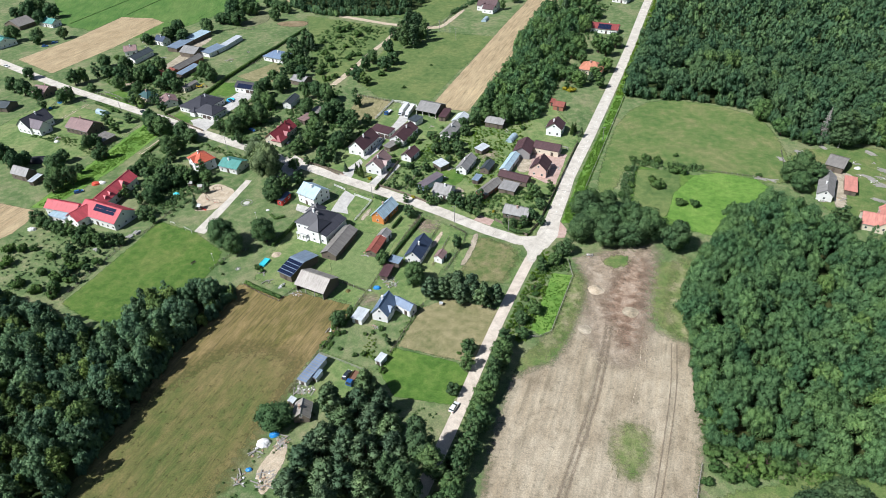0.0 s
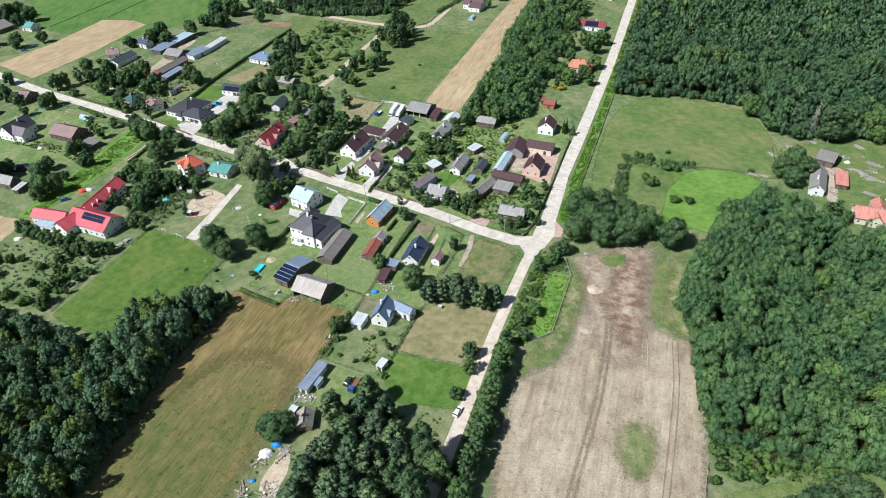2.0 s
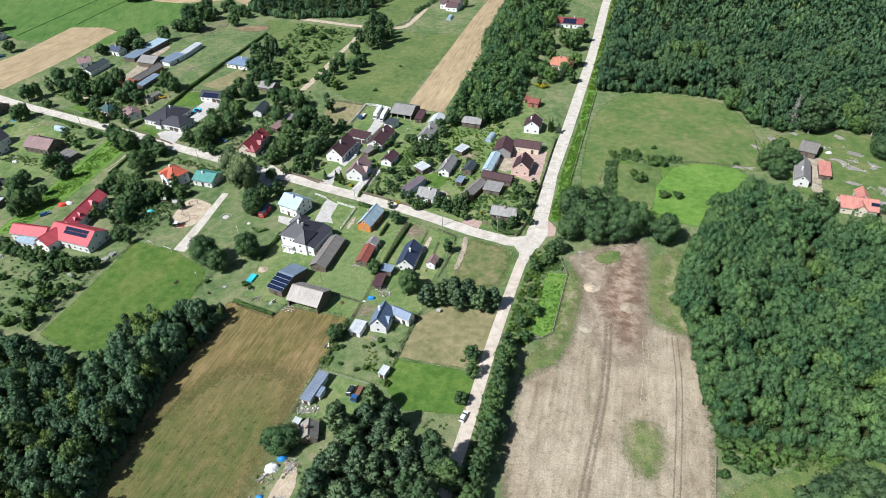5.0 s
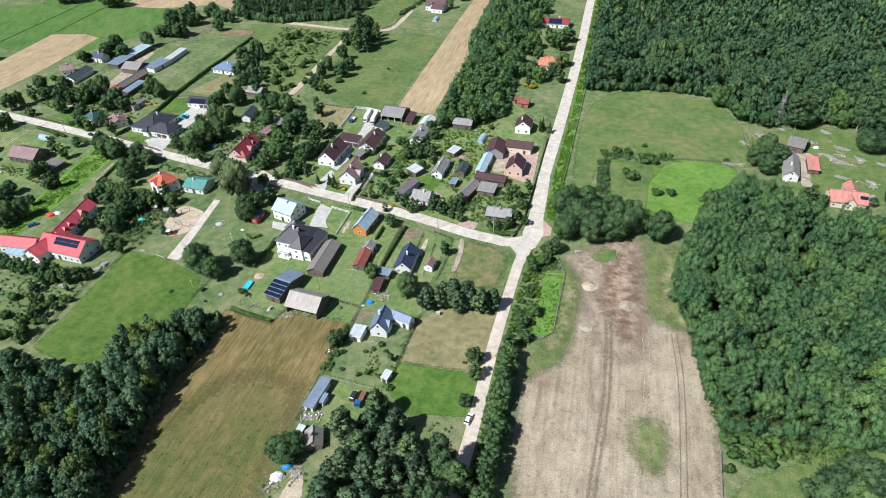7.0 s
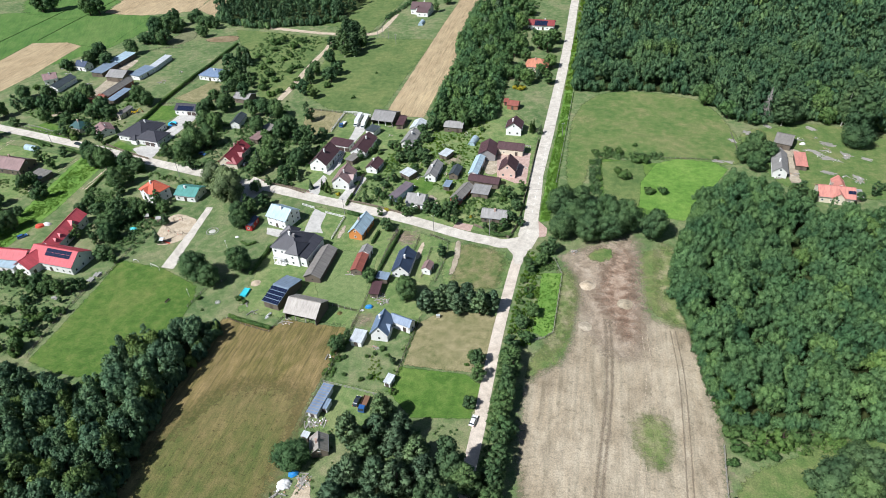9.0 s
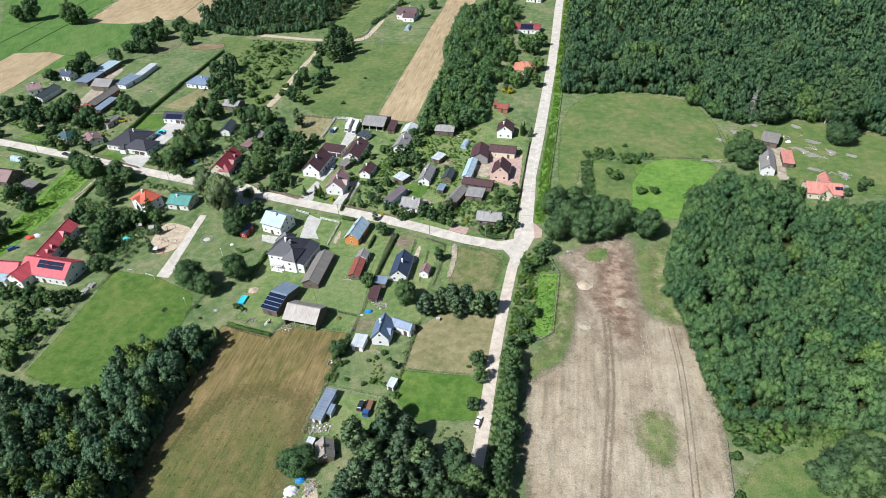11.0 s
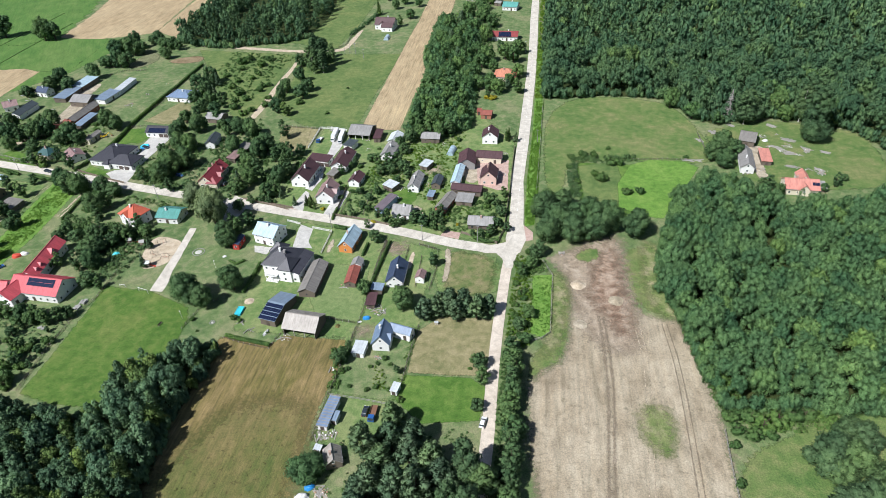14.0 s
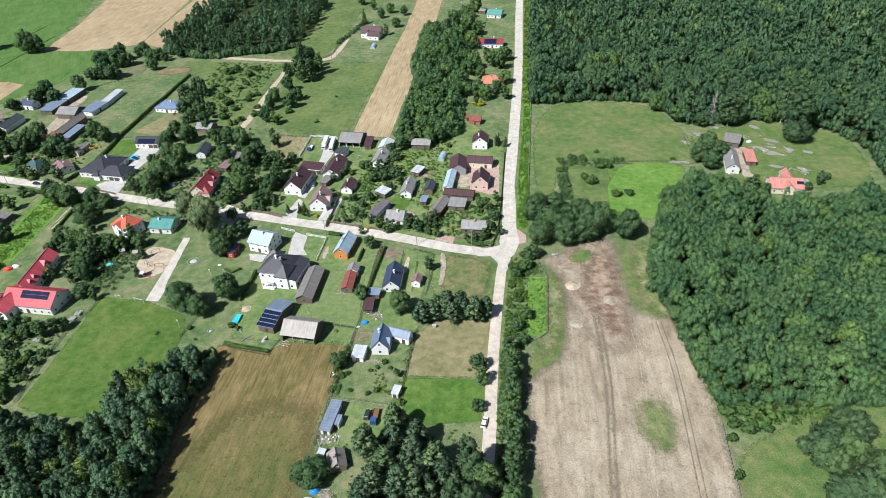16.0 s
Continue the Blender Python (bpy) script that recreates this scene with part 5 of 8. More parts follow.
def grove(name, label, rows):
    """Trees of the far gardens and hedges that run together: trunks and crowns in one mesh."""
    V, Fs, Ns, mats, T, off = [], [], [], [], [], 0
    rng = random.Random(17)
    for x, y, r in rows:
        oval, tone = r < 4.2 and rng.random() < 0.5, rng.uniform(0.05, 1.0)
        m = pose(x, y, 0, 0, 0, rng.uniform(0, 360)) @ Matrix.Diagonal((r * rng.uniform(0.85, 1.12), r * rng.uniform(0.85, 1.12), r * rng.uniform(0.85, 1.2), 1))
        a = np.array(m)
        for k, me in enumerate(rng.choice(PROTO["oval" if oval else "broad"])):
            v = np.empty(len(me.vertices) * 3, dtype=np.float32)
            me.vertices.foreach_get("co", v)
            me.calc_loop_triangles()
            f = np.empty(len(me.loop_triangles) * 3, dtype=np.int32)
            me.loop_triangles.foreach_get("vertices", f)
            v, f = v.reshape(-1, 3), f.reshape(-1, 3)
            V.append(v @ a[:3, :3].T + a[:3, 3])
            nn = np.empty(len(me.vertices) * 3, dtype=np.float32)
            me.vertex_normals.foreach_get("vector", nn)
            nn = nn.reshape(-1, 3) @ np.linalg.inv(a[:3, :3])
            Ns.append(nn / np.maximum(1e-6, np.linalg.norm(nn, axis=1, keepdims=True)))
            T.append(np.full(len(v), tone))
            Fs.append(f + off)
            mats.append(np.full(len(f), 1 - k, dtype=np.int32))
            off += len(v)
    me = array_mesh(name, np.concatenate(V), np.concatenate(Fs), "leaf_broad", np.concatenate(Ns), np.concatenate(T))
    me.materials.append(MATS["bark"])
    me.polygons.foreach_set("material_index", np.concatenate(mats))
    return tagged(new(name, me), label, "trees", "", "stuff")


grove("garden_trees", "dark green leafy trees along the far gardens", [p for p in GROVE if p[0] > -120])
grove("field_trees", "dark green leafy trees in the western village", [p for p in GROVE if p[0] <= -120])


# ---- buildings ----
def unit_mesh(name, maker, material):
    bm = bmesh.new()
    maker(bm)
    me = bpy.data.meshes.new(name)
    bm.to_mesh(me)
    bm.free()
    me.materials.append(MATS[material])
    return me


def frame_maker(bm):
    """A window's frame: one moulded ring."""
    rings = []
    for k, y in ((0.6, 0.0), (0.6, -0.1), (0.5, -0.1), (0.5, 0.0)):
        rings.append([bm.verts.new((sx * k, y, sz * (k + 0.08))) for sx, sz in ((-1, -1), (1, -1), (1, 1), (-1, 1))])
    for i in range(4):
        a, b = rings[i], rings[(i + 1) % 4]
        for j in range(4):
            bm.faces.new((a[j], a[(j + 1) % 4], b[(j + 1) % 4], b[j]))


WINDOW_FRAME = {k: unit_mesh("window_frame", frame_maker, k) for k in ("frame_white", "frame_dark")}
PANE = unit_mesh("pane", lambda bm: box(bm, 0, -0.012, -0.62, 1.12, 0.03, 1.24), "glass")
SOLAR = unit_mesh("solar_panel", lambda bm: box(bm, 0, 0, 0.06, 1.0, 1.62, 0.05), "solar")


def door_maker(bm):
    box(bm, 0, -0.03, 0, 1.0, 0.1, 2.05)
    box(bm, -0.56, -0.05, 0, 0.12, 0.16, 2.15)
    box(bm, 0.56, -0.05, 0, 0.12, 0.16, 2.15)
    box(bm, 0, -0.05, 2.05, 1.24, 0.16, 0.12)


def garage_maker(bm):
    box(bm, 0, -0.03, 0, 2.6, 0.1, 2.2)
    for k in range(4):
        box(bm, 0, -0.09, 0.12 + k * 0.53, 2.5, 0.04, 0.42)


DOOR = unit_mesh("door", door_maker, "frame_dark")
GARAGE = unit_mesh("garage_door", garage_maker, "frame_dark")


def add_window(parent, m, dark=False, k=1.0):
    k *= 0.85
    w = share("window", WINDOW_FRAME["frame_dark" if dark else "frame_white"], parent, m @ Matrix.Diagonal((k, 1, k, 1)))
    share("pane", PANE, w, Matrix.Identity(4))


def building(shape, label, category, x, y, turn, length, width, eave, ridge, roof, wall, open_front=False, solar=False, storeys=1,
             garage=False, chimney=False, ribs=False, cross=()):
    """A house, barn or shed: length along its ridge, both sizes over the eaves."""
    ob = thing(category.replace(" ", "_"), x, y, turn, label, category)
    L, W, o = length / 2, width / 2, min(0.45, width * 0.06)
    a, b = L - o, W - o
    roof_mat, wall_mat = "roof_" + roof, "wall_" + wall
    rise = ridge - eave
    rnd = random.Random(int(abs(x * 7 + y * 13)))
    # which long side faces the viewer's south
    c, s = math.cos(radians(turn)), math.sin(radians(turn))
    front = -1 if c >= 0 else 1
    drop = rise * o / W if shape == "gable" else 0
    top = eave + drop
    bm = bmesh.new()
    if shape == "gable":
        g0 = ridge - 0.02
        if open_front:
            box(bm, 0, -front * (b - 0.08), 0, 2 * a, 0.16, top)
            for sx in (-1, 1):
                v = [bm.verts.new((sx * (a - q), yy, zz)) for q in (0, 0.16) for yy, zz in ((-b, 0), (b, 0), (b, top), (0, g0 - 0.15), (-b, top))]
                bm.faces.new(v[:5])
                bm.faces.new(v[5:][::-1])
                for i in range(5):
                    j = (i + 1) % 5
                    bm.faces.new((v[i], v[i + 5], v[j + 5], v[j]))
        else:
            v = [bm.verts.new((xx, yy, zz)) for xx in (-a, a) for yy, zz in ((-b, 0), (b, 0), (b, top - 0.06), (0, g0 - 0.15), (-b, top - 0.06))]
            bm.faces.new(v[:5])
            bm.faces.new(v[5:][::-1])
            for i in range(5):
                j = (i + 1) % 5
                bm.faces.new((v[i], v[i + 5], v[j + 5], v[j]))
    else:
        box(bm, 0, 0, 0, 2 * a, 2 * b, eave - 0.1 if shape == "mono" else eave)
    bmesh.ops.recalc_face_normals(bm, faces=bm.faces)
    part("wall", bm, wall_mat, ob)
    # roof
    bm = bmesh.new()
    seams = bmesh.new()
    slopes = []
    t = 0.14
    if shape == "gable":
        for sy in (-1, 1):
            q = [(-L, sy * W, eave), (L, sy * W, eave), (L, 0, ridge), (-L, 0, ridge)]
            slab(bm, q, t)
            slopes.append((Vector((0, sy * W, eave)), Vector((0, 0, ridge)), sy))
            n = max(3, int(2 * L / 0.8))
            for i in range(n + 1):
                xx = -L + 0.05 + (2 * L - 0.1) * i / n
                slab(seams, [(xx - 0.04, sy * W, eave + 0.05), (xx + 0.04, sy * W, eave + 0.05), (xx + 0.04, 0, ridge + 0.05), (xx - 0.04, 0, ridge + 0.05)], 0.06)
        box(seams, 0, 0, ridge - 0.03, 2 * L + 0.06, 0.32, 0.1, 0.9)
    elif shape == "hip":
        k = max(0.6, L - W * 0.95)
        A = [(-L, -W, eave), (L, -W, eave), (L, W, eave), (-L, W, eave)]
        B = [(-k, 0, ridge), (k, 0, ridge)]
        vs = [bm.verts.new(p) for p in A + B] + [bm.verts.new((p[0], p[1], eave - 0.2)) for p in A]
        for f in ((0, 1, 5, 4), (2, 3, 4, 5), (1, 2, 5), (3, 0, 4), (6, 9, 8, 7), (0, 6, 7, 1), (1, 7, 8, 2), (2, 8, 9, 3), (3, 9, 6, 0)):
            bm.faces.new([vs[i] for i in f])
        for p, q in ((A[0], B[0]), (A[3], B[0]), (A[1], B[1]), (A[2], B[1]), (B[0], B[1])):
            tube(seams, p, q, 0.11, 0.11, 5)
        for sy in (-1, 1):
            slopes.append((Vector((0, sy * W, eave)), Vector((0, 0, ridge)), sy))
            nrows = max(4, int(math.hypot(W, rise) / 0.55))
            for i in range(1, nrows):
                u = i / nrows
                hw = L + (k - L) * u
                yy, zz = sy * W * (1 - u), eave + rise * u
                slab(seams, [(-hw, yy, zz + 0.035), (hw, yy, zz + 0.035), (hw, yy - sy * 0.05, zz + 0.05), (-hw, yy - sy * 0.05, zz + 0.05)], 0.05)
    else:
        slab(bm, [(-L, -W, eave), (L, -W, eave), (L, W, ridge), (-L, W, ridge)], 0.12)
        long_y = W > L
        n = max(3, int(2 * (W if ribs else L) / (1.1 if ribs else 0.7)))
        for i in range(n + 1):
            if ribs:
                yy = -W + 0.06 + (2 * W - 0.12) * i / n
                zz = eave + (ridge - eave) * (yy + W) / (2 * W)
                slab(seams, [(-L, yy - 0.16, zz + 0.05), (L, yy - 0.16, zz + 0.05), (L, yy + 0.16, zz + 0.06), (-L, yy + 0.16, zz + 0.06)], 0.06)
            else:
                xx = -L + 0.05 + (2 * L - 0.1) * i / n
                slab(seams, [(xx - 0.04, -W, eave + 0.04), (xx + 0.04, -W, eave + 0.04), (xx + 0.04, W, ridge + 0.04), (xx - 0.04, W, ridge + 0.04)], 0.05)
    bmesh.ops.recalc_face_normals(bm, faces=bm.faces)
    bmesh.ops.recalc_face_normals(seams, faces=seams.faces)
    roof_ob = part("roof", bm, roof_mat, ob)
    tagged(part("seam" if shape != "hip" else "roof_tile", seams, "roof_grey" if ribs else roof_mat, roof_ob), kind="stuff")
    if category == "house" or chimney:
        bm = bmesh.new()
        cx, cy = rnd.uniform(-0.35, 0.35) * a, rnd.choice((-1, 1)) * 0.18 * W
        box(bm, cx, cy, ridge - rise * 0.45, 0.75, 0.6, rise * 0.45 + 0.75)
        box(bm, cx, cy, ridge + 0.75, 0.9, 0.75, 0.12)
        part("chimney", bm, "chimney" if wall != "white" else "wall_white", ob)
    if shape in ("gable", "hip") and category in ("house", "school", "house wing"):
        for sy in (-1, 1):
            bm = bmesh.new()
            tube(bm, (-L, sy * (W + 0.06), eave - 0.1), (L, sy * (W + 0.06), eave - 0.1), 0.08, 0.08, 5)
            gutter = part("gutter", bm, "metal", ob)
            bm = bmesh.new()
            tube(bm, (L - 0.6, sy * (b + 0.07), 0.1), (L - 0.6, sy * (b + 0.07), eave - 0.1), 0.05, 0.05, 5)
            part("downpipe", bm, "metal", gutter)
    if solar and slopes:
        lo, hi, sy = [q for q in slopes if q[2] == front][0]
        pitch = math.atan2(hi.z - lo.z, abs(hi.y - lo.y))
        run = (hi - lo).length
        rows = max(1, int((run - 0.8) / 1.7))
        cols = max(3, int((2 * L * (0.55 if shape == "gable" and L > 9 else 0.85) - 1.0) / 1.06))
        if "half covered" in label:
            rows, cols = int((run - 0.2) / 1.95), int(2 * L / 1.03)
        if category == "school":
            rows, cols = 2, 12
        for i in range(rows):
            for j in range(cols):
                u = (0.95 + i * (1.95 if "half covered" in label else 1.66)) / run if shape == "gable" and category != "school" else 0.58 + i * 1.7 / run
                p = lo.lerp(hi, u)
                share("solar_panel", SOLAR, roof_ob, pose((j - (cols - 1) / 2) * 1.06 + (2.6 if category == "school" else 0.0), p.y, p.z, -math.degrees(pitch) * sy, 0, 0))
    # cross gables and dormers: place along the ridge, half width, side, reach past the eave
    for cx, hw, sy, ext in cross:
        cx *= L
        y1 = sy * (W + ext)
        base = eave + (0.0 if ext > -0.5 else rise * -ext / W)
        peak = min(base + hw * 0.95, ridge - 0.1)
        inner = 0.0 if ext > -0.5 else sy * W * (1 - (peak - eave) / rise) * 0.98
        bm = bmesh.new()
        for s2 in (-1, 1):
            slab(bm, [(cx + s2 * hw, y1, base), (cx, y1, peak), (cx, inner, peak), (cx + s2 * hw, inner, base)], 0.12)
        bmesh.ops.recalc_face_normals(bm, faces=bm.faces)
        part("cross_roof", bm, roof_mat, ob)
        bm = bmesh.new()
        foot = 0.0 if ext > -0.5 else base - 0.6
        yw = y1 - sy * 0.35
        prof = [(cx - hw + 0.25, foot), (cx + hw - 0.25, foot), (cx + hw - 0.25, base - 0.05), (cx, peak - 0.2), (cx - hw + 0.25, base - 0.05)]
        v = [bm.verts.new((px, yy, pz)) for yy in (yw, inner) for px, pz in prof]
        bm.faces.new(v[:5])
        bm.faces.new(v[5:][::-1])
        for i in range(5):
            j = (i + 1) % 5
            bm.faces.new((v[i], v[i + 5], v[j + 5], v[j]))
        bmesh.ops.recalc_face_normals(bm, faces=bm.faces)
        part("cross_gable", bm, wall_mat, ob)
        add_window(ob, pose(cx, yw, max(foot + 1.0, base - 0.4) if ext <= -0.5 else base - 0.9, 0, 0, 0 if sy < 0 else 180), False, 0.9 if hw > 1.6 else 0.7)
    # posts of an open front
    if open_front:
        n = max(3, int(2 * a / 4.5))
        for i in range(n + 1):
            bm = bmesh.new()
            box(bm, -a + 0.12 + (2 * a - 0.24) * i / n, front * (b - 0.12), 0, 0.24, 0.24, top - 0.05)
            part("post", bm, "grey_wood" if "posts" not in label else "frame_white", ob)
        bm = bmesh.new()
        box(bm, 0, front * (b - 0.12), top - 0.3, 2 * a, 0.2, 0.22)
        part("beam", bm, "grey_wood", ob)
        return ob
    # openings on the four sides
    housey = category in ("house", "school", "house wing", "garage", "porch")
    floors = [1.5] if storeys == 1 or eave < 4.6 else [1.5, 4.3]
    for sy in (-1, 1):
        turn_m = pose(0, sy * b, 0, 0, 0, 0 if sy < 0 else 180)
        if garage and sy == front:
            n = 2
            for i in range(n):
                share("garage_door", GARAGE, ob, turn_m @ pose((a * 0.35 + i * 3.0) * (1 if sy < 0 else -1) * (1 if L > 6 else 0.3), 0, 0))
        for zi, z in enumerate(floors):
            n = max(1, int(2 * a / (3.0 if housey else 4.5)))
            for i in range(n):
                xx = -a + 2 * a * (i + 0.5) / n
                if garage and sy == front and xx * (1 if sy < 0 else -1) > a * 0.1:
                    continue
                if zi == 0 and i == n // 2 and sy == front:
                    share("door", DOOR, ob, turn_m @ pose(xx * (1 if sy < 0 else -1), 0, 0.05))
                elif housey or i % 2 == 0:
                    if eave > 2.3:
                        add_window(ob, turn_m @ pose(xx * (1 if sy < 0 else -1), 0, z), wall == "timber", 1.0 if housey else 0.6)
    for sx in (-1, 1):
        turn_m = pose(sx * a, 0, 0, 0, 0, 90 if sx > 0 else -90)
        for z in floors:
            n = max(1, int(2 * b / 3.2)) if housey else 1
            for i in range(n):
                if eave > 2.3:
                    add_window(ob, turn_m @ pose(-b + 2 * b * (i + 0.5) / n, 0, z), wall == "timber", 1.0 if housey else 0.6)
        if shape == "gable" and rise > 2.0 and housey:
            add_window(ob, turn_m @ pose(0, 0, eave + rise * 0.38), False, 0.9)
    return ob


def wing(ob, shape, dx, dy, turn, length, width, eave, ridge, roof, wall, windows=True):
    """A further mass of a house: walls and a roof of its own, which meets or overlaps the main roof."""
    m = pose(dx, dy, 0, 0, 0, turn)
    L, W, o = length / 2, width / 2, 0.4
    a, b = L - o, W - o
    walls, cover = bmesh.new(), bmesh.new()
    if shape == "gable":
        top = eave + (ridge - eave) * o / W - 0.06
        v = [walls.verts.new((xx, yy, zz)) for xx in (-a, a) for yy, zz in ((-b, 0), (b, 0), (b, top), (0, ridge - 0.17), (-b, top))]
        walls.faces.new(v[:5])
        walls.faces.new(v[5:][::-1])
        for i in range(5):
            j = (i + 1) % 5
            walls.faces.new((v[i], v[i + 5], v[j + 5], v[j]))
        for sy in (-1, 1):
            slab(cover, [(-L, sy * W, eave), (L, sy * W, eave), (L, 0, ridge), (-L, 0, ridge)], 0.14)
        box(cover, 0, 0, ridge - 0.03, 2 * L + 0.04, 0.3, 0.09, 0.9)
    elif shape == "hip":
        box(walls, 0, 0, 0, 2 * a, 2 * b, eave - 0.1)
        k = max(0.05, L - W * 0.95)
        A = [(-L, -W, eave), (L, -W, eave), (L, W, eave), (-L, W, eave)]
        vs = [cover.verts.new(p) for p in A + [(-k, 0, ridge), (k, 0, ridge)]] + [cover.verts.new((p[0], p[1], eave - 0.2)) for p in A]
        for f in ((0, 1, 5, 4), (2, 3, 4, 5), (1, 2, 5), (3, 0, 4), (6, 9, 8, 7), (0, 6, 7, 1), (1, 7, 8, 2), (2, 8, 9, 3), (3, 9, 6, 0)):
            cover.faces.new([vs[i] for i in f])
        for p in A:
            tube(cover, p, (math.copysign(k, p[0]), 0, ridge), 0.1, 0.1, 5)
    else:
        box(walls, 0, 0, 0, 2 * a, 2 * b, eave - 0.1)
        slab(cover, [(-L, -W, eave), (L, -W, eave), (L, W, ridge), (-L, W, ridge)], 0.14)
    for name, bm, mat in (("wing_wall", walls, "wall_" + wall), ("wing_roof", cover, "roof_" + roof)):
        bmesh.ops.recalc_face_normals(bm, faces=bm.faces)
        piece = part(name, bm, mat, ob)
        piece.matrix_local = m
    if shape == "mono":
        for i in range(int(2 * L / 0.8) + 1):
            xx = -L + 0.06 + i * 0.8
            seam = bmesh.new()
            slab(seam, [(xx - 0.04, -W, eave + 0.04), (xx + 0.04, -W, eave + 0.04), (xx + 0.04, W, ridge + 0.04), (xx - 0.04, W, ridge + 0.04)], 0.06)
            part("seam", seam, "roof_" + roof, piece)
    if windows:
        levels = (1.5, 4.2) if eave > 5 else (1.5,)
        for z in levels:
            for way_in, reach, run in ((0, b, a), (180, b, a), (90, a, b), (-90, a, b)):
                n = max(1, int(2 * run / 3.2))
                for i in range(n):
                    add_window(ob, m @ pose(0, 0, 0, 0, 0, way_in) @ pose(-run + 2 * run * (i + 0.5) / n, -reach, z))


def stub(ob, name, x, y, z0, sx, sy, h, mat):
    """A chimney or pier on a house."""
    bm = bmesh.new()
    box(bm, x, y, z0, sx, sy, h)
    box(bm, x, y, z0 + h, sx + 0.16, sy + 0.16, 0.12)
    part(name, bm, mat, ob)


building("gable", "open-fronted timber barn with a pale grey sheet roof", "barn", -76.0, -68.2, -6, 13.9, 11.1, 3.6, 7.0, "pale", "timber", open_front=True)
building("gable", "long shed with blue metal roof half covered in solar panels", "shed", -89.1, -60.6, -12, 7.5, 16.5, 3.4, 5.4, "bluegrey", "timber", solar=True)
building("gable", "long weathered timber shed with grey sheet roof", "shed", -80.8, -40.9, -90, 20.2, 7.6, 2.8, 4.8, "greybrown", "timber")
villa = building("hip", "large white two-storey villa with dark tiled hip roof", "house", -96.2, -32.6, -7, 13.6, 14.0, 6.2, 10.7, "anthracite", "white", storeys=2)
wing(villa, "hip", 4.6, -4.4, 0, 6.4, 9.4, 6.2, 9.6, "anthracite", "white")
wing(villa, "hip", -4.2, 5.4, 0, 7.0, 6.6, 6.2, 9.2, "anthracite", "white")
wing(villa, "mono", 8.6, -0.6, 90, 15.6, 5.0, 4.6, 6.4, "anthracite", "white")
stub(villa, "chimney", 2.2, -1.4, 8.2, 0.9, 0.7, 2.6, "wall_greywall")
stub(villa, "chimney", -1.4, 1.2, 9.2, 0.7, 0.7, 1.8, "wall_greywall")
for bm_z, bm_h in ((2.9, 0.24), (0.0, 0.3)):
    bm = bmesh.new()
    box(bm, -1.4, -8.4, bm_z, 5.4, 3.4, bm_h)
    part("balcony" if bm_z else "terrace", bm, "wall_white", villa)
for cx in (-3.8, -2.2, -0.6, 1.0):
    bm = bmesh.new()
    tube(bm, (cx, -9.8, 0.3), (cx, -9.8, 2.9), 0.18, 0.15, 8)
    part("column", bm, "frame_white", villa)
bm = bmesh.new()
for cx in range(18):
    box(bm, -3.95 + cx * 0.3, -10.0, 3.14, 0.07, 0.07, 0.8)
box(bm, -1.4, -10.0, 3.94, 5.4, 0.12, 0.1)
part("railing", bm, "frame_white", villa)
building("gable", "orange timber house with pale blue metal roof", "house", -72.2, -13.6, -96, 13.5, 7.0, 3.2, 6.6, "paleblue", "orange")
building("gable", "narrow shed with faded red metal roof", "shed", -65.0, -37.4, -88, 12.1, 5.1, 2.4, 3.6, "rustred", "timber")
building("gable", "small grey gabled shed beside the red shed", "shed", -64.8, -29.8, -91, 5.2, 5.0, 2.8, 4.4, "grey", "white")
building("gable", "white house with dark blue metal roof", "house", -46.6, -35.1, -89, 13.7, 7.6, 3.0, 6.4, "navy", "white")
building("gable", "tiny white garden house with pinkish roof", "shed", -36.6, -35.5, -95, 5.3, 4.1, 2.6, 4.0, "brownpink", "white")
building("mono", "low garden shed with corrugated metal roof", "shed", -52.8, -44.6, -5, 5.2, 4.2, 2.6, 3.0, "bluegrey", "timber")
building("mono", "low dark-roofed shed among clutter", "shed", -53.5, -52.0, 3, 4.0, 7.5, 2.4, 2.8, "brown", "timber")
building("gable", "white house with blue-grey metal roof and dormer", "house", -44.5, -72.9, -89, 9.6, 7.0, 3.4, 7.6, "steelblue", "white", cross=((0.15, 2.2, 1, 0.1),))
building("gable", "side wing with blue-grey metal roof", "house wing", -38.2, -68.8, -16, 9.1, 4.3, 3.2, 5.2, "steelblue", "white")
building("mono", "white flat-roofed metal shed", "shed", -51.8, -78.6, -3, 4.8, 6.3, 2.6, 2.9, "whitemetal", "white")
building("mono", "small white shed in a garden", "shed", -35.3, -95.6, -12, 2.7, 4.0, 2.2, 2.6, "whitemetal", "white")
building("mono", "long low shed with striped corrugated roof", "shed", -55.0, -108.1, -6, 3.9, 12.6, 2.6, 2.9, "steelblue", "white", ribs=True)
building("mono", "small lean-to shed with metal roof", "shed", -52.6, -109.4, -6, 2.5, 4.1, 2.2, 2.5, "bluegrey", "white")
building("gable", "old farmhouse with weathered grey roof", "house", -49.0, -124.6, -68, 6.4, 5.6, 2.4, 4.8, "pale", "timber")
building("mono", "small white-roofed shed by the fence", "shed", -54.5, -121.9, -10, 2.5, 2.2, 2.2, 2.5, "whitemetal", "timber")
building("gable", "white two-storey house with pale blue metal roof", "house", -110.0, -12.0, -15, 11.5, 10.9, 4.8, 8.2, "paleblue", "white", storeys=2)
building("gable", "red-fronted garage with dark blue roof", "garage", -123.0, -18.0, -90, 7.8, 3.2, 2.8, 3.5, "navy", "redwall")
bungalow = building("hip", "new white bungalow with black tiled hip roof", "house", -228.3, 57.5, -8, 18.0, 20.5, 3.4, 7.4, "anthracite", "white")
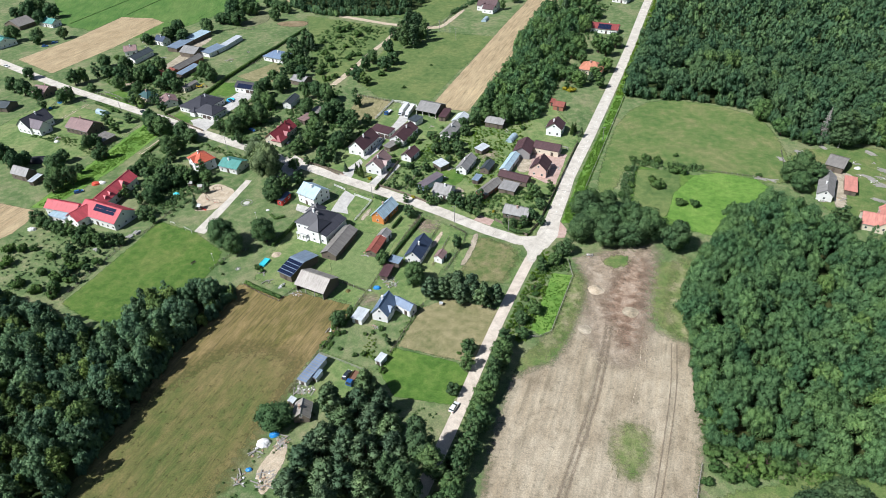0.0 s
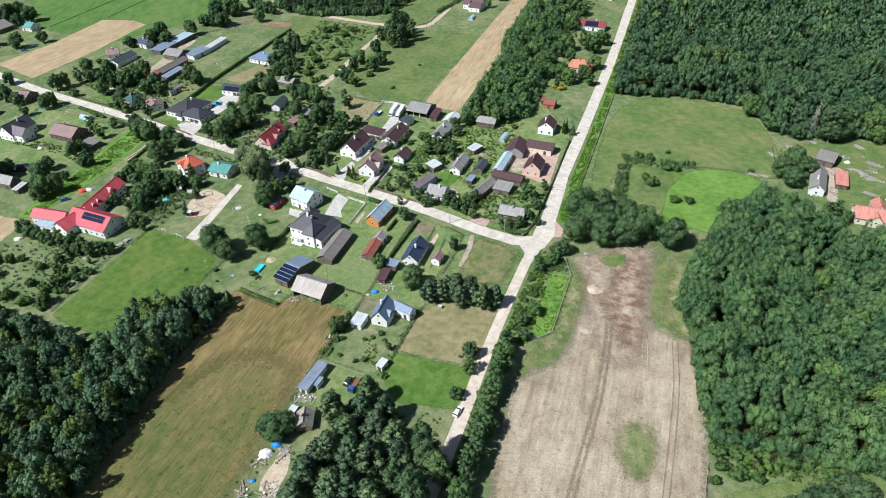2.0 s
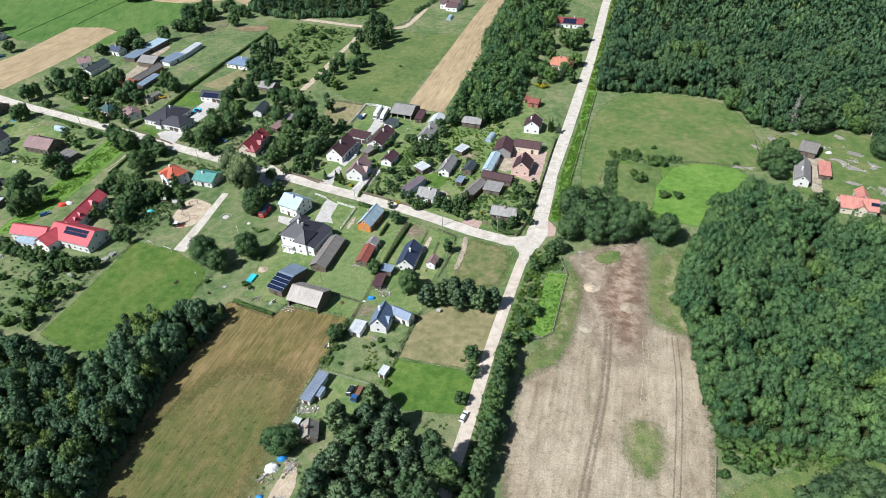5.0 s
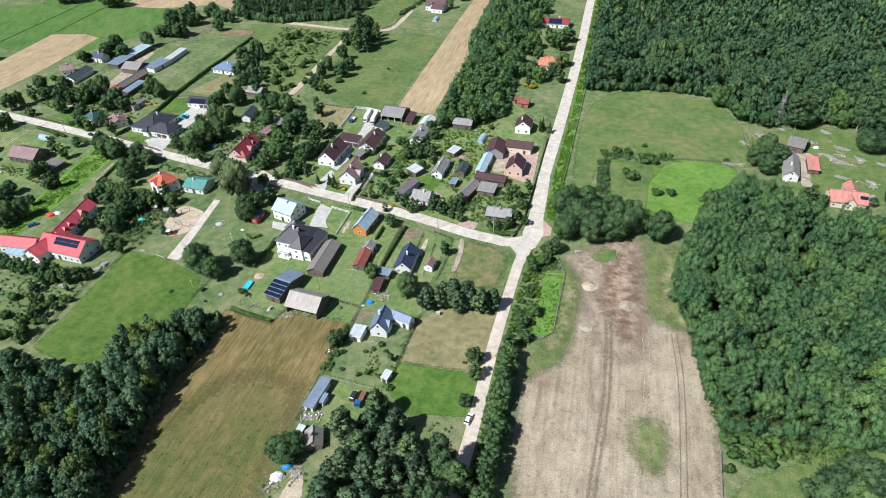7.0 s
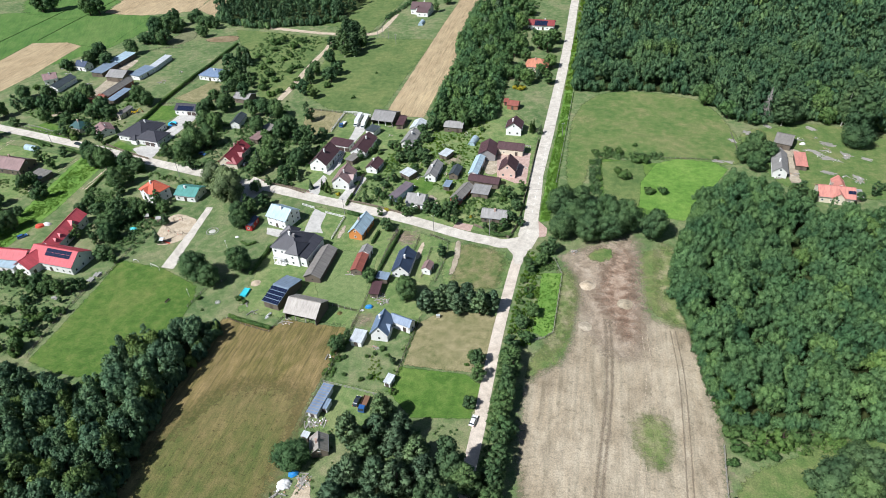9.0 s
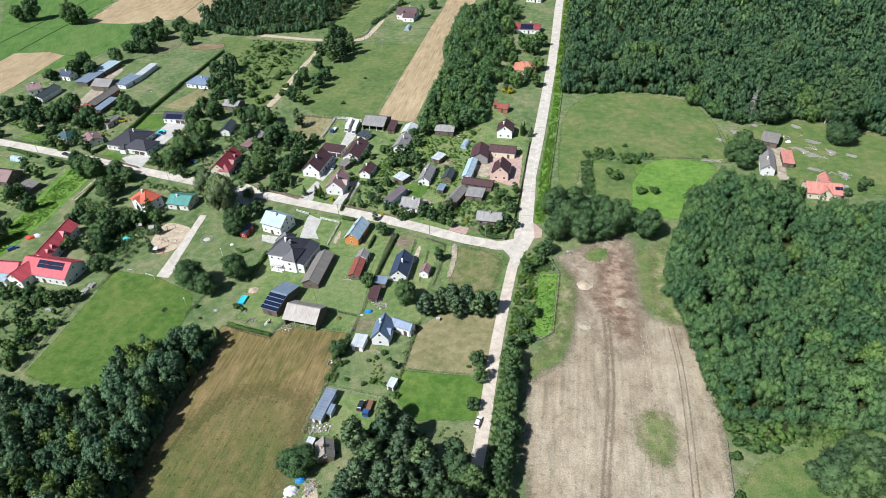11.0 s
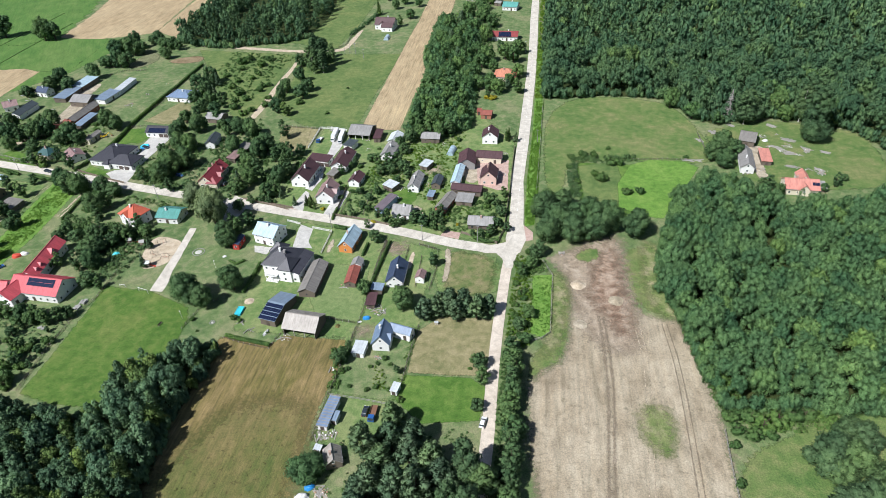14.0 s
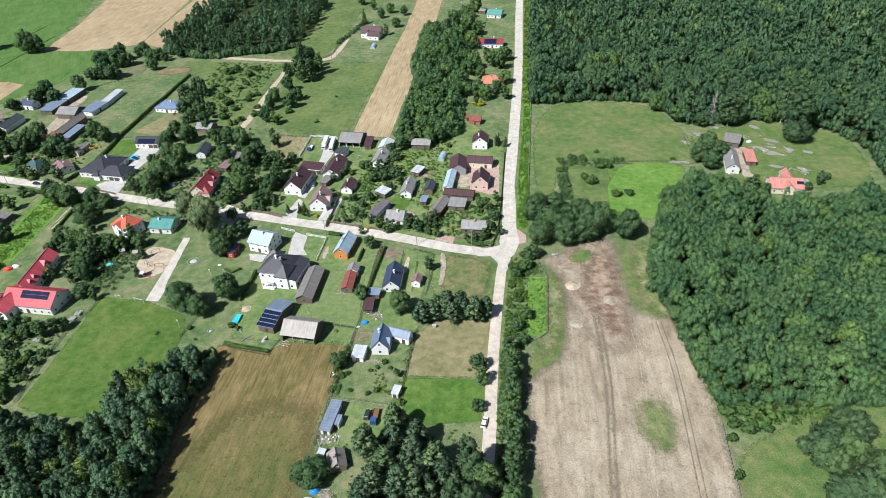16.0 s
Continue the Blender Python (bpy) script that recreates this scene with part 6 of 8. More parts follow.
wing(bungalow, "hip", 12.0, -5.2, 0, 16.0, 12.0, 3.4, 6.4, "anthracite", "white")
wing(bungalow, "hip", 4.0, -9.6, 0, 4.6, 6.0, 3.2, 4.8, "anthracite", "white", False)
share("garage_door", GARAGE, bungalow, pose(12.5, -10.85, 0))
share("garage_door", GARAGE, bungalow, pose(16.0, -10.85, 0))
building("gable", "white double garage with dark roof", "garage", -216.4, 88.2, 0, 14.8, 9.5, 3.1, 5.6, "anthracite", "white", garage=True, solar=True)
building("gable", "white house with teal metal roof", "house", -164.9, 0.9, -2, 11.9, 10.5, 3.2, 5.4, "teal", "white")
building("hip", "white two-storey house with orange-red hip roof", "house", -181.2, -3.1, -22, 11.7, 10.0, 5.6, 9.2, "redorange", "white", storeys=2, chimney=True, cross=((-0.1, 2.4, -1, 0.5),))
red_house = building("gable", "house with wine-red metal roof and gabled dormers", "house", -160.0, 38.2, -92, 19.0, 9.0, 3.4, 7.2, "wine", "cream", chimney=True, cross=((0.1, 1.9, 1, 1.2), (-0.45, 1.4, 1, -0.8), (-0.3, 1.5, -1, -0.6)))
stub(red_house, "chimney", -4.5, 0.6, 5.5, 0.7, 0.6, 2.6, "roof_wine")
wing(red_house, "hip", 6.5, 3.6, 0, 7.0, 6.5, 3.2, 5.6, "wine", "cream", False)
building("gable", "grey-roofed old shed in a garden", "shed", -178.0, 77.8, -84, 12.9, 6.2, 3.0, 4.8, "dark", "white")
building("gable", "shed with pale grey roof among trees", "shed", -189.4, 108.7, -8, 11.5, 9.8, 3.0, 5.1, "grey", "timber")
building("hip", "white house with blue metal hip roof", "house", -227.0, 140.8, -8, 18.0, 13.5, 3.2, 6.0, "steelblue", "white")
building("mono", "low shed with brown roof", "shed", -157.0, 59.8, -17, 6.2, 8.0, 2.8, 3.2, "brownpink", "timber")
building("mono", "dark flat-roofed shed behind trees", "shed", -156.0, 68.8, -24, 7.9, 11.1, 2.8, 3.4, "greybrown", "timber")
building("mono", "long farm shed with blue metal roof", "shed", -311.4, 139.6, 90, 19.5, 9.2, 3.0, 3.7, "bluegrey", "timber")
building("mono", "taller farm shed with pale blue metal roof", "shed", -310.2, 159.0, 88, 19.0, 8.6, 3.3, 4.1, "paleblue", "timber")
building("mono", "farm shed with blue-grey metal roof", "shed", -280.5, 137.6, 83, 17.5, 9.2, 3.0, 3.6, "bluegrey", "white")
building("mono", "long shed with white sheet roof", "shed", -277.9, 156.4, 92, 21.5, 5.2, 3.0, 3.5, "whitemetal", "white")
building("gable", "timber barn with pale grey roof", "barn", -292.7, 130.3, -4, 14.3, 13.2, 3.4, 6.2, "grey", "timber")
building("gable", "long farm building with dark metal roof", "barn", -280.3, 108.7, -92, 27.0, 6.6, 3.2, 5.6, "greybrown", "brick")
building("mono", "low farm shed with blue metal roof", "shed", -272.9, 100.1, 90, 19.1, 5.3, 2.8, 3.3, "bluegrey", "timber")
building("gable", "long farm building with dark roof", "barn", -324.5, 111.7, -90, 19.7, 8.6, 3.2, 5.4, "dark", "white")
building("gable", "small house with dark blue roof", "house", -330.3, 142.3, -11, 10.3, 7.7, 3.4, 6.2, "navy", "white")
building("hip", "house with dark green metal hip roof", "house", -269.2, 57.0, -15, 9.6, 8.1, 3.0, 6.2, "darkteal", "cream")
building("gable", "small outbuilding with red roof", "shed", -287.3, 88.7, -16, 8.2, 7.5, 2.8, 4.4, "rustred", "brick")
building("gable", "second small red-roofed outbuilding", "shed", -281.5, 95.4, -20, 6.8, 6.8, 2.8, 4.4, "rustred", "brick")
building("gable", "small old house with pinkish grey roof", "house", -252.2, 55.5, -40, 11.2, 9.9, 2.8, 5.0, "brownpink", "white")
building("gable", "old house with brown roof beside a yard", "house", -254.7, 78.3, -94, 12.5, 4.2, 3.0, 3.9, "greybrown", "cream")
building("gable", "white house with steep dark brown roof", "house", -110.4, 41.7, -94, 17.3, 10.0, 3.8, 8.2, "brown", "white", chimney=True)
building("mono", "garage wing with dark brown roof", "garage", -107.6, 59.0, -10, 12.8, 7.2, 3.2, 3.8, "brown", "white", garage=True)
building("gable", "brown-roofed outbuilding with white gable", "house", -94.6, 58.7, -93, 17.9, 9.5, 3.2, 6.2, "brown", "white")
building("mono", "grey-roofed annex behind the outbuilding", "shed", -95.5, 77.6, -18, 6.3, 7.4, 3.0, 3.4, "dark", "white")
building("gable", "white house with brown tiled roof and porch", "house", -93.5, 24.6, -90, 13.0, 9.3, 3.8, 7.8, "brownpink", "white", chimney=True, cross=((0.1, 2.0, 1, 0.9),))
building("mono", "small grey-roofed shed in the yard", "shed", -96.3, 45.5, -19, 5.0, 7.4, 2.6, 3.0, "greybrown", "timber")
building("gable", "brown-roofed garden house with chimney", "house", -82.6, 39.8, -97, 9.4, 6.5, 2.8, 5.0, "brown", "white", chimney=True)
building("gable", "long barn with pale grey roof and front posts", "barn", -92.5, 93.8, -6, 13.5, 14.2, 3.2, 6.2, "grey", "timber", open_front=True)
building("mono", "brown lean-to beside the barn", "shed", -82.1, 89.5, 1, 4.6, 10.8, 2.8, 3.4, "brown", "timber")
building("gable", "white house with grey slate roof", "house", -71.5, 70.4, -95, 14.1, 7.4, 3.0, 5.6, "grey", "white")
building("gable", "low annex with light roof", "shed", -71.3, 86.1, -94, 10.7, 7.7, 2.8, 4.6, "whitemetal", "white")
building("gable", "garden barn with pale roof", "shed", -51.1, 88.7, -3, 11.2, 7.9, 3.0, 5.2, "grey", "timber")
building("mono", "low shed with light sheet roof", "shed", -49.0, 57.5, -25, 5.4, 6.9, 2.6, 3.1, "whitemetal", "timber")
building("gable", "narrow house with grey slate roof and white gable", "house", -51.4, 39.0, -93, 14.3, 6.2, 2.8, 5.2, "grey", "white")
building("mono", "small timber shed with white roof", "shed", -63.5, 34.9, -32, 7.0, 5.8, 2.8, 3.3, "whitemetal", "timber")
building("mono", "long shed with dull purple roof", "shed", -62.4, 17.9, -22, 4.8, 14.1, 3.0, 3.6, "purplegrey", "bluewall")
building("gable", "white cottage with pale grey roof", "house", -53.1, 11.9, -4, 9.1, 9.1, 3.0, 5.8, "grey", "white", chimney=True)
building("gable", "dark timber shed in a garden", "shed", -40.6, 40.4, -94, 9.2, 5.0, 2.5, 4.0, "dark", "timber")
building("mono", "tiny timber hut with blue roof", "shed", -41.9, 28.0, -7, 3.5, 5.8, 2.4, 2.7, "bluegrey", "timber")
building("gable", "long brick outbuilding with brown roof", "shed", -33.6, 21.3, -107, 14.7, 5.9, 2.6, 4.4, "greybrown", "brick")
building("gable", "grey-walled barn with dark brown roof", "barn", -27.7, 62.6, -88, 12.7, 9.5, 3.6, 6.6, "brown", "greywall")
building("gable", "long brown-roofed wing along the yard", "barn", -16.3, 67.8, -4, 14.1, 8.2, 3.4, 5.6, "brown", "cream")
building("gable", "pink house with purple-brown roof", "house", -14.8, 46.2, -92, 10.0, 8.8, 4.2, 8.2, "brown", "pink", storeys=2)
building("gable", "low shed with pale blue roof", "shed", -30.9, 46.8, -93, 18.2, 5.0, 3.0, 4.4, "paleblue", "white")
building("gable", "long low brown-roofed shed", "shed", -24.8, 34.3, -8, 15.6, 6.8, 2.8, 4.4, "brown", "timber")
building("mono", "low shed with corrugated grey roof", "shed", -24.9, 24.9, -5, 8.6, 7.8, 2.6, 3.1, "grey", "timber")
building("gable", "low cottage with light grey roof behind a fence", "house", -15.3, 5.6, -2, 12.0, 7.9, 2.8, 5.2, "grey", "timber")
building("gable", "small timber hut with red roof", "shed", -22.2, 121.0, -6, 7.0, 6.6, 2.8, 4.6, "rustred", "brick")
building("mono", "tiny red timber lean-to shed", "shed", -27.2, 125.4, 0, 2.8, 5.0, 2.4, 2.8, "rustred", "brick")
building("gable", "white house with purple-brown roof", "house", -17.6, 90.4, -91, 9.4, 9.2, 4.4, 7.8, "brown", "white", storeys=2, chimney=True)
building("hip", "house with orange tiled hip roof", "house", -14.6, 181.8, -4, 15.3, 13.0, 3.4, 7.2, "orangetile", "cream")
building("gable", "white house with red roof and solar panels", "house", -19.6, 262.0, -2, 20.5, 11.0, 3.4, 6.2, "red", "white", solar=True)
building("gable", "house with teal roof near the road", "house", -19.2, 340.3, -11, 13.5, 11.5, 3.2, 6.1, "teal", "white")
building("gable", "small grey-roofed shed by the road", "shed", -30.7, 350.9, -19, 6.6, 5.6, 2.6, 4.0, "grey", "timber")
far_house = building("gable", "white house with dark brown roof near a hedge", "house", -119.5, 288.6, -6, 17.0, 11.0, 4.0, 8.6, "brown", "white", storeys=1, cross=((-0.2, 2.6, -1, 0.8),))
wing(far_house, "gable", 3.5, -6.5, 0, 10.0, 7.5, 3.4, 6.2, "brown", "white")
black_house = building("gable", "white house with steep black roof and grey-roofed wing", "house", -305.6, 4.4, 86, 16.5, 11.5, 4.0, 8.8, "anthracite", "white", storeys=1)
wing(black_house, "gable", -3.2, -6.6, 90, 12.5, 8.4, 4.2, 7.6, "purplegrey", "white")
building("gable", "house with pinkish brown metal roof", "house", -274.6, 10.6, -4, 18.2, 12.2, 3.4, 6.9, "brownpink", "timber")
building("mono", "low grey lean-to beside the house", "shed", -253.8, 4.0, -10, 10.0, 8.4, 2.6, 3.0, "greybrown", "timber")
building("gable", "old barn with pale grey roof", "barn", -263.5, -41.1, -2, 11.5, 7.1, 3.2, 6.2, "grey", "timber")
building("mono", "lean-to with white sheet roof", "shed", -253.3, -43.3, 1, 3.7, 7.0, 2.6, 3.2, "whitemetal", "timber")
building("gable", "small house with brown roof by the road", "house", -340.5, 42.3, 3, 10.6, 11.9, 3.4, 6.2, "brownpink", "timber")
building("gable", "house with teal roof and white gable", "house", -450.4, 102.8, -13, 15.7, 16.3, 3.6, 7.0, "teal", "white")
building("gable", "far bungalow with teal roof", "house", -452.5, 150.7, -4, 16.8, 9.3, 3.4, 6.2, "teal", "white")
building("gable", "far grey-roofed farm building", "barn", -475.4, 141.4, 85, 15.4, 19.2, 3.2, 7.2, "greybrown", "timber")
building("gable", "dark-roofed shed near the road", "shed", -346.0, 18.1, 8, 9.7, 10.2, 3.0, 5.1, "dark", "timber")
building("gable", "white house with pale red roof", "house", -338.5, 118.0, 40, 8.9, 8.9, 3.6, 6.4, "brownpink", "white")
building("gable", "long white school wing with bright red metal roof", "school", -193.3, -56.9, -4, 23.4, 12.8, 4.0, 8.0, "brightred", "white", solar=True)
building("gable", "long school wing with red metal roof and dormers", "school", -203.9, -40.6, -83, 26.2, 8.0, 4.2, 7.6, "brightred", "white", cross=((0.42, 1.4, 1, -1.2), (0.68, 1.4, 1, -1.2), (-0.3, 2.2, 1, -0.9)))
building("gable", "short school wing with bright red roof", "school", -203.1, -62.8, -101, 9.1, 9.2, 4.0, 7.2, "brightred", "white")
building("gable", "school wing with pink-red metal roof", "school", -215.3, -59.7, 3, 18.4, 8.0, 4.0, 6.6, "brightred", "white")
building("mono", "glazed porch with pale blue roof", "porch", -213.4, -64.7, -1, 10.6, 5.8, 3.2, 3.6, "paleblue", "white")
pink_house = building("gable", "house with pink-red tiled roof and front gable", "house", 133.6, 47.0, -3, 15.5, 10.5, 3.2, 6.4, "pinktile", "cream", cross=((0.1, 2.8, -1, 0.7),))
wing(pink_house, "mono", 9.6, 1.6, 0, 4.6, 6.0, 2.6, 3.2, "grey", "timber", False)
for i in range(3):
    share("solar_panel", SOLAR, pink_house, pose(5.0 + i * 1.05, -2.4, 5.05, 31, 0, 0))
building("gable", "rear wing with pink-red roof", "house wing", 136.8, 54.4, -93, 8.1, 5.6, 3.2, 5.8, "pinktile", "cream")
building("gable", "old house with grey slate roof", "house", 114.6, 71.3, -98, 20.3, 7.1, 3.2, 6.0, "grey", "white")
building("gable", "timber barn with brown sheet roof", "barn", 121.4, 96.7, -19, 8.6, 13.1, 3.2, 5.9, "greybrown", "timber")
building("mono", "open shed with red roof", "shed", 125.3, 76.7, -5, 5.5, 13.5, 2.6, 3.2, "pinktile", "timber")


# ---- thickets, weeds and tufts ----
def thicket(name, label, poly, count, size, tall, material, seed):
    """Low growth that nobody could count: clumps of leaves scattered over a patch."""
    rng = np.random.default_rng(seed)
    xs, ys = [p[0] for p in poly], [p[1] for p in poly]
    pts = []
    while len(pts) < count:
        p = (rng.uniform(min(xs), max(xs)), rng.uniform(min(ys), max(ys)))
        if inside(p, poly) and noise.noise((p[0] * 0.16, p[1] * 0.16, seed)) > rng.uniform(-0.75, 0.35):
            pts.append(p)
    c, d = [], []
    for x, y in pts:
        h = tall * rng.uniform(0.35, 1.2)
        r = size * rng.uniform(0.6, 1.4)
        n = 36
        v = rng.normal(0, 1, (n, 3))
        v[:, 2] = np.abs(v[:, 2]) + 0.2
        v /= np.linalg.norm(v, axis=1, keepdims=True)
        c.append(v * [r, r, h] * rng.uniform(0.45, 1.0, (n, 1)) + [x, y, 0.02])
        d.append(v)
    V, Fs, N = leaf_tufts(rng, np.concatenate(c), np.concatenate(d), size * 0.3)
    V[:, 2] = np.maximum(V[:, 2], 0.0)
    return tagged(new(name, array_mesh(name, V, Fs, material, N)), label, name.replace("_", " "), "", "stuff")


thicket("weeds", "tall yellow-green weeds along the road verge", [(4.6, 8), (9, 8), (10, 40), (10.5, 90), (11.5, 150), (7, 150), (5.6, 90), (4.2, 45)], 1100, 0.6, 0.7, "leaf_lime", 21)
thicket("weeds", "weeds along the far road verge", [(6, 150), (13, 150), (13, 420), (6.5, 420)], 800, 1.0, 1.4, "leaf_bright", 22)
thicket("weeds", "rough weeds between lane and vegetables", [(2.2, -16), (9, -18), (9.5, -70), (0.5, -72), (0.2, -50)], 420, 0.7, 0.9, "leaf_bright", 23)
thicket("weeds", "weeds along the lane hedge", [(-0.6, -72), (2.5, -72), (2, -150), (-0.6, -150)], 300, 0.6, 0.7, "leaf_bush", 24)
thicket("weeds", "green undergrowth at the edge of the wood", [(62, -40), (66, -70), (70, -92), (80, -101), (100, -98), (116, -88), (110, -84), (80, -90)], 420, 1.0, 1.6, "leaf_bush", 25)
thicket("weeds", "rough growth on the slope below the school", [(-170, -70), (-173, -108), (-200, -112), (-225, -80), (-205, -74), (-185, -72)], 280, 0.6, 0.9, "leaf_broad", 26)
thicket("weeds", "vegetable leaves in the fenced patch", [(9.5, -30), (16.5, -29), (15.8, -61), (13, -64), (9.5, -62)], 260, 0.35, 0.3, "leaf_lime", 28)
thicket("hedge", "overgrown hedge around the garden plot", [(24, 64), (29.5, 66), (31, 33), (26, 33)], 150, 1.0, 2.2, "leaf_broad", 30)
thicket("hedge", "tall clipped hedge by the far house", [(-146, 268), (-143, 268), (-131, 330), (-135, 330)], 110, 1.3, 3.2, "leaf_broad", 45)
thicket("hedge", "overgrown hedge across the meadow", [(27, 66), (60, 71), (60, 76), (27, 73)], 130, 1.1, 2.4, "leaf_broad", 31)
thicket("weeds", "scrub under the village trees", [(-150, 40), (-118, 35), (-116, 62), (-146, 76), (-165, 120), (-178, 70)], 420, 1.1, 1.8, "leaf_bush", 32)
thicket("weeds", "scrub in the gardens by the north road", [(-66, 130), (-30, 130), (-26, 330), (-66, 330)], 700, 1.2, 1.8, "leaf_bush", 33)
thicket("weeds", "orchard undergrowth between the plots", [(-82, 12), (-64, 8), (-60, 62), (-66, 66), (-80, 55)], 300, 0.8, 1.0, "leaf_bush", 34)
thicket("weeds", "garden greenery beside the old cottages", [(-60, 6), (-36, 1), (-10, -1), (-7, 28), (-30, 22), (-60, 12)], 380, 0.8, 1.1, "leaf_bush", 35)
thicket("weeds", "scrub in the meadow by the lane", [(-230, 130), (-180, 130), (-176, 225), (-228, 228)], 420, 1.1, 1.3, "leaf_bush", 36)
thicket("weeds", "garden greenery around the bungalow", [(-208, 35), (-178, 28), (-180, 75), (-205, 85)], 320, 1.1, 1.8, "leaf_bush", 37)
thicket("weeds", "garden greenery in the west village", [(-330, 75), (-262, 48), (-246, 62), (-258, 100), (-300, 100), (-330, 110)], 420, 1.0, 1.4, "leaf_bush", 38)
thicket("weeds", "green shrubs behind the school", [(-222, 0), (-190, -6), (-170, -12), (-172, -42), (-186, -40), (-192, -22), (-215, -14)], 420, 1.1, 1.8, "leaf_broad", 39)
thicket("weeds", "potato plants in long rows", [(-235, -60), (-239, -25), (-245, 28), (-231, 22), (-227, -20), (-229, -58)], 1500, 0.5, 0.3, "leaf_lime", 40)
thicket("weeds", "lush flowers in the back garden", [(-46, -84), (-41, -84), (-39, -95), (-44, -96)], 34, 0.5, 0.6, "leaf_bright", 41)
thicket("weeds", "green shrubs by the barn and fence", [(-60, -76), (-55, -76), (-55, -97), (-59, -97)], 70, 0.8, 1.2, "leaf_bush", 42)
thicket("weeds", "rough grass around the pine grove", [(-58, -118), (-8, -108), (-6, -160), (-60, -160)], 300, 0.6, 0.5, "leaf_bush", 43)
thicket("weeds", "roadside greenery along the village road", [(-240, 26), (-200, 14), (-150, 2), (-152, 9), (-200, 20), (-238, 31)], 160, 0.9, 1.3, "leaf_bush", 44)


thicket("weeds", "bright garden plants between the old houses", [(-80, 33), (-62, 40), (-40, 22), (-34, 10), (-20, 14), (-34, 60), (-62, 72), (-80, 60)], 520, 0.7, 0.7, "leaf_bright", 61)
thicket("weeds", "beds and shrubs in the west gardens", [(-330, 90), (-300, 66), (-280, 56), (-262, 66), (-270, 90), (-300, 100)], 380, 0.9, 1.2, "leaf_broad", 62)
thicket("weeds", "garden beds around the pink-roofed house", [(-300, -6), (-262, -8), (-240, -16), (-246, 4), (-262, 0), (-296, 0)], 260, 0.7, 0.8, "leaf_bush", 63)
thicket("weeds", "green undergrowth by the red house", [(-200, 30), (-165, 22), (-138, 16), (-140, 60), (-170, 60), (-198, 62)], 420, 1.0, 1.5, "leaf_broad", 64)
thicket("weeds", "shrubby growth around the school garden", [(-200, -8), (-166, -10), (-166, -46), (-184, -48), (-190, -20)], 260, 1.1, 1.9, "leaf_broad", 65)
thicket("weeds", "dense shrubs along the lane and road verge", [(8, -14), (13, -16), (15, -26), (9, -28), (4, -34), (3, -26)], 120, 0.8, 1.3, "leaf_bush", 66)


thicket("weeds", "rough grass and shrubs in the orchard behind the barn", [(-60, 62), (-34, 60), (-32, 100), (-44, 98), (-62, 94)], 260, 0.8, 0.9, "leaf_bright", 67)
thicket("grass_clumps", "tall grass along the dry plot", [(-35, -64), (-32.5, -64), (-33, -100), (-36, -100)], 90, 0.4, 0.5, "leaf_bush", 55)


def hedge(label, height, width, line):
    """A dense garden hedge along a line: leaf clumps on a woody core."""
    rng = np.random.default_rng(int(abs(line[0][0] * 31 + line[0][1] * 7)))
    c, d, bm = [], [], bmesh.new()
    for (x0, y0), (x1, y1) in zip(line, line[1:]):
        n = max(2, int(math.hypot(x1 - x0, y1 - y0) * 44 * height))
        u = rng.random(n)
        a = rng.uniform(-0.35 * math.pi, 1.35 * math.pi, n)
        bump = 0.85 + 0.3 * rng.random(n)
        side, up = np.cos(a) * width / 2 * bump, height * (0.5 + 0.5 * np.sin(a)) * bump
        nx, ny = -(y1 - y0) / math.hypot(x1 - x0, y1 - y0), (x1 - x0) / math.hypot(x1 - x0, y1 - y0)
        c.append(np.stack([x0 + (x1 - x0) * u + nx * side, y0 + (y1 - y0) * u + ny * side, up], 1))
        d.append(np.stack([nx * np.cos(a), ny * np.cos(a), np.sin(a) + 0.2], 1))
        tube(bm, (x0, y0, height * 0.42), (x1, y1, height * 0.42), width * 0.34, width * 0.34, 6)
    V, Fs, N = leaf_tufts(rng, np.concatenate(c), np.concatenate(d), 0.27)
    V[:, 2] = np.maximum(V[:, 2], -0.02)
    ob = new("hedge")
    ob.matrix_world = pose(line[0][0], line[0][1], 0)
    tagged(ob, label, "hedge", "garden hedges")
    V[:, :2] -= line[0]
    for v in bm.verts:
        v.co.x, v.co.y = v.co.x - line[0][0], v.co.y - line[0][1]
    core = part("core", bm, "leaf_bush", ob)
    leaves = new("foliage", array_mesh("foliage", V, Fs, "leaf_bush", N))
    leaves.parent = ob
    return ob


# ---- fences, poles and road joints ----
POST = {k: unit_mesh("post", lambda bm: box(bm, 0, 0, 0, 0.12, 0.12, 1.0), m) for k, m in
        (("mesh", "concrete_post"), ("wood", "grey_wood"), ("board", "frame_dark"), ("white", "frame_white"), ("stone", "concrete_post"))}


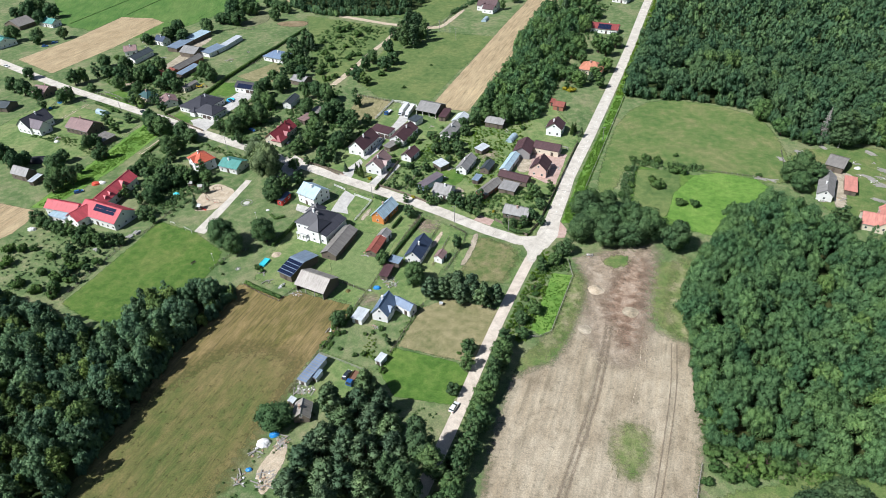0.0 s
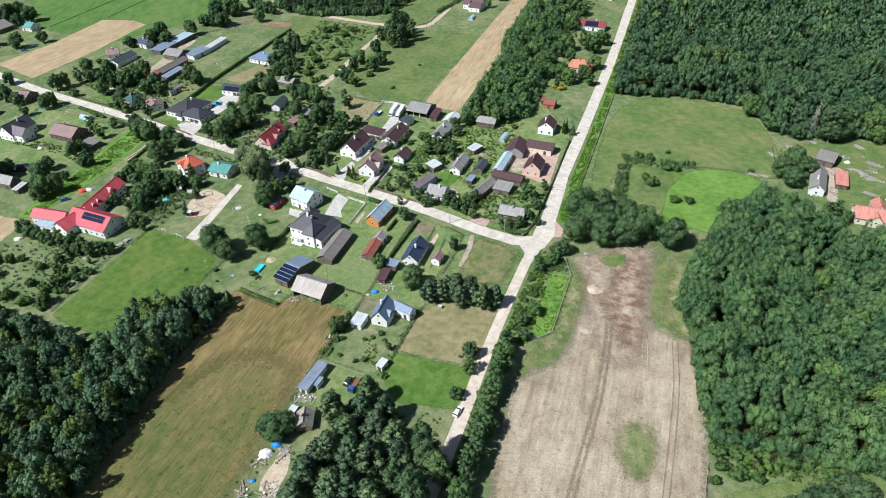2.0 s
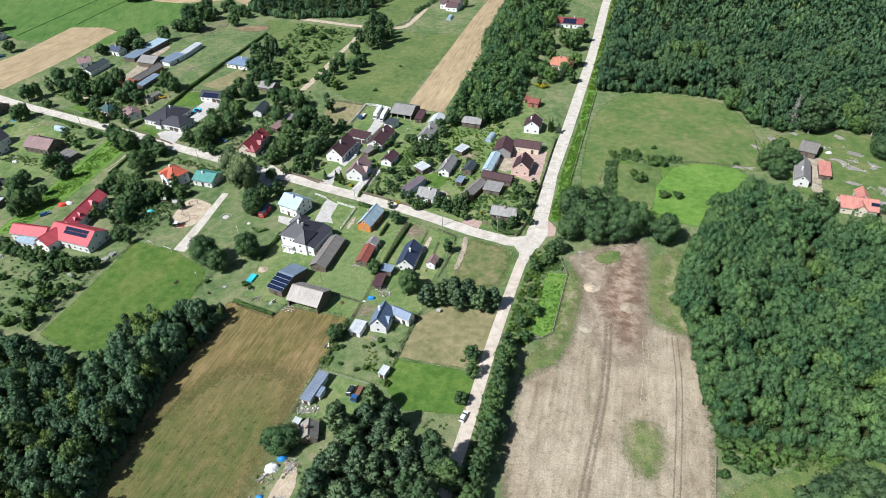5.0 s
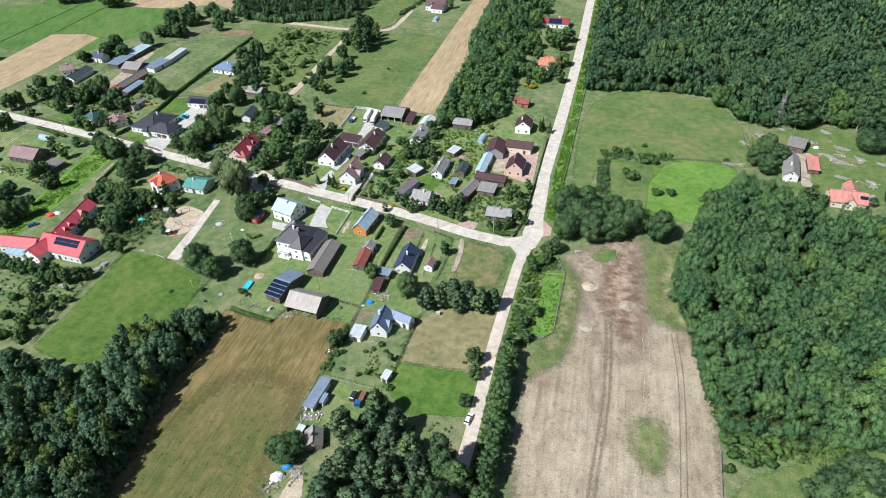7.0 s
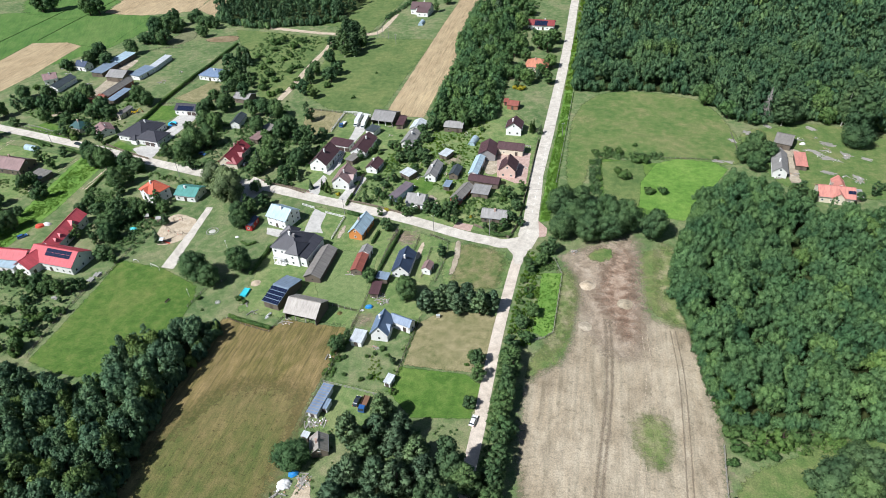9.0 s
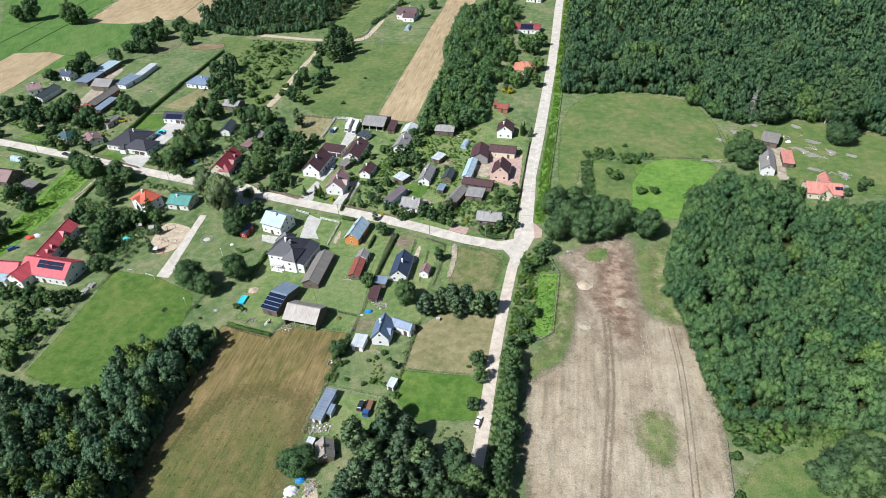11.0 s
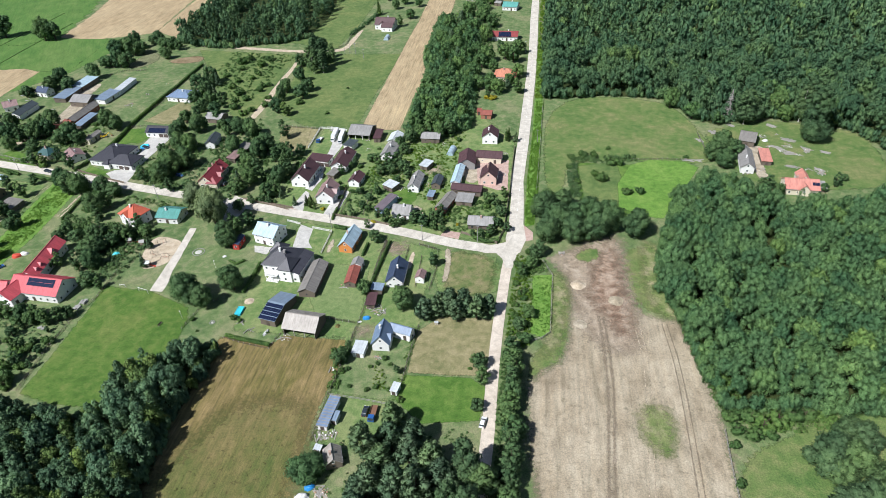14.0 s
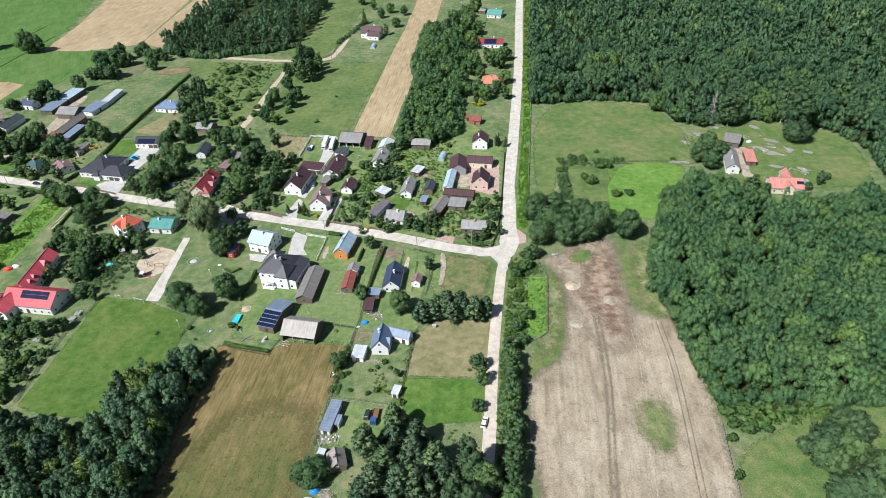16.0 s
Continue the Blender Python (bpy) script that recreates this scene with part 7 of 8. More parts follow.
def span_maker(style):
    def make(bm):
        if style == "mesh":
            for z in (0.12, 0.36, 0.6, 0.96):
                box(bm, 0.5, 0, z, 1.0, 0.03, 0.03)
            for i in range(12):
                box(bm, (i + 0.5) / 12, 0, 0.1, 0.012, 0.02, 0.88)
        elif style == "wood":
            for z in (0.35, 0.82):
                box(bm, 0.5, 0.06, z, 1.0, 0.06, 0.12)
        elif style == "white":
            for z in (0.2, 0.8):
                box(bm, 0.5, 0.0, z, 1.0, 0.06, 0.12)
            for i in range(9):
                box(bm, (i + 0.5) / 9, 0, 0.1, 0.04, 0.05, 0.85)
        elif style == "stone":
            box(bm, 0.5, 0, 0, 1.0, 0.35, 0.9)
            box(bm, 0.5, 0, 0.9, 1.0, 0.45, 0.1)
        else:
            for z in (0.25, 0.8):
                box(bm, 0.5, 0.05, z, 1.0, 0.05, 0.1)
            for i in range(10):
                box(bm, (i + 0.5) / 10, 0, 0.06, 0.075, 0.04, 0.92 + 0.04 * (i % 2))
    return make


SPAN = {k: unit_mesh("panel", span_maker(k), m) for k, m in (("mesh", "frame_dark"), ("wood", "grey_wood"), ("board", "plank"), ("white", "frame_white"), ("stone", "concrete_post"))}


def fence(style, label, height, line):
    """A fence along a line: posts and one panel from post to post."""
    ob = thing("fence", line[0][0], line[0][1], 0, label, "fence")
    o = Vector(line[0])
    for a, b in zip(line, line[1:]):
        a, b = Vector(a) - o, Vector(b) - o
        n = max(1, round((b - a).length / 2.6))
        turn = math.degrees(math.atan2(b.y - a.y, b.x - a.x))
        step = (b - a).length / n
        for i in range(n):
            p = a.lerp(b, i / n)
            share("post", POST[style], ob, pose(p.x, p.y, 0, 0, 0, turn) @ Matrix.Diagonal((1, 1, height * 1.05, 1)))
            sp = share("panel", SPAN[style], ob, pose(p.x, p.y, 0, 0, 0, turn) @ Matrix.Diagonal((step, 1, height, 1)))
            sp["kind"] = "stuff"
    return ob


def pole(label, x, y):
    ob = thing("utility_pole", x, y, 12, label, "pole", "utility poles")
    bm = bmesh.new()
    tube(bm, (0, 0, 0), (0, 0, 8.5), 0.15, 0.09, 8)
    part("shaft", bm, "wall_greywall", ob)
    bm = bmesh.new()
    box(bm, 0, 0, 7.9, 1.6, 0.1, 0.12)
    part("crossarm", bm, "metal", ob)
    for k in (-0.65, 0.0, 0.65):
        bm = bmesh.new()
        tube(bm, (k, 0, 8.02), (k, 0, 8.3), 0.05, 0.04, 6)
        part("insulator", bm, "frame_white", ob)


def lamp_post(label, x, y):
    ob = thing("lamp_post", x, y, 0, label, "lamp", "ball lamps")
    bm = bmesh.new()
    tube(bm, (0, 0, 0), (0, 0, 3.6), 0.06, 0.045, 8)
    part("post", bm, "frame_white", ob)
    bm = bmesh.new()
    bmesh.ops.create_icosphere(bm, subdivisions=2, radius=0.3, matrix=Matrix.Translation((0, 0, 3.85)))
    part("shade", bm, "tarp_white", ob, "white ball shade")


def ruts(label, line, width, material):
    """A pair of wheel tracks, deepest in the middle and lost towards their sides."""
    for side in (-0.9, 0.9):
        pts = smooth_line([(p[0] + side, p[1]) for p in line], 10)
        LEVEL[0] += 1
        verts, edge = [], []
        for i, p in enumerate(pts):
            d = (pts[min(i + 1, len(pts) - 1)] - pts[max(i - 1, 0)]).normalized()
            w = width * (0.6 + 0.7 * abs(noise.noise((p.x * 0.3, p.y * 0.12, side))))
            for k in (-1, 0, 1):
                verts.append((p.x - d.y * w * k, p.y + d.x * w * k, 0.066 + 0.0001 * LEVEL[0]))
                edge.append(0.0 if k else 0.62)
        faces = [(3 * i + k, 3 * i + k + 3, 3 * i + k + 4, 3 * i + k + 1) for i in range(len(pts) - 1) for k in (0, 1)]
        ob = mesh_object("rut", verts, faces, material)
        ob.data.attributes.new("edge", "FLOAT", "POINT").data.foreach_set("value", edge)
        tagged(ob, label, "wheel track", "", "structure")


for y, w in ((12, 0.3), (33, 0.35), (55, 0.3), (78, 0.35), (101, 0.3), (128, 0.3), (152, 0.3), (180, 0.35), (206, 0.3), (232, 0.3)):
    box_bm = bmesh.new()
    box(box_bm, 0.6 + y * 0.008, y, 0.1, 5.9, w, 0.035)
    joint = part("road_joint", box_bm, "joint", None)
    tagged(joint, "dark tarred joint across the concrete road", "road joint", "", "structure")
for i in range(8, len(WEST) - 6, 5):
    a, b = WEST[i], WEST[i + 1]
    d = (b - a).normalized()
    bm = bmesh.new()
    box(bm, a.x, a.y, 0.11, 0.1, 5.9, 0.035, 1.0, math.atan2(d.y, d.x))
    tagged(part("road_joint", bm, "joint", None), "dark narrow joint across the concrete road", "road joint", "", "structure")


dashes = bmesh.new()
for k in range(44):
    box(dashes, 0.55 + (14 + k * 6.0) * 0.008, 14 + k * 6.0, 0.1, 0.16, 2.2, 0.04)
tagged(part("road_marking", dashes, "frame_white", None), "worn pale dashed centre line on the road", "road marking", "", "structure")


# ---- vehicles ----
def prism(bm, profile, half):
    """A body from a side profile of (x, z) and its half width, the upper points drawn in."""
    top = max(p[1] for p in profile)
    low = min(p[1] for p in profile)
    rings = []
    for sy in (-1, 1):
        rings.append([bm.verts.new((px, sy * half * (1 - 0.16 * max(0, (pz - low) / (top - low) - 0.45)), pz)) for px, pz in profile])
    n = len(profile)
    for i in range(n):
        j = (i + 1) % n
        bm.faces.new((rings[0][i], rings[0][j], rings[1][j], rings[1][i]))
    bm.faces.new(rings[0][::-1])
    bm.faces.new(rings[1])
    bmesh.ops.recalc_face_normals(bm, faces=bm.faces)


def wheel_maker(bm):
    tube(bm, (0, -0.1, 0), (0, 0.1, 0), 0.33, 0.33, 14)


def rim_maker(bm):
    tube(bm, (0, -0.115, 0), (0, 0.115, 0), 0.19, 0.19, 10)


TYRE, RIM = unit_mesh("wheel", wheel_maker, "rubber"), unit_mesh("rim", rim_maker, "metal")


def wheels(ob, xs, half, k=1.0):
    for wx in xs:
        for sy in (-1, 1):
            w = share("wheel", TYRE, ob, pose(wx, sy * half, 0.33 * k) @ Matrix.Diagonal((k, k, k, 1)))
            share("rim", RIM, w, Matrix.Identity(4))


def car(label, x, y, turn, paint="car_white"):
    ob = thing("car", x, y, turn, label, "car", "", 0.13 if "village road" in label or "west end" in label else 0.1 if "lane" in label else 0.05 if "yard" in label or "garage" in label or "brown-roofed" in label else -0.02)
    bm = bmesh.new()
    prism(bm, [(-2.15, 0.3), (2.15, 0.3), (2.2, 0.62), (2.0, 0.8), (1.1, 0.95), (-2.05, 1.0), (-2.2, 0.7)], 0.89)
    part("body", bm, paint, ob)
    bm = bmesh.new()
    prism(bm, [(-2.0, 0.96), (1.15, 0.93), (0.45, 1.36), (-1.65, 1.38)], 0.8)
    part("window", bm, "glass", ob, "dark glazing")
    bm = bmesh.new()
    prism(bm, [(-1.66, 1.36), (0.42, 1.34), (0.2, 1.46), (-1.5, 1.47)], 0.70)
    part("roof", bm, paint, ob)
    for sy in (-1, 1):
        bm = bmesh.new()
        box(bm, 2.12, sy * 0.62, 0.58, 0.16, 0.4, 0.16)
        part("headlight", bm, "frame_white", ob)
        bm = bmesh.new()
        box(bm, -2.14, sy * 0.66, 0.62, 0.12, 0.3, 0.2)
        part("tail_light", bm, "plastic_red", ob)
    wheels(ob, (-1.3, 1.35), 0.8)


def truck(label, x, y, turn, cab="car_white", load="car_white", long=0.0):
    """A lorry; long: metres by which its box is lengthened to the rear."""
    ob = thing("truck", x, y, turn, label, "truck", "", -0.02)
    bm = bmesh.new()
    prism(bm, [(1.5, 0.5), (3.3, 0.5), (3.35, 1.2), (3.0, 2.15), (1.5, 2.2)], 1.05)
    part("cab", bm, cab, ob)
    bm = bmesh.new()
    prism(bm, [(3.02, 1.35), (3.37, 1.3), (3.06, 2.05), (2.9, 2.05)], 0.95)
    part("windscreen", bm, "glass", ob)
    bm = bmesh.new()
    if load == cab:
        box(bm, -1.2 - long / 2, 0, 0.75, 5.2 + long, 2.4, 2.4)
        for i in range(9 + int(long / 0.58)):
            box(bm, 1.14 - i * 0.58, 0, 3.13, 0.06, 2.3, 0.04)
    else:
        box(bm, -1.0, 0, 0.8, 4.6, 2.1, 0.15)
        for sy in (-1, 1):
            box(bm, -1.0, sy * 1.02, 0.95, 4.6, 0.06, 0.4)
    part("bed", bm, load, ob)
    bm = bmesh.new()
    box(bm, -0.2 - long / 2, 0, 0.5, 6.6 + long, 0.9, 0.25)
    part("chassis", bm, "frame_dark", ob)
    wheels(ob, (-2.4 - long, 2.3), 0.95, 1.25)


def digger(label, x, y):
    ob = thing("digger", x, y, 30, label, "digger")
    bm = bmesh.new()
    prism(bm, [(-2.2, 0.6), (1.6, 0.6), (1.7, 1.3), (0.6, 1.5), (-2.1, 1.6)], 0.9)
    part("body", bm, "machine_yellow", ob)
    bm = bmesh.new()
    prism(bm, [(-1.2, 1.5), (0.5, 1.5), (0.3, 2.7), (-1.1, 2.75)], 0.75)
    part("cab", bm, "glass", ob)
    bm = bmesh.new()
    tube(bm, (1.5, 0, 1.2), (3.2, 0, 2.6), 0.18, 0.15, 6)
    tube(bm, (3.2, 0, 2.6), (4.3, 0, 0.9), 0.15, 0.12, 6)
    part("boom", bm, "machine_yellow", ob)
    bm = bmesh.new()
    box(bm, 4.3, 0, 0.25, 0.7, 1.4, 0.6, 0.7)
    part("bucket", bm, "rust", ob)
    wheels(ob, (-1.4, 1.1), 0.95, 1.7)


# ---- garden, playground and farm things ----
def pool(label, x, y, turn):
    ob = thing("pool", x, y, turn, label, "pool")
    bm = bmesh.new()
    for cx, cy, sx, sy in ((0, -1.15, 4.6, 0.2), (0, 1.15, 4.6, 0.2), (-2.2, 0, 0.2, 2.1), (2.2, 0, 0.2, 2.1)):
        box(bm, cx, cy, 0, sx, sy, 0.85)
    part("rim", bm, "turquoise", ob)
    bm = bmesh.new()
    box(bm, 0, 0, 0, 4.2, 2.1, 0.7)
    part("water", bm, "turquoise", ob, "clear turquoise water")


def round_pool(label, x, y):
    ob = thing("pool", x, y, 0, label, "pool", "", 0.04)
    bm = bmesh.new()
    tube(bm, (0, 0, 0), (0, 0, 0.7), 2.6, 2.5, 28)
    part("rim", bm, "plastic_blue", ob)
    bm = bmesh.new()
    tube(bm, (0, 0, 0.6), (0, 0, 0.72), 2.3, 2.3, 28)
    part("water", bm, "turquoise", ob)


def goal(label, x, y, turn):
    ob = thing("goal", x, y, turn, label, "goal", "", 0.03)
    w = 2.5 if "white" in label else 1.3
    h = 2.0 if "white" in label else 1.0
    for sx in (-1, 1):
        bm = bmesh.new()
        tube(bm, (sx * w, 0, 0), (sx * w, 0, h), 0.08, 0.08, 8)
        part("post", bm, "frame_white", ob)
    bm = bmesh.new()
    tube(bm, (-w, 0, h), (w, 0, h), 0.08, 0.08, 8)
    part("crossbar", bm, "frame_white", ob)


def bench(label, x, y, turn):
    ob = thing("bench", x, y, turn, label, "bench", "", 0.03)
    bm = bmesh.new()
    box(bm, 0, 0, 0.42, 2.2, 0.45, 0.06)
    part("seat", bm, "frame_dark", ob)
    bm = bmesh.new()
    box(bm, 0, 0.22, 0.55, 2.2, 0.06, 0.35)
    part("backrest", bm, "frame_dark", ob)
    for sx in (-1, 1):
        bm = bmesh.new()
        box(bm, sx * 0.9, 0, 0, 0.08, 0.4, 0.44)
        part("leg", bm, "metal", ob)


def play_hut(label, x, y, turn):
    ob = thing("play_hut", x, y, turn, label, "play hut", "", 0.05)
    for sx in (-1, 1):
        for sy in (-1, 1):
            bm = bmesh.new()
            box(bm, sx * 0.9, sy * 0.9, 0, 0.12, 0.12, 2.4)
            part("post", bm, "plank", ob)
    bm = bmesh.new()
    box(bm, 0, 0, 1.0, 2.0, 2.0, 0.1)
    part("deck", bm, "plank", ob)
    bm = bmesh.new()
    for sy in (-1, 1):
        slab(bm, [(-1.2, sy * 1.3, 2.3), (1.2, sy * 1.3, 2.3), (1.2, 0, 3.2), (-1.2, 0, 3.2)], 0.08)
    part("roof", bm, "roof_whitemetal" if "white" in label else "roof_grey", ob)
    bm = bmesh.new()
    slab(bm, [(1.0, -0.4, 1.05), (3.4, -0.4, 0.15), (3.4, 0.4, 0.15), (1.0, 0.4, 1.05)], 0.06)
    part("slide", bm, "plastic_red", ob)


def swing(label, x, y, turn):
    ob = thing("swing", x, y, turn, label, "swing", "", 0.05)
    for sx in (-1, 1):
        bm = bmesh.new()
        tube(bm, (sx * 1.8, -1.0, 0), (sx * 1.8, 0, 2.3), 0.09, 0.07, 6)
        tube(bm, (sx * 1.8, 1.0, 0), (sx * 1.8, 0, 2.3), 0.09, 0.07, 6)
        part("frame", bm, "plank", ob)
    bm = bmesh.new()
    tube(bm, (-1.9, 0, 2.3), (1.9, 0, 2.3), 0.08, 0.08, 6)
    part("beam", bm, "plank", ob)
    for sx in (-0.7, 0.7):
        bm = bmesh.new()
        box(bm, sx, 0, 0.5, 0.5, 0.25, 0.05)
        tube(bm, (sx - 0.22, 0, 0.52), (sx - 0.22, 0, 2.3), 0.015, 0.015, 4)
        tube(bm, (sx + 0.22, 0, 0.52), (sx + 0.22, 0, 2.3), 0.015, 0.015, 4)
        part("seat", bm, "plastic_red", ob)


def stone_ring(label, x, y, r=2.0):
    ob = thing("flower_bed", x, y, 0, label, "flower bed")
    rnd = random.Random(5)
    n = int(r * 9)
    for i in range(n):
        a = i * math.tau / n
        bm = bmesh.new()
        box(bm, math.cos(a) * r, math.sin(a) * r, 0, 0.5, 0.3, rnd.uniform(0.15, 0.3), 0.8, a + 1.57)
        part("stone", bm, "concrete_post", ob)
    bm = bmesh.new()
    tube(bm, (0, 0, 0), (0, 0, 0.12), r * 0.6, r * 0.5, 14)
    part("soil", bm, "paving", ob)


def boat(label, x, y, turn):
    ob = thing("boat", x, y, turn, label, "boat")
    bm = bmesh.new()
    rows = []
    for i in range(7):
        u = -1 + i / 3
        w = 0.75 * math.sqrt(max(0.02, 1 - u * u * 0.95))
        rows.append([bm.verts.new((u * 1.9, sy * w, zz)) for sy, zz in ((-1, 0), (-0.7, 0.4), (0, 0.55), (0.7, 0.4), (1, 0))])
    for a, b in zip(rows, rows[1:]):
        for i in range(4):
            bm.faces.new((a[i], a[i + 1], b[i + 1], b[i]))
    part("hull", bm, "tarp_white", ob)
    bm = bmesh.new()
    box(bm, 0, 0, 0.54, 3.2, 0.08, 0.08)
    part("keel", bm, "metal", ob)


def heap(label, x, y, r=2.0, h=1.0, mat="sandpit"):
    verts, faces = [(x, y, h)], []
    rings, seg = 7, 26
    for i in range(1, rings + 1):
        u = i / rings
        for k in range(seg):
            a = k * math.tau / seg
            rr = r * u * (1 + 0.18 * noise.noise((math.cos(a) * 1.5 + x, math.sin(a) * 1.5 + y, 0)))
            z = h * (0.5 + 0.5 * math.cos(math.pi * u)) + 0.12 * h * noise.noise((x + math.cos(a) * u * 4, y + math.sin(a) * u * 4, 3)) * (1 - u)
            verts.append((x + math.cos(a) * rr, y + math.sin(a) * rr, max(z, 0.0) + 0.02))
    for k in range(seg):
        faces.append((0, 1 + k, 1 + (k + 1) % seg))
    for i in range(rings - 1):
        for k in range(seg):
            a, b = 1 + i * seg + k, 1 + i * seg + (k + 1) % seg
            faces.append((a, a + seg, b + seg, b))
    ob = mesh_object("heap", verts, faces, mat)
    ob.data.attributes.new("edge", "FLOAT", "POINT").data.foreach_set("value", [1.0] * (1 + seg * (rings - 2)) + [0.7] * seg + [0.0] * seg)
    for p in ob.data.polygons:
        p.use_smooth = True
    tagged(ob, label, "heap")


BOARD = unit_mesh("board", lambda bm: box(bm, 0, 0, 0, 4.2, 0.42, 0.16), "grey_wood")
SLAB = unit_mesh("board", lambda bm: box(bm, 0, 0, 0, 1.7, 0.7, 0.3, 0.95), "concrete_post")


def pallets(label, x, y, turn, n=6):
    rnd = random.Random(int(abs(x * 3 + y * 5)))
    ob = thing("board_stack", x, y, turn, label, "boards")
    for i in range(n):
        low = i % 4
        me = SLAB if "slab" in label or "block" in label else BOARD
        share("board", me, ob, pose(rnd.uniform(-1.2, 1.2), (low - 1.5) * 0.62 + rnd.uniform(-0.1, 0.1), (i // 4) * (0.3 if me is SLAB else 0.17), 0, 0, rnd.uniform(-22, 22)))


CHUNKS = []
for k in range(4):
    bm = bmesh.new()
    bmesh.ops.create_icosphere(bm, subdivisions=1, radius=0.3)
    rr = random.Random(k)
    for v in bm.verts:
        v.co = Vector((v.co.x * rr.uniform(0.7, 1.4), v.co.y * rr.uniform(0.7, 1.4), max(-0.1, v.co.z * 0.7)))
    me = bpy.data.meshes.new("chunk")
    bm.to_mesh(me)
    bm.free()
    me.materials.append(MATS[("rubble", "concrete_post", "grey_wood", "tarp_white")[k]])
    CHUNKS.append(me)


def rubble(label, x, y, r=2.0, n=20):
    rnd = random.Random(int(abs(x * 11 + y * 3)))
    ob = thing("rubble_pile", x, y, 0, label, "rubble", "", -0.03)
    for i in range(n):
        a, d = rnd.uniform(0, math.tau), r * math.sqrt(rnd.random())
        k = rnd.uniform(0.5, 1.3)
        if i % 4 == 3:
            share("plank", BOARD, ob, pose(math.cos(a) * d, math.sin(a) * d, 0.05 + 0.25 * rnd.random(), 0, rnd.uniform(-8, 8), rnd.uniform(0, 180)) @ Matrix.Diagonal((0.7, 0.7, 1, 1)))
        else:
            share("chunk", rnd.choice(CHUNKS), ob, pose(math.cos(a) * d, math.sin(a) * d, 0.1 + 0.3 * (1 - d / r), 0, 0, rnd.uniform(0, 360)) @ Matrix.Diagonal((k, k, k, 1)))


def tarp_heap(label, x, y, mat="tarp_white", r=1.5):
    ob = thing("covered_heap" if "tent" not in label else "tent", x, y, 20, label, "tent" if "tent" in label else "covered heap", "", -0.02)
    bm = bmesh.new()
    bmesh.ops.create_icosphere(bm, subdivisions=3, radius=1.0)
    for v in bm.verts:
        k = 1 + 0.28 * noise.noise((v.co.x * 2 + x, v.co.y * 2 + y, v.co.z * 2))
        v.co = Vector((v.co.x * r * k, v.co.y * r * 0.62 * k, max(0, v.co.z) * min(r * 0.7, 2.0) * k))
    part("cover", bm, mat, ob)


def hive(label, x, y):
    ob = thing("wooden_box", x, y, 10, label, "box")
    bm = bmesh.new()
    box(bm, 0, 0, 0.35, 1.3, 1.0, 0.8)
    part("body", bm, "wall_cream", ob)
    bm = bmesh.new()
    box(bm, 0, 0, 1.15, 1.5, 1.2, 0.12)
    part("lid", bm, "roof_whitemetal", ob)
    for sx in (-0.5, 0.5):
        bm = bmesh.new()
        box(bm, sx, 0, 0, 0.12, 0.9, 0.35)
        part("leg", bm, "plank", ob)


def solar_table(label, x, y):
    ob = thing("solar_array", x, y, 0, label, "solar panels")
    for i in range(6):
        for j in range(2):
            share("solar_panel", SOLAR, ob, pose((i - 2.5) * 1.06, (j - 0.5) * 1.45, 1.4 + (j - 0.5) * 0.9, 32, 0, 0))
    for sx in (-2.4, 2.4):
        for yy, h in ((-0.9, 0.95), (0.9, 1.95)):
            bm = bmesh.new()
            box(bm, sx, yy, 0, 0.1, 0.1, h)
            part("leg", bm, "metal", ob)


def dead_spruce(label, x, y):
    ob = thing("dead_tree", x, y, 0, label, "tree")
    bm = bmesh.new()
    tube(bm, (0, 0, 0), (0.2, 0.1, 19), 0.3, 0.05, 8)
    part("trunk", bm, "deadwood", ob)
    rnd = random.Random(3)
    bm = bmesh.new()
    for i in range(150):
        z = rnd.uniform(3, 18.5)
        a = rnd.uniform(0, math.tau)
        l = (19.5 - z) * 0.24 * rnd.uniform(0.6, 1.2)
        p, q = (0.01 * z, 0, z), (math.cos(a) * l, math.sin(a) * l, z - l * 0.35)
        tube(bm, p, q, 0.1, 0.03, 4)
        for s in (0.5, 0.75):
            m = Vector(p).lerp(Vector(q), s)
            tube(bm, m, m + Vector((math.cos(a + 0.8) * l * 0.35, math.sin(a + 0.8) * l * 0.35, -l * 0.25)), 0.06, 0.02, 3)
    tagged(part("branches", bm, "deadwood", ob), kind="stuff")


def greenhouse(label, x, y, turn):
    ob = thing("greenhouse", x, y, turn, label, "greenhouse")
    bm = bmesh.new()
    rows = []
    for i in range(9):
        a = math.pi * i / 8
        rows.append([bm.verts.new((sx * 4.0, math.cos(a) * 2.0, math.sin(a) * 2.3)) for sx in (-1, 1)])
    for p, q in zip(rows, rows[1:]):
        bm.faces.new((p[0], p[1], q[1], q[0]))
    bm.faces.new([r[0] for r in rows])
    bm.faces.new([r[1] for r in rows][::-1])
    part("cover", bm, "roof_paleblue", ob, "hazy blue plastic cover")
    for i in range(5):
        bm = bmesh.new()
        for k in range(8):
            a, b = math.pi * k / 8, math.pi * (k + 1) / 8
            tube(bm, (-4 + i * 2, math.cos(a) * 2.03, math.sin(a) * 2.33), (-4 + i * 2, math.cos(b) * 2.03, math.sin(b) * 2.33), 0.05, 0.05, 5)
        part("hoop", bm, "metal", ob)


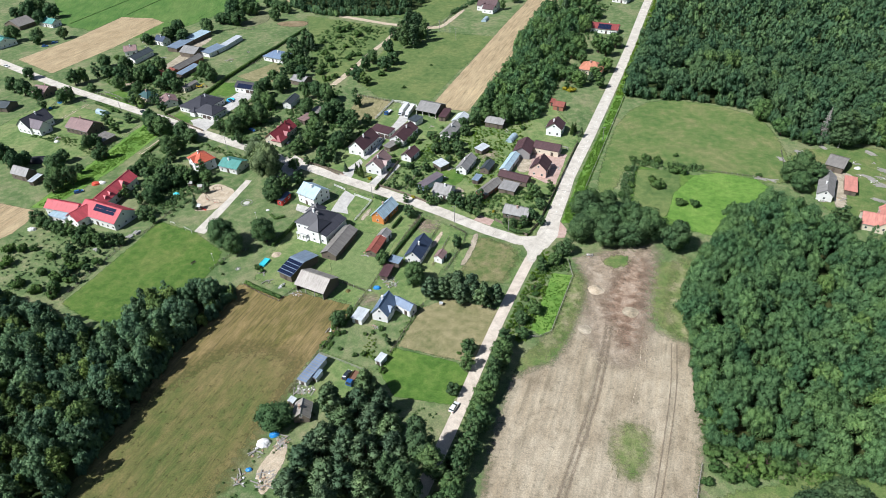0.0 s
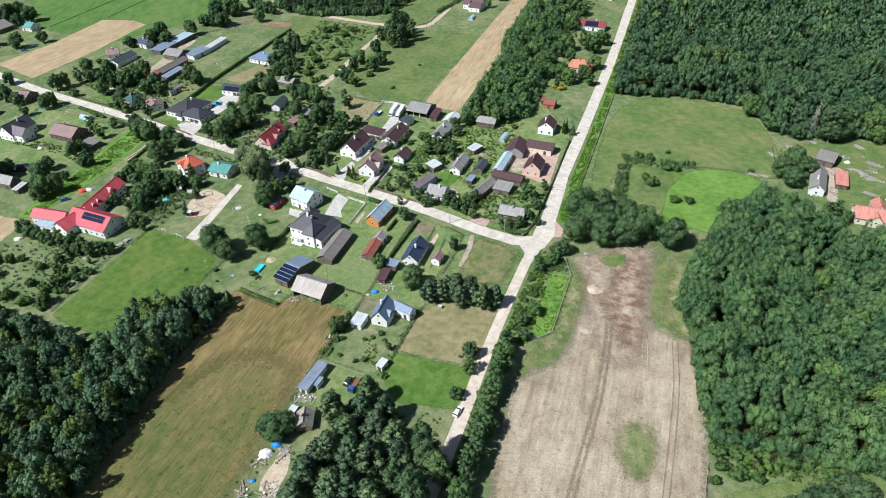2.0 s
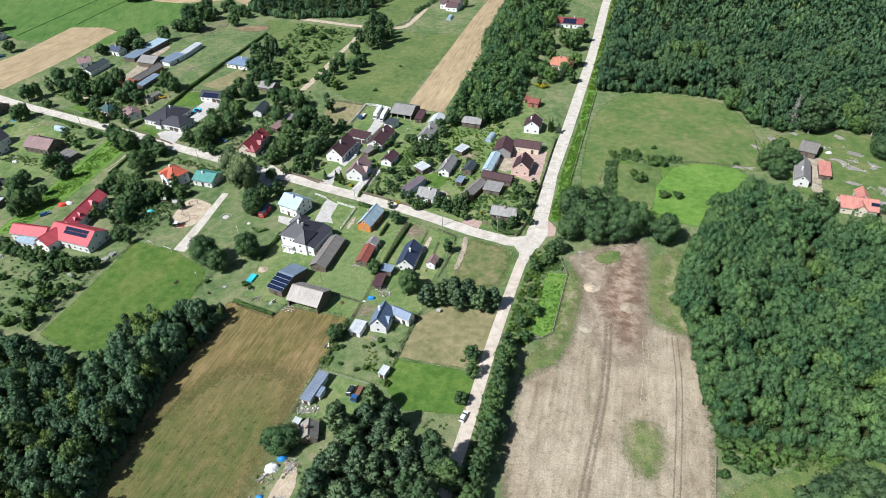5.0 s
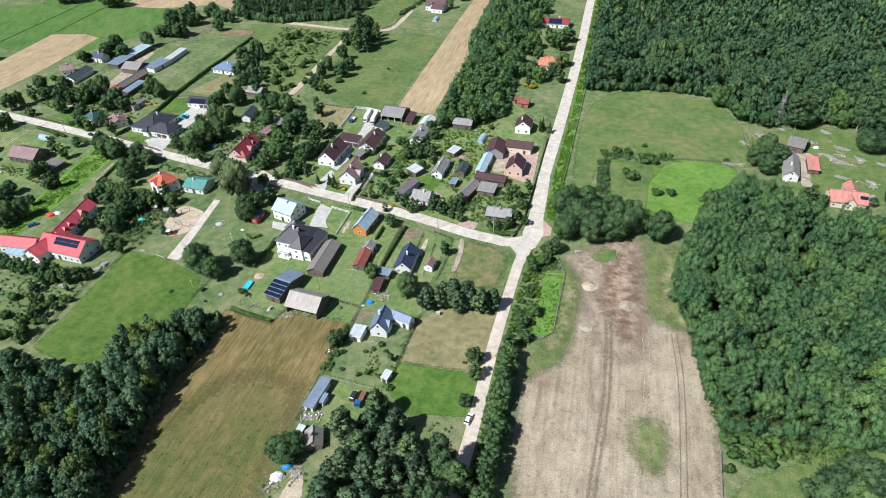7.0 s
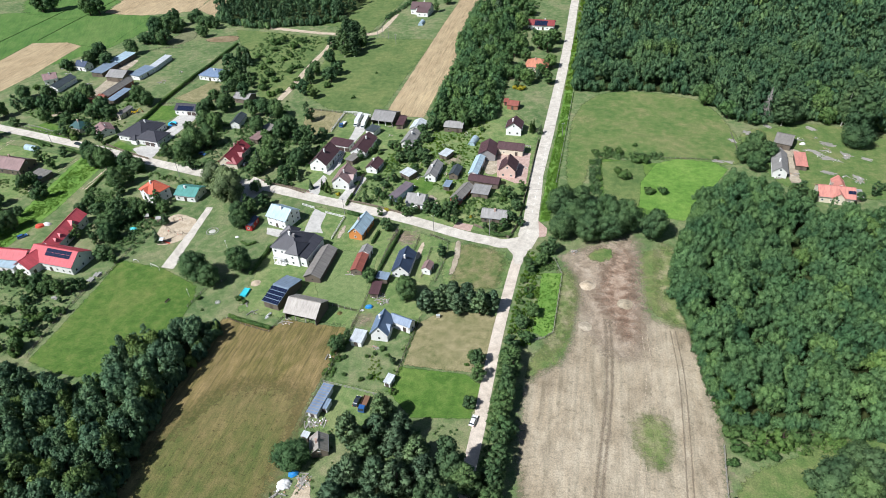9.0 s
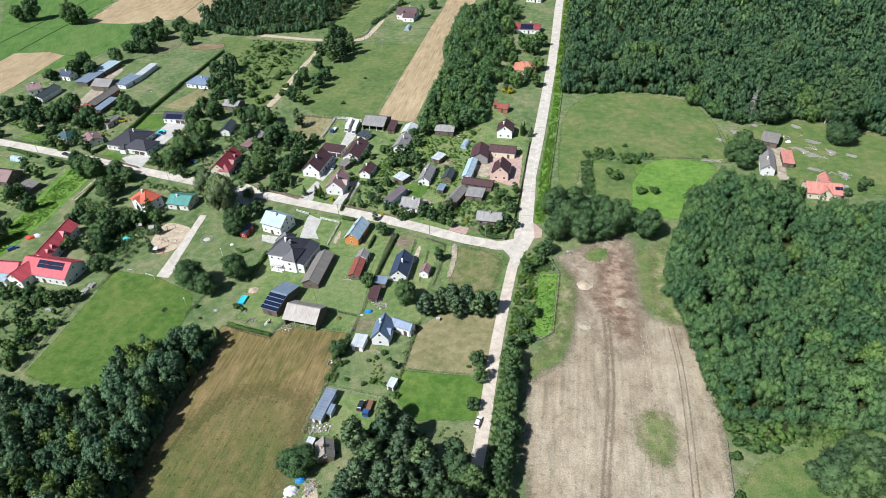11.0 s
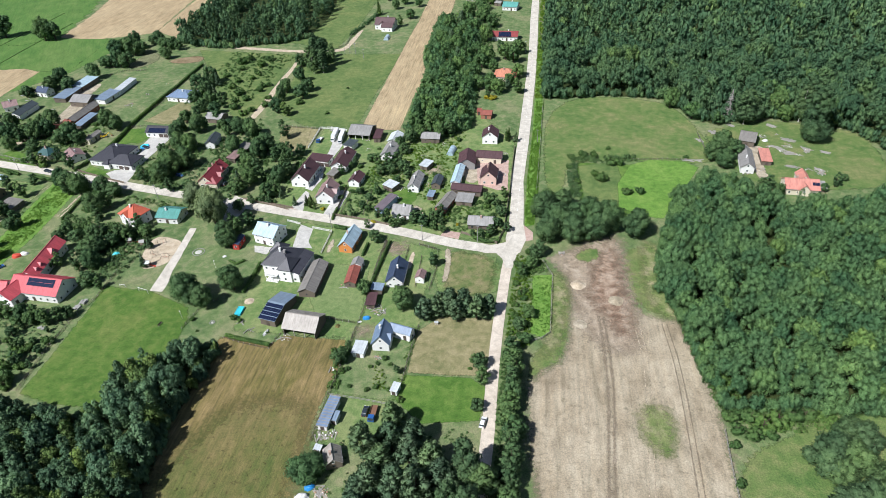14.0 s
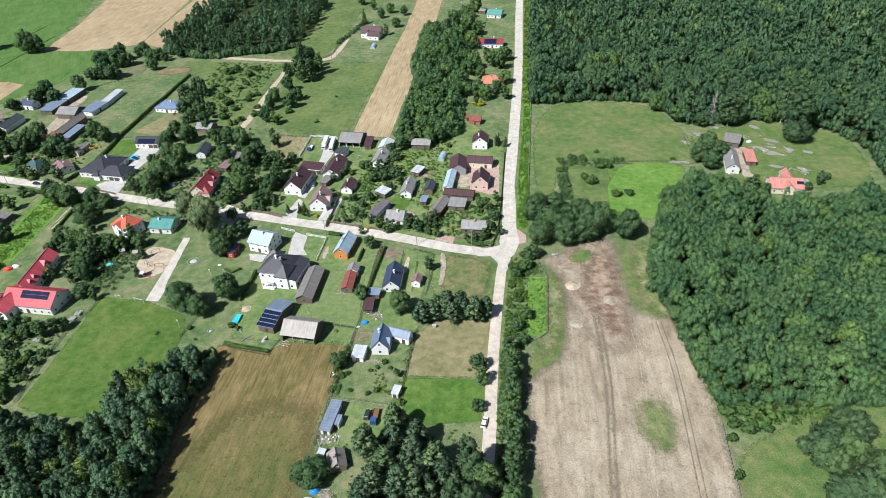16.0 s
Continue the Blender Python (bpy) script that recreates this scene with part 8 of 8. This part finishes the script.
hedge("dark grassy ditch between the pastures", 0.25, 0.5, [(-440.0, 159.0), (-440.5, 234.0), (-441.0, 330.0)])
hedge("dark grassy ditch beside the wheat", 0.25, 0.5, [(-410.0, 190.6), (-411.6, 226.9), (-413.0, 300.0)])
hedge("dark overgrown hedge between back gardens", 1.5, 1.1, [(-54.6, -10.6), (-55.6, -24.0), (-56.2, -35.0), (-56.6, -46.0)])
hedge("dark hedge beside the orange house", 1.4, 1.0, [(-64.4, -13.0), (-64.7, -22.0)])
hedge("dark clipped hedge along the village road west", 2.0, 1.5, [(-262.0, 33.0), (-250.0, 30.0), (-243.0, 28.4)])
hedge("tall dark green hedge along a plot", 2.0, 1.6, [(-238.6, 66.4), (-239.3, 80.9), (-241.6, 100.2), (-241.8, 118.7), (-242.1, 138.6)])
hedge("clipped dark hedge beside the bungalow", 1.6, 1.3, [(-243.5, 41.2), (-242.4, 46.4), (-241.3, 52.4)])
hedge("dense hedge along the village road", 1.7, 1.4, [(-296.2, 41.7), (-287.7, 39.2), (-277.7, 35.0)])
hedge("dark hedge between two lawns", 1.6, 1.3, [(-108.1, -31.0), (-107.8, -37.3), (-108.0, -44.2), (-108.2, -50.8)])
hedge("low clipped hedge by the white fence", 1.0, 1.0, [(-115.8, -29.4), (-118.6, -32.2), (-122.9, -30.2)])
hedge("leafy hedge behind the roadside fence", 1.5, 1.5, [(-130.1, 20.1), (-124.1, 18.5), (-118.6, 18.0)])
hedge("large clipped hedge on a lawn", 3.2, 6.0, [(-210.3, 2.3), (-212.8, 11.1), (-214.7, 19.2)])
hedge("green hedge along the lane", 1.3, 1.1, [(-222.5, 24.2), (-221.2, 9.2), (-219.8, -5.8)])
hedge("narrow hedge between back gardens", 1.4, 1.1, [(-47.7, -38.6), (-42.4, -46.9), (-38.7, -50.5)])
hedge("dark hedge along the lower lawn", 1.5, 1.3, [(-105.0, -75.4), (-99.1, -76.8), (-92.6, -77.8), (-86.4, -78.8)])
hedge("hedge beside the drive", 1.3, 1.1, [(-86.0, 14.5), (-86.2, 9.5), (-85.9, 4.6)])
hedge("overgrown hedge along the farm road", 1.6, 1.5, [(-83.1, -1.2), (-77.3, -2.4)])
hedge("boundary hedge of the pasture", 1.8, 1.6, [(-242.5, 138.6), (-241.3, 158.1), (-241.8, 177.8), (-241.5, 201.3)])
hedge("tall hedge behind the old cottage", 2.0, 1.6, [(-17.9, -4.8), (-11.8, -7.6), (-6.4, -6.6)])
fence("mesh", "dark wire mesh fence between gardens", 1.4, [(-56.3, -10.0), (-56.7, -35.6), (-56.1, -58.5), (-56.8, -72.7)])
fence("mesh", "dark wire mesh fence behind the lawn", 1.4, [(-70.4, -62.3), (-65.3, -63.0), (-57.4, -64.1)])
fence("mesh", "low overgrown garden wall", 0.9, [(-105.7, -76.3), (-96.5, -78.7), (-86.3, -80.4), (-85.4, -75.0), (-84.0, -70.7)])
fence("mesh", "dark garden fence with climbers", 1.4, [(-32.8, -63.6), (-33.8, -80.0), (-34.0, -90.8), (-34.2, -97.9)])
fence("wood", "pale rail fence behind the yard", 1.2, [(-57.4, -99.5), (-46.6, -100.5), (-36.7, -101.7)])
fence("mesh", "dark fence along the stubble field", 1.4, [(-56.6, -71.5), (-57.5, -94.4), (-58.1, -99.0), (-58.2, -118.5)])
fence("wood", "grey timber rail fence around vegetables", 1.2, [(13.0, -19.0), (17.1, -28.9), (16.3, -62.3), (13.5, -65.5), (9.6, -67.5)])
fence("wood", "weathered timber rail fence beside the field", 1.3, [(70.0, -101.1), (69.6, -108.2), (69.2, -117.3), (69.1, -127.4)])
fence("wood", "timber post fence along the meadow", 1.2, [(11.1, 149.9), (10.2, 89.9), (9.2, 37.5)])
fence("board", "brown board fence along the road", 1.5, [(-23.7, -1.4), (-7.1, -8.2), (-4.7, 2.1), (-3.9, 34.3), (-3.6, 82.8)])
fence("mesh", "thin dark fence round a plot", 1.2, [(-41.3, -11.5), (-32.5, -14.9), (-31.1, -24.7), (-32.2, -42.5)])
fence("mesh", "thin fence along the school field", 1.2, [(-169.6, -41.4), (-168.6, -58.0), (-171.4, -71.7), (-170.5, -91.4), (-168.5, -109.0)])
fence("mesh", "thin garden fence by the field corner", 1.2, [(-124.1, -73.1), (-122.4, -62.6), (-116.5, -55.1)])
fence("white", "white ornamental villa fence", 1.3, [(-107.1, 2.1), (-100.0, -0.0)])
fence("white", "white ornamental fence beside the drive", 1.3, [(-93.5, -2.6), (-83.4, -4.9), (-83.6, -21.9)])
fence("board", "brick and board fence along the road", 1.3, [(-86.9, 8.7), (-77.1, 7.1), (-66.1, 4.7), (-54.7, 1.4)])
fence("board", "dark board fence at the white house", 1.3, [(-124.1, 16.4), (-109.9, 11.8)])
fence("board", "dark fence along the bungalow plot", 1.4, [(-241.4, 41.4), (-220.6, 34.2), (-207.6, 30.5)])
fence("mesh", "thin wire fence beside the clearing", 1.1, [(96.9, 105.5), (97.6, 90.2), (97.6, 75.1)])
fence("mesh", "plot fence between gardens", 1.3, [(-83.3, 29.0), (-83.5, 8.4)])
fence("white", "white block fence around the truck yard", 1.6, [(-119.9, 75.4), (-120.1, 99.6), (-113.3, 100.2), (-103.0, 97.4)])
fence("mesh", "fence along the hayfield lots", 1.2, [(-243.4, 110.3), (-238.3, 134.5), (-242.2, 168.0)])
fence("mesh", "garden fence behind the bungalow", 1.2, [(-240.4, 76.6), (-242.3, 94.4), (-232.2, 98.4)])
fence("mesh", "thin field fence east of the garden", 1.0, [(59.1, 72.3), (74.0, 73.9), (88.6, 73.7)])
fence("mesh", "old wire fence by the lane", 1.1, [(-145.0, 284.8), (-143.0, 247.5), (-151.7, 228.7), (-177.6, 225.5)])
pole("tall grey utility pole beside the road", -84.5, -1.7)
pole("tall grey utility pole beside the road", -181.1, 17.0)
pole("tall grey utility pole beside the road", -230.2, 27.5)
pole("tall grey utility pole beside the road", -40.5, -8.0)
pole("tall grey utility pole beside the road", -274.9, 38.5)
pole("tall grey utility pole beside the road", -15.8, -6.9)
pole("tall grey utility pole beside the road", -131.5, 8.0)
pole("far wooden power pole in the meadow", -138.8, 227.2)
pole("far wooden power pole in the meadow", -135.4, 229.6)
pole("far wooden power pole in the meadow", -130.4, 227.1)
pole("far wooden power pole in the meadow", -120.8, 213.8)
pole("thin roadside pole by the verge", 8.6, 88.5)
pole("thin roadside pole by the verge", -2.8, 232.0)
lamp_post("slim white ball lamp on a post", -126.9, -35.3)
lamp_post("slim white ball lamp on a post", -126.6, -67.5)
car("white estate car parked on the gravel lane", -4.8, -105.9, 81, paint='car_white')
car("dark car on the village road", -258.4, 39.6, -13, paint='car_dark')
car("dark blue car parked on grass", -43.6, -105.3, 88, paint='car_dark')
truck("blue flatbed truck parked on grass", -40.8, -106.1, -91, cab='car_blue', load='rust')
truck("long white box truck parked in the yard", -108.2, 86.6, -86, cab='car_white', load='car_white', long=6.0)
truck("second long white box truck in the yard", -103.4, 84.6, -85, cab='car_white', load='car_white', long=6.5)
truck("white truck with blue cab in the yard", -116.0, 84.6, -94, cab='car_blue', load='tarp_white')
pallets("white blocks along the yard wall", -112.0, 98.4, 5, n=9)
tarp_heap("white sheeted goods in the truck yard", -106.5, 98.6, mat='tarp_white', r=1.8)
car("white van beside the brown-roofed house", -105.4, 50.1, -89, paint='car_white')
car("dark car in the paved yard", -102.4, 43.7, -93, paint='car_dark')
car("dark car parked by the garage", -216.7, 70.0, -15, paint='car_dark')
car("grey car beside the red house", -152.3, 33.4, 91, paint='car_dark')
car("blue car under the trees", -180.8, 40.1, -16, paint='car_blue')
car("dark car beside the yellow digger", -249.8, 95.0, 69, paint='car_dark')
car("dark blue car beside the farm", -415.5, 110.6, 34, paint='car_blue')
car("blue car on the farm lawn", -414.3, 118.6, 59, paint='car_blue')
car("small car at the west end of the road", -408.2, 70.4, -7, paint='car_white')
car("blue car behind the school", -225.0, -43.7, 55, paint='car_blue')
digger("yellow digger standing in the yard", -250.2, 82.2)
pool("turquoise rectangular garden pool", -105.2, -61.6, 90)
round_pool("round blue paddling pool on the patio", -218.1, 71.4)
goal("white football goal on the school field", -150.4, -53.8, -16)
goal("small goal frame by the playground", -161.6, -50.8, -8)
bench("dark bench on the school field", -133.7, -71.7, 77)
play_hut("timber play hut with pale roof", -168.0, -22.0, 17)
play_hut("timber play hut with white roof", -157.4, -36.8, 3)
play_hut("small play hut by the lawn", -174.8, -21.0, 20)
swing("timber swing frame on the sand", -153.0, -30.2, 11)
swing("timber climbing frame on the sand", -159.3, -28.8, 133)
swing("small swing beside the path", -159.7, -19.9, 33)
stone_ring("round planted bed with pale edging", -139.7, -24.9, r=2.6)
stone_ring("small stone ring on the lawn", -113.6, -68.6, r=0.9)
boat("white upturned boat on the lawn", -90.4, -72.3, 77)
heap("pale sand heap in the field", 27.3, -33.6, r=3.4, h=1.3, mat='sandpit')
heap("low heap of straw and earth", 41.6, -42.0, r=3.6, h=0.5, mat='sand')
heap("low grey earth hump in the field", 27.5, -56.6, r=3.0, h=0.3, mat='yard')
heap("small hay pile behind the barn", -63.8, -66.0, r=1.2, h=0.6, mat='stubble')
heap("sand pile beside the lawn", -103.8, -55.1, r=2.2, h=0.6, mat='sandpit')
pallets("grey stacked boards near the farm", 142.6, 99.9, 1, n=7)
pallets("grey loose boards on the grass", 135.9, 88.9, -59, n=8)
pallets("long stack of grey boards", 141.0, 84.4, -40, n=7)
pallets("grey timber stack by the trees", 149.1, 87.1, 62, n=8)
pallets("scattered boards in the clearing", 137.6, 69.9, 14, n=6)
pallets("grey boards beside the house", 149.6, 64.2, -90, n=6)
pallets("stacked firewood in the clearing", 138.6, 116.4, -35, n=6)
pallets("weathered boards in the orchard", 105.9, 107.1, 52, n=5)
pallets("loose boards by the meadow", 92.1, 73.7, -11, n=5)


pallets("pale stacked slabs along the school fence", -172.6, -61.7, 90, n=9)
pallets("more pale slabs along the school fence", -173.3, -65.5, 88, n=8)
pallets("white blocks among weeds", -180.6, -78.0, 32, n=4)
rubble("rubble and planks beside the shed", -51.4, -53.9, r=2.6, n=26)
rubble("bricks and scrap behind the house", -49.4, -57.2, r=2.4, n=20)
rubble("building rubble on sand", -47.7, -148.8, r=3.0, n=40)
rubble("bricks beside the sandy clearing", -51.2, -136.7, r=1.8, n=20)
rubble("broken timber and scrap heap", -54.6, -150.9, r=2.2, n=24)
rubble("rubble beside the shrubs by the junction", 21.1, -13.3, r=1.2, n=10)
tarp_heap("white tarpaulin bags in a heap", -55.0, -138.7, mat='tarp_white', r=2.0)
tarp_heap("blue barrels under a tarpaulin", -54.0, -147.5, mat='plastic_blue', r=1.1)
tarp_heap("blue tarpaulin over scrap", -53.7, -134.7, mat='plastic_blue', r=1.3)
tarp_heap("blue tarpaulin by the garden", -53.7, -60.7, mat='plastic_blue', r=1.6)
tarp_heap("white plastic sheet by the garden", -55.8, -63.0, mat='tarp_white', r=0.8)
tarp_heap("black covered silage clamp", -272.6, -26.2, mat='tarp_dark', r=6.0)
tarp_heap("orange play tent behind the school", -222.8, -34.8, mat='plastic_red', r=2.2)
tarp_heap("white tent behind the school", -220.7, -33.0, mat='tarp_white', r=2.0)
tarp_heap("green tent beside the school", -176.9, -29.6, mat='turquoise', r=1.9)
greenhouse("pale green polytunnel by the fence", -282.6, 31.5, -9)
tarp_heap("white tank on the grass", -220.6, -75.6, mat='tarp_white', r=2.0)
tarp_heap("white grill shelter by the garage", -126.3, -27.2, mat='tarp_white', r=0.9)
rubble("white scraps in the orchard grass", -43.1, 84.7, r=2.2, n=9)
rubble("stones and scraps by the low shed", -52.3, 69.7, r=2.0, n=9)
rubble("garden clutter behind the cottage", -57.6, 34.8, r=2.2, n=10)
rubble("scraps beside the tiny hut", -45.1, 39.6, r=1.8, n=8)
rubble("boards and stones by the cottage", -59.0, 26.1, r=1.6, n=8)
rubble("white garden furniture on the lawn", -87.8, 86.7, r=1.2, n=6)
rubble("clutter behind the tiled house", -96.1, 40.9, r=1.6, n=8)
rubble("pots and crates in the paved yard", -8.0, 74.7, r=1.8, n=9)
rubble("pots beside the pink house", -8.1, 52.3, r=1.6, n=8)
rubble("crates beside the farm sheds", -338.1, 133.9, r=2.5, n=10)
rubble("machinery scraps by the long shed", -312.4, 163.0, r=2.5, n=9)
rubble("pale timber frames in the paddock", -260.1, 128.1, r=3.0, n=14)
rubble("white sheets in the paddock", -256.0, 145.5, r=2.0, n=6)
rubble("white drum in the paddock", -251.3, 165.0, r=0.8, n=3)
rubble("clutter behind the roadside hedge", -237.7, 35.4, r=1.5, n=6)
rubble("scraps beside the red shed", 130.5, 90.8, r=2.0, n=10)
rubble("clutter in the farm yard", 121.2, 66.5, r=2.0, n=9)
rubble("white scraps behind the house", 143.6, 67.0, r=1.6, n=7)
rubble("white bags near the timber barn", 139.2, 106.2, r=1.4, n=6)
rubble("scrap yard beside the north gardens", -57.5, 367.6, r=5.0, n=30)
rubble("scrap heaps beside the gardens", -53.8, 386.1, r=5.0, n=30)
rubble("stones in the rock garden", -96.7, -72.0, r=1.8, n=8)
rubble("garden rocks beside the pool", -101.8, -67.6, r=1.6, n=8)
rubble("garden stones under the shrubs", -59.4, -88.5, r=1.4, n=7)
rubble("rockery stones in the back garden", -44.9, -80.7, r=1.2, n=8)
hive("small pale wooden box on the plot", -26.3, -61.6)
solar_table("blue ground-mounted solar panels", -26.4, 179.4)
plant("meadow", "loose grey-green birch at the clearing", [(155.5, 100.0, 7.6), (147.5, 136.0, 6.0), (129.0, 122.0, 6.6)])
rubble("dark scrap and crates in the farm yard", 113.0, 62.0, r=2.2, n=16)
rubble("grey scrap by the timber stacks", 141.0, 93.0, r=3.0, n=22)
rubble("timber offcuts in the clearing", 149.5, 88.5, r=2.2, n=16)
rubble("pale offcuts by the tiled house", 150.5, 66.0, r=2.2, n=14)
tarp_heap("white sacks beside the timber barn", 131.0, 98.0, mat='tarp_white', r=1.6)
dead_spruce("bare grey dead spruce at the wood edge", 116.6, 124.7)
greenhouse("small blue-tinted plastic greenhouse", -113.4, 261.4, 90)
greenhouse("pale greenhouse in the orchard", -37.9, 75.3, 83)
ruts("dark tractor ruts in the sandy field", [(35.3, -51.7), (36.2, -67.1), (36.5, -88.7), (35.2, -109.6), (33.9, -133.0), (33.2, -160.0)], 1.3, "rutsoil")
ruts("faint ruts along the field edge", [(58.2, -53.6), (59.8, -74.1), (59.8, -99.1), (59.0, -131.0)], 0.5, "rutsoil")
ruts("faint ruts across the field", [(48.3, -57.3), (49.2, -80.2), (44.9, -132.1)], 0.4, "sandpit")
fence("mesh", "dark wire fence between two back gardens", 1.4, [(-56.8, -9.7), (-57.2, -23.1), (-57.0, -37.8), (-56.7, -45.7)])
fence("mesh", "dark garden fence beside the lawn", 1.3, [(-45.7, -13.7), (-45.7, -23.1), (-46.0, -29.0)])
fence("board", "red-brown board fence beside the drive", 1.4, [(-86.2, 5.6), (-86.0, 14.5), (-85.9, 23.8), (-86.9, 35.6)])
fence("board", "low brown fence along the road gardens", 1.2, [(-136.7, 20.0), (-128.0, 17.1), (-117.6, 15.5), (-108.1, 13.3)])
fence("mesh", "thin fence of a narrow orchard", 1.2, [(-73.0, 32.5), (-72.7, 21.9), (-72.3, 9.4)])
fence("mesh", "plot fence by the navy house", 1.2, [(-38.8, -20.3), (-38.2, -33.8), (-38.2, -41.1)])
fence("mesh", "fence along the western field", 1.2, [(-279.6, 103.2), (-292.2, 98.1), (-290.9, 82.2)])
fence("wood", "old timber fence by the farm lane", 1.2, [(-278.6, 56.1), (-284.7, 51.4), (-295.3, 54.7), (-305.8, 56.6)])
fence("mesh", "field fence behind the trucks", 1.3, [(-145.2, 101.9), (-132.9, 100.5), (-118.4, 99.3)])
fence("mesh", "fence along the farm paddock", 1.2, [(-303.7, 178.7), (-295.5, 188.1), (-279.9, 189.0)])
rubble("clutter beside the farm barn", -322.3, 108.7, r=2.5, n=14)
rubble("boards beside the pink-roofed house", -338.2, 107.6, r=3.0, n=16)
rubble("white crates behind the old house", -283.4, 102.9, r=1.6, n=8)
tarp_heap("white tarpaulin beside the farm house", -347.8, 141.5, mat='tarp_white', r=2.0)
pallets("stacked planks by the farm yard", -310.4, 118.4, 23, n=6)
car("white car parked in the paved yard", -107.9, 46.4, 79, paint='car_white')
car("dark car in the house yard", -107.9, 57.4, 93, paint='car_dark')
rubble("white garden chairs on grass", -85.0, 75.6, r=1.2, n=6)
rubble("pots and boards by the cottage", -59.0, 18.1, r=1.8, n=12)
rubble("garden clutter behind the red shed", -67.8, -42.7, r=1.4, n=9)
rubble("planks and scrap by the dark shed", -53.6, -53.3, r=2.2, n=20)
rubble("stones at the stubble edge", -82.2, -74.2, r=2.4, n=14)
pallets("weathered grey boards on trestles", 142.8, 100.8, -5, n=7)
pallets("weathered grey boards in a long stack", 144.5, 98.6, -12, n=7)
pallets("grey timber boards by the stack", 134.9, 91.2, -11, n=7)
pallets("pale boards laid on the grass", 139.0, 83.7, -7, n=7)
pallets("grey crates of timber boards", 149.2, 89.8, -69, n=7)
pallets("old boards leaning in a stack", 157.6, 86.5, -32, n=7)
pallets("grey timber by the tiled house", 149.2, 67.2, -51, n=7)
pallets("scattered pale boards on grass", 136.7, 70.0, -15, n=7)
pallets("timber trestle by the big tree", 105.6, 106.8, -39, n=7)
pallets("timber trestle near the wood", 117.0, 116.5, -52, n=7)
pallets("small stack of grey boards", 139.5, 117.0, -34, n=7)
pallets("long pale plank on the grass", 96.9, 96.6, -63, n=7)
pallets("white boards by the garden", 87.4, 73.5, -15, n=7)
rubble("white bags beside the timber barn", 131.2, 103.5, r=2.0, n=12)
rubble("scrap and barrels in the farm yard", 136.7, 87.3, r=2.6, n=14)
rubble("pale blocks among the boards", 142.9, 82.5, r=2.2, n=10)
rubble("clutter beside the tiled house", 148.7, 63.5, r=2.4, n=12)
rubble("white pots by the wood", 20.9, -12.9, r=1.6, n=10)
ruts("twin concrete wheel tracks of a lane", [(-224.5, 24.4), (-223.7, 10.1), (-223.8, -2.3)], 1.6, "sandpit")
ruts("twin wheel tracks between the lawns", [(-301.7, 39.1), (-301.7, 24.6), (-299.6, 7.1)], 1.4, "sandpit")
ruts("wheel tracks of a farm lane", [(-247.6, 25.3), (-250.1, 12.4), (-251.4, 1.0), (-250.3, -9.3)], 0.6, "sandpit")
fence("mesh", "pale post fence along the village road", 1.4, [(-310.5, 54.1), (-291.9, 50.4), (-277.4, 48.4), (-264.0, 45.5)])
fence("mesh", "thin fence along the west lawns", 1.2, [(-304.6, 40.8), (-325.0, 43.8), (-322.4, 32.4), (-316.8, 18.5)])
hedge("dark clipped hedge along the road", 1.8, 1.5, [(-297.1, 41.1), (-288.3, 39.4), (-279.1, 37.1), (-272.7, 34.9)])
tarp_heap("blue garden toys on the lawn", -320.8, 35.1, mat='plastic_blue', r=1.6)
tarp_heap("blue paddling pool on grass", -320.1, 26.7, mat='plastic_blue', r=1.3)
tarp_heap("white covered heap by the sheds", -279.5, -6.3, mat='tarp_white', r=1.6)
rubble("dark scrap beside the sheds", -282.2, -2.5, r=2.2, n=14)
rubble("dark clutter beside the pink-roofed house", -282.7, 6.0, r=1.6, n=10)
rubble("scrap timber and metal by the long shed", -56.1, -115.5, r=2.4, n=26)
rubble("scrap and boards behind the long shed", -52.7, -115.4, r=2.4, n=26)
rubble("bricks and planks in the clearing", -49.5, -135.6, r=2.6, n=26)
tarp_heap("white bags of building sand", -55.1, -137.8, mat='tarp_white', r=2.2)
tarp_heap("blue sheet beside the bags", -53.6, -134.3, mat='plastic_blue', r=1.6)
rubble("broken boards below the bags", -55.2, -141.3, r=2.2, n=22)
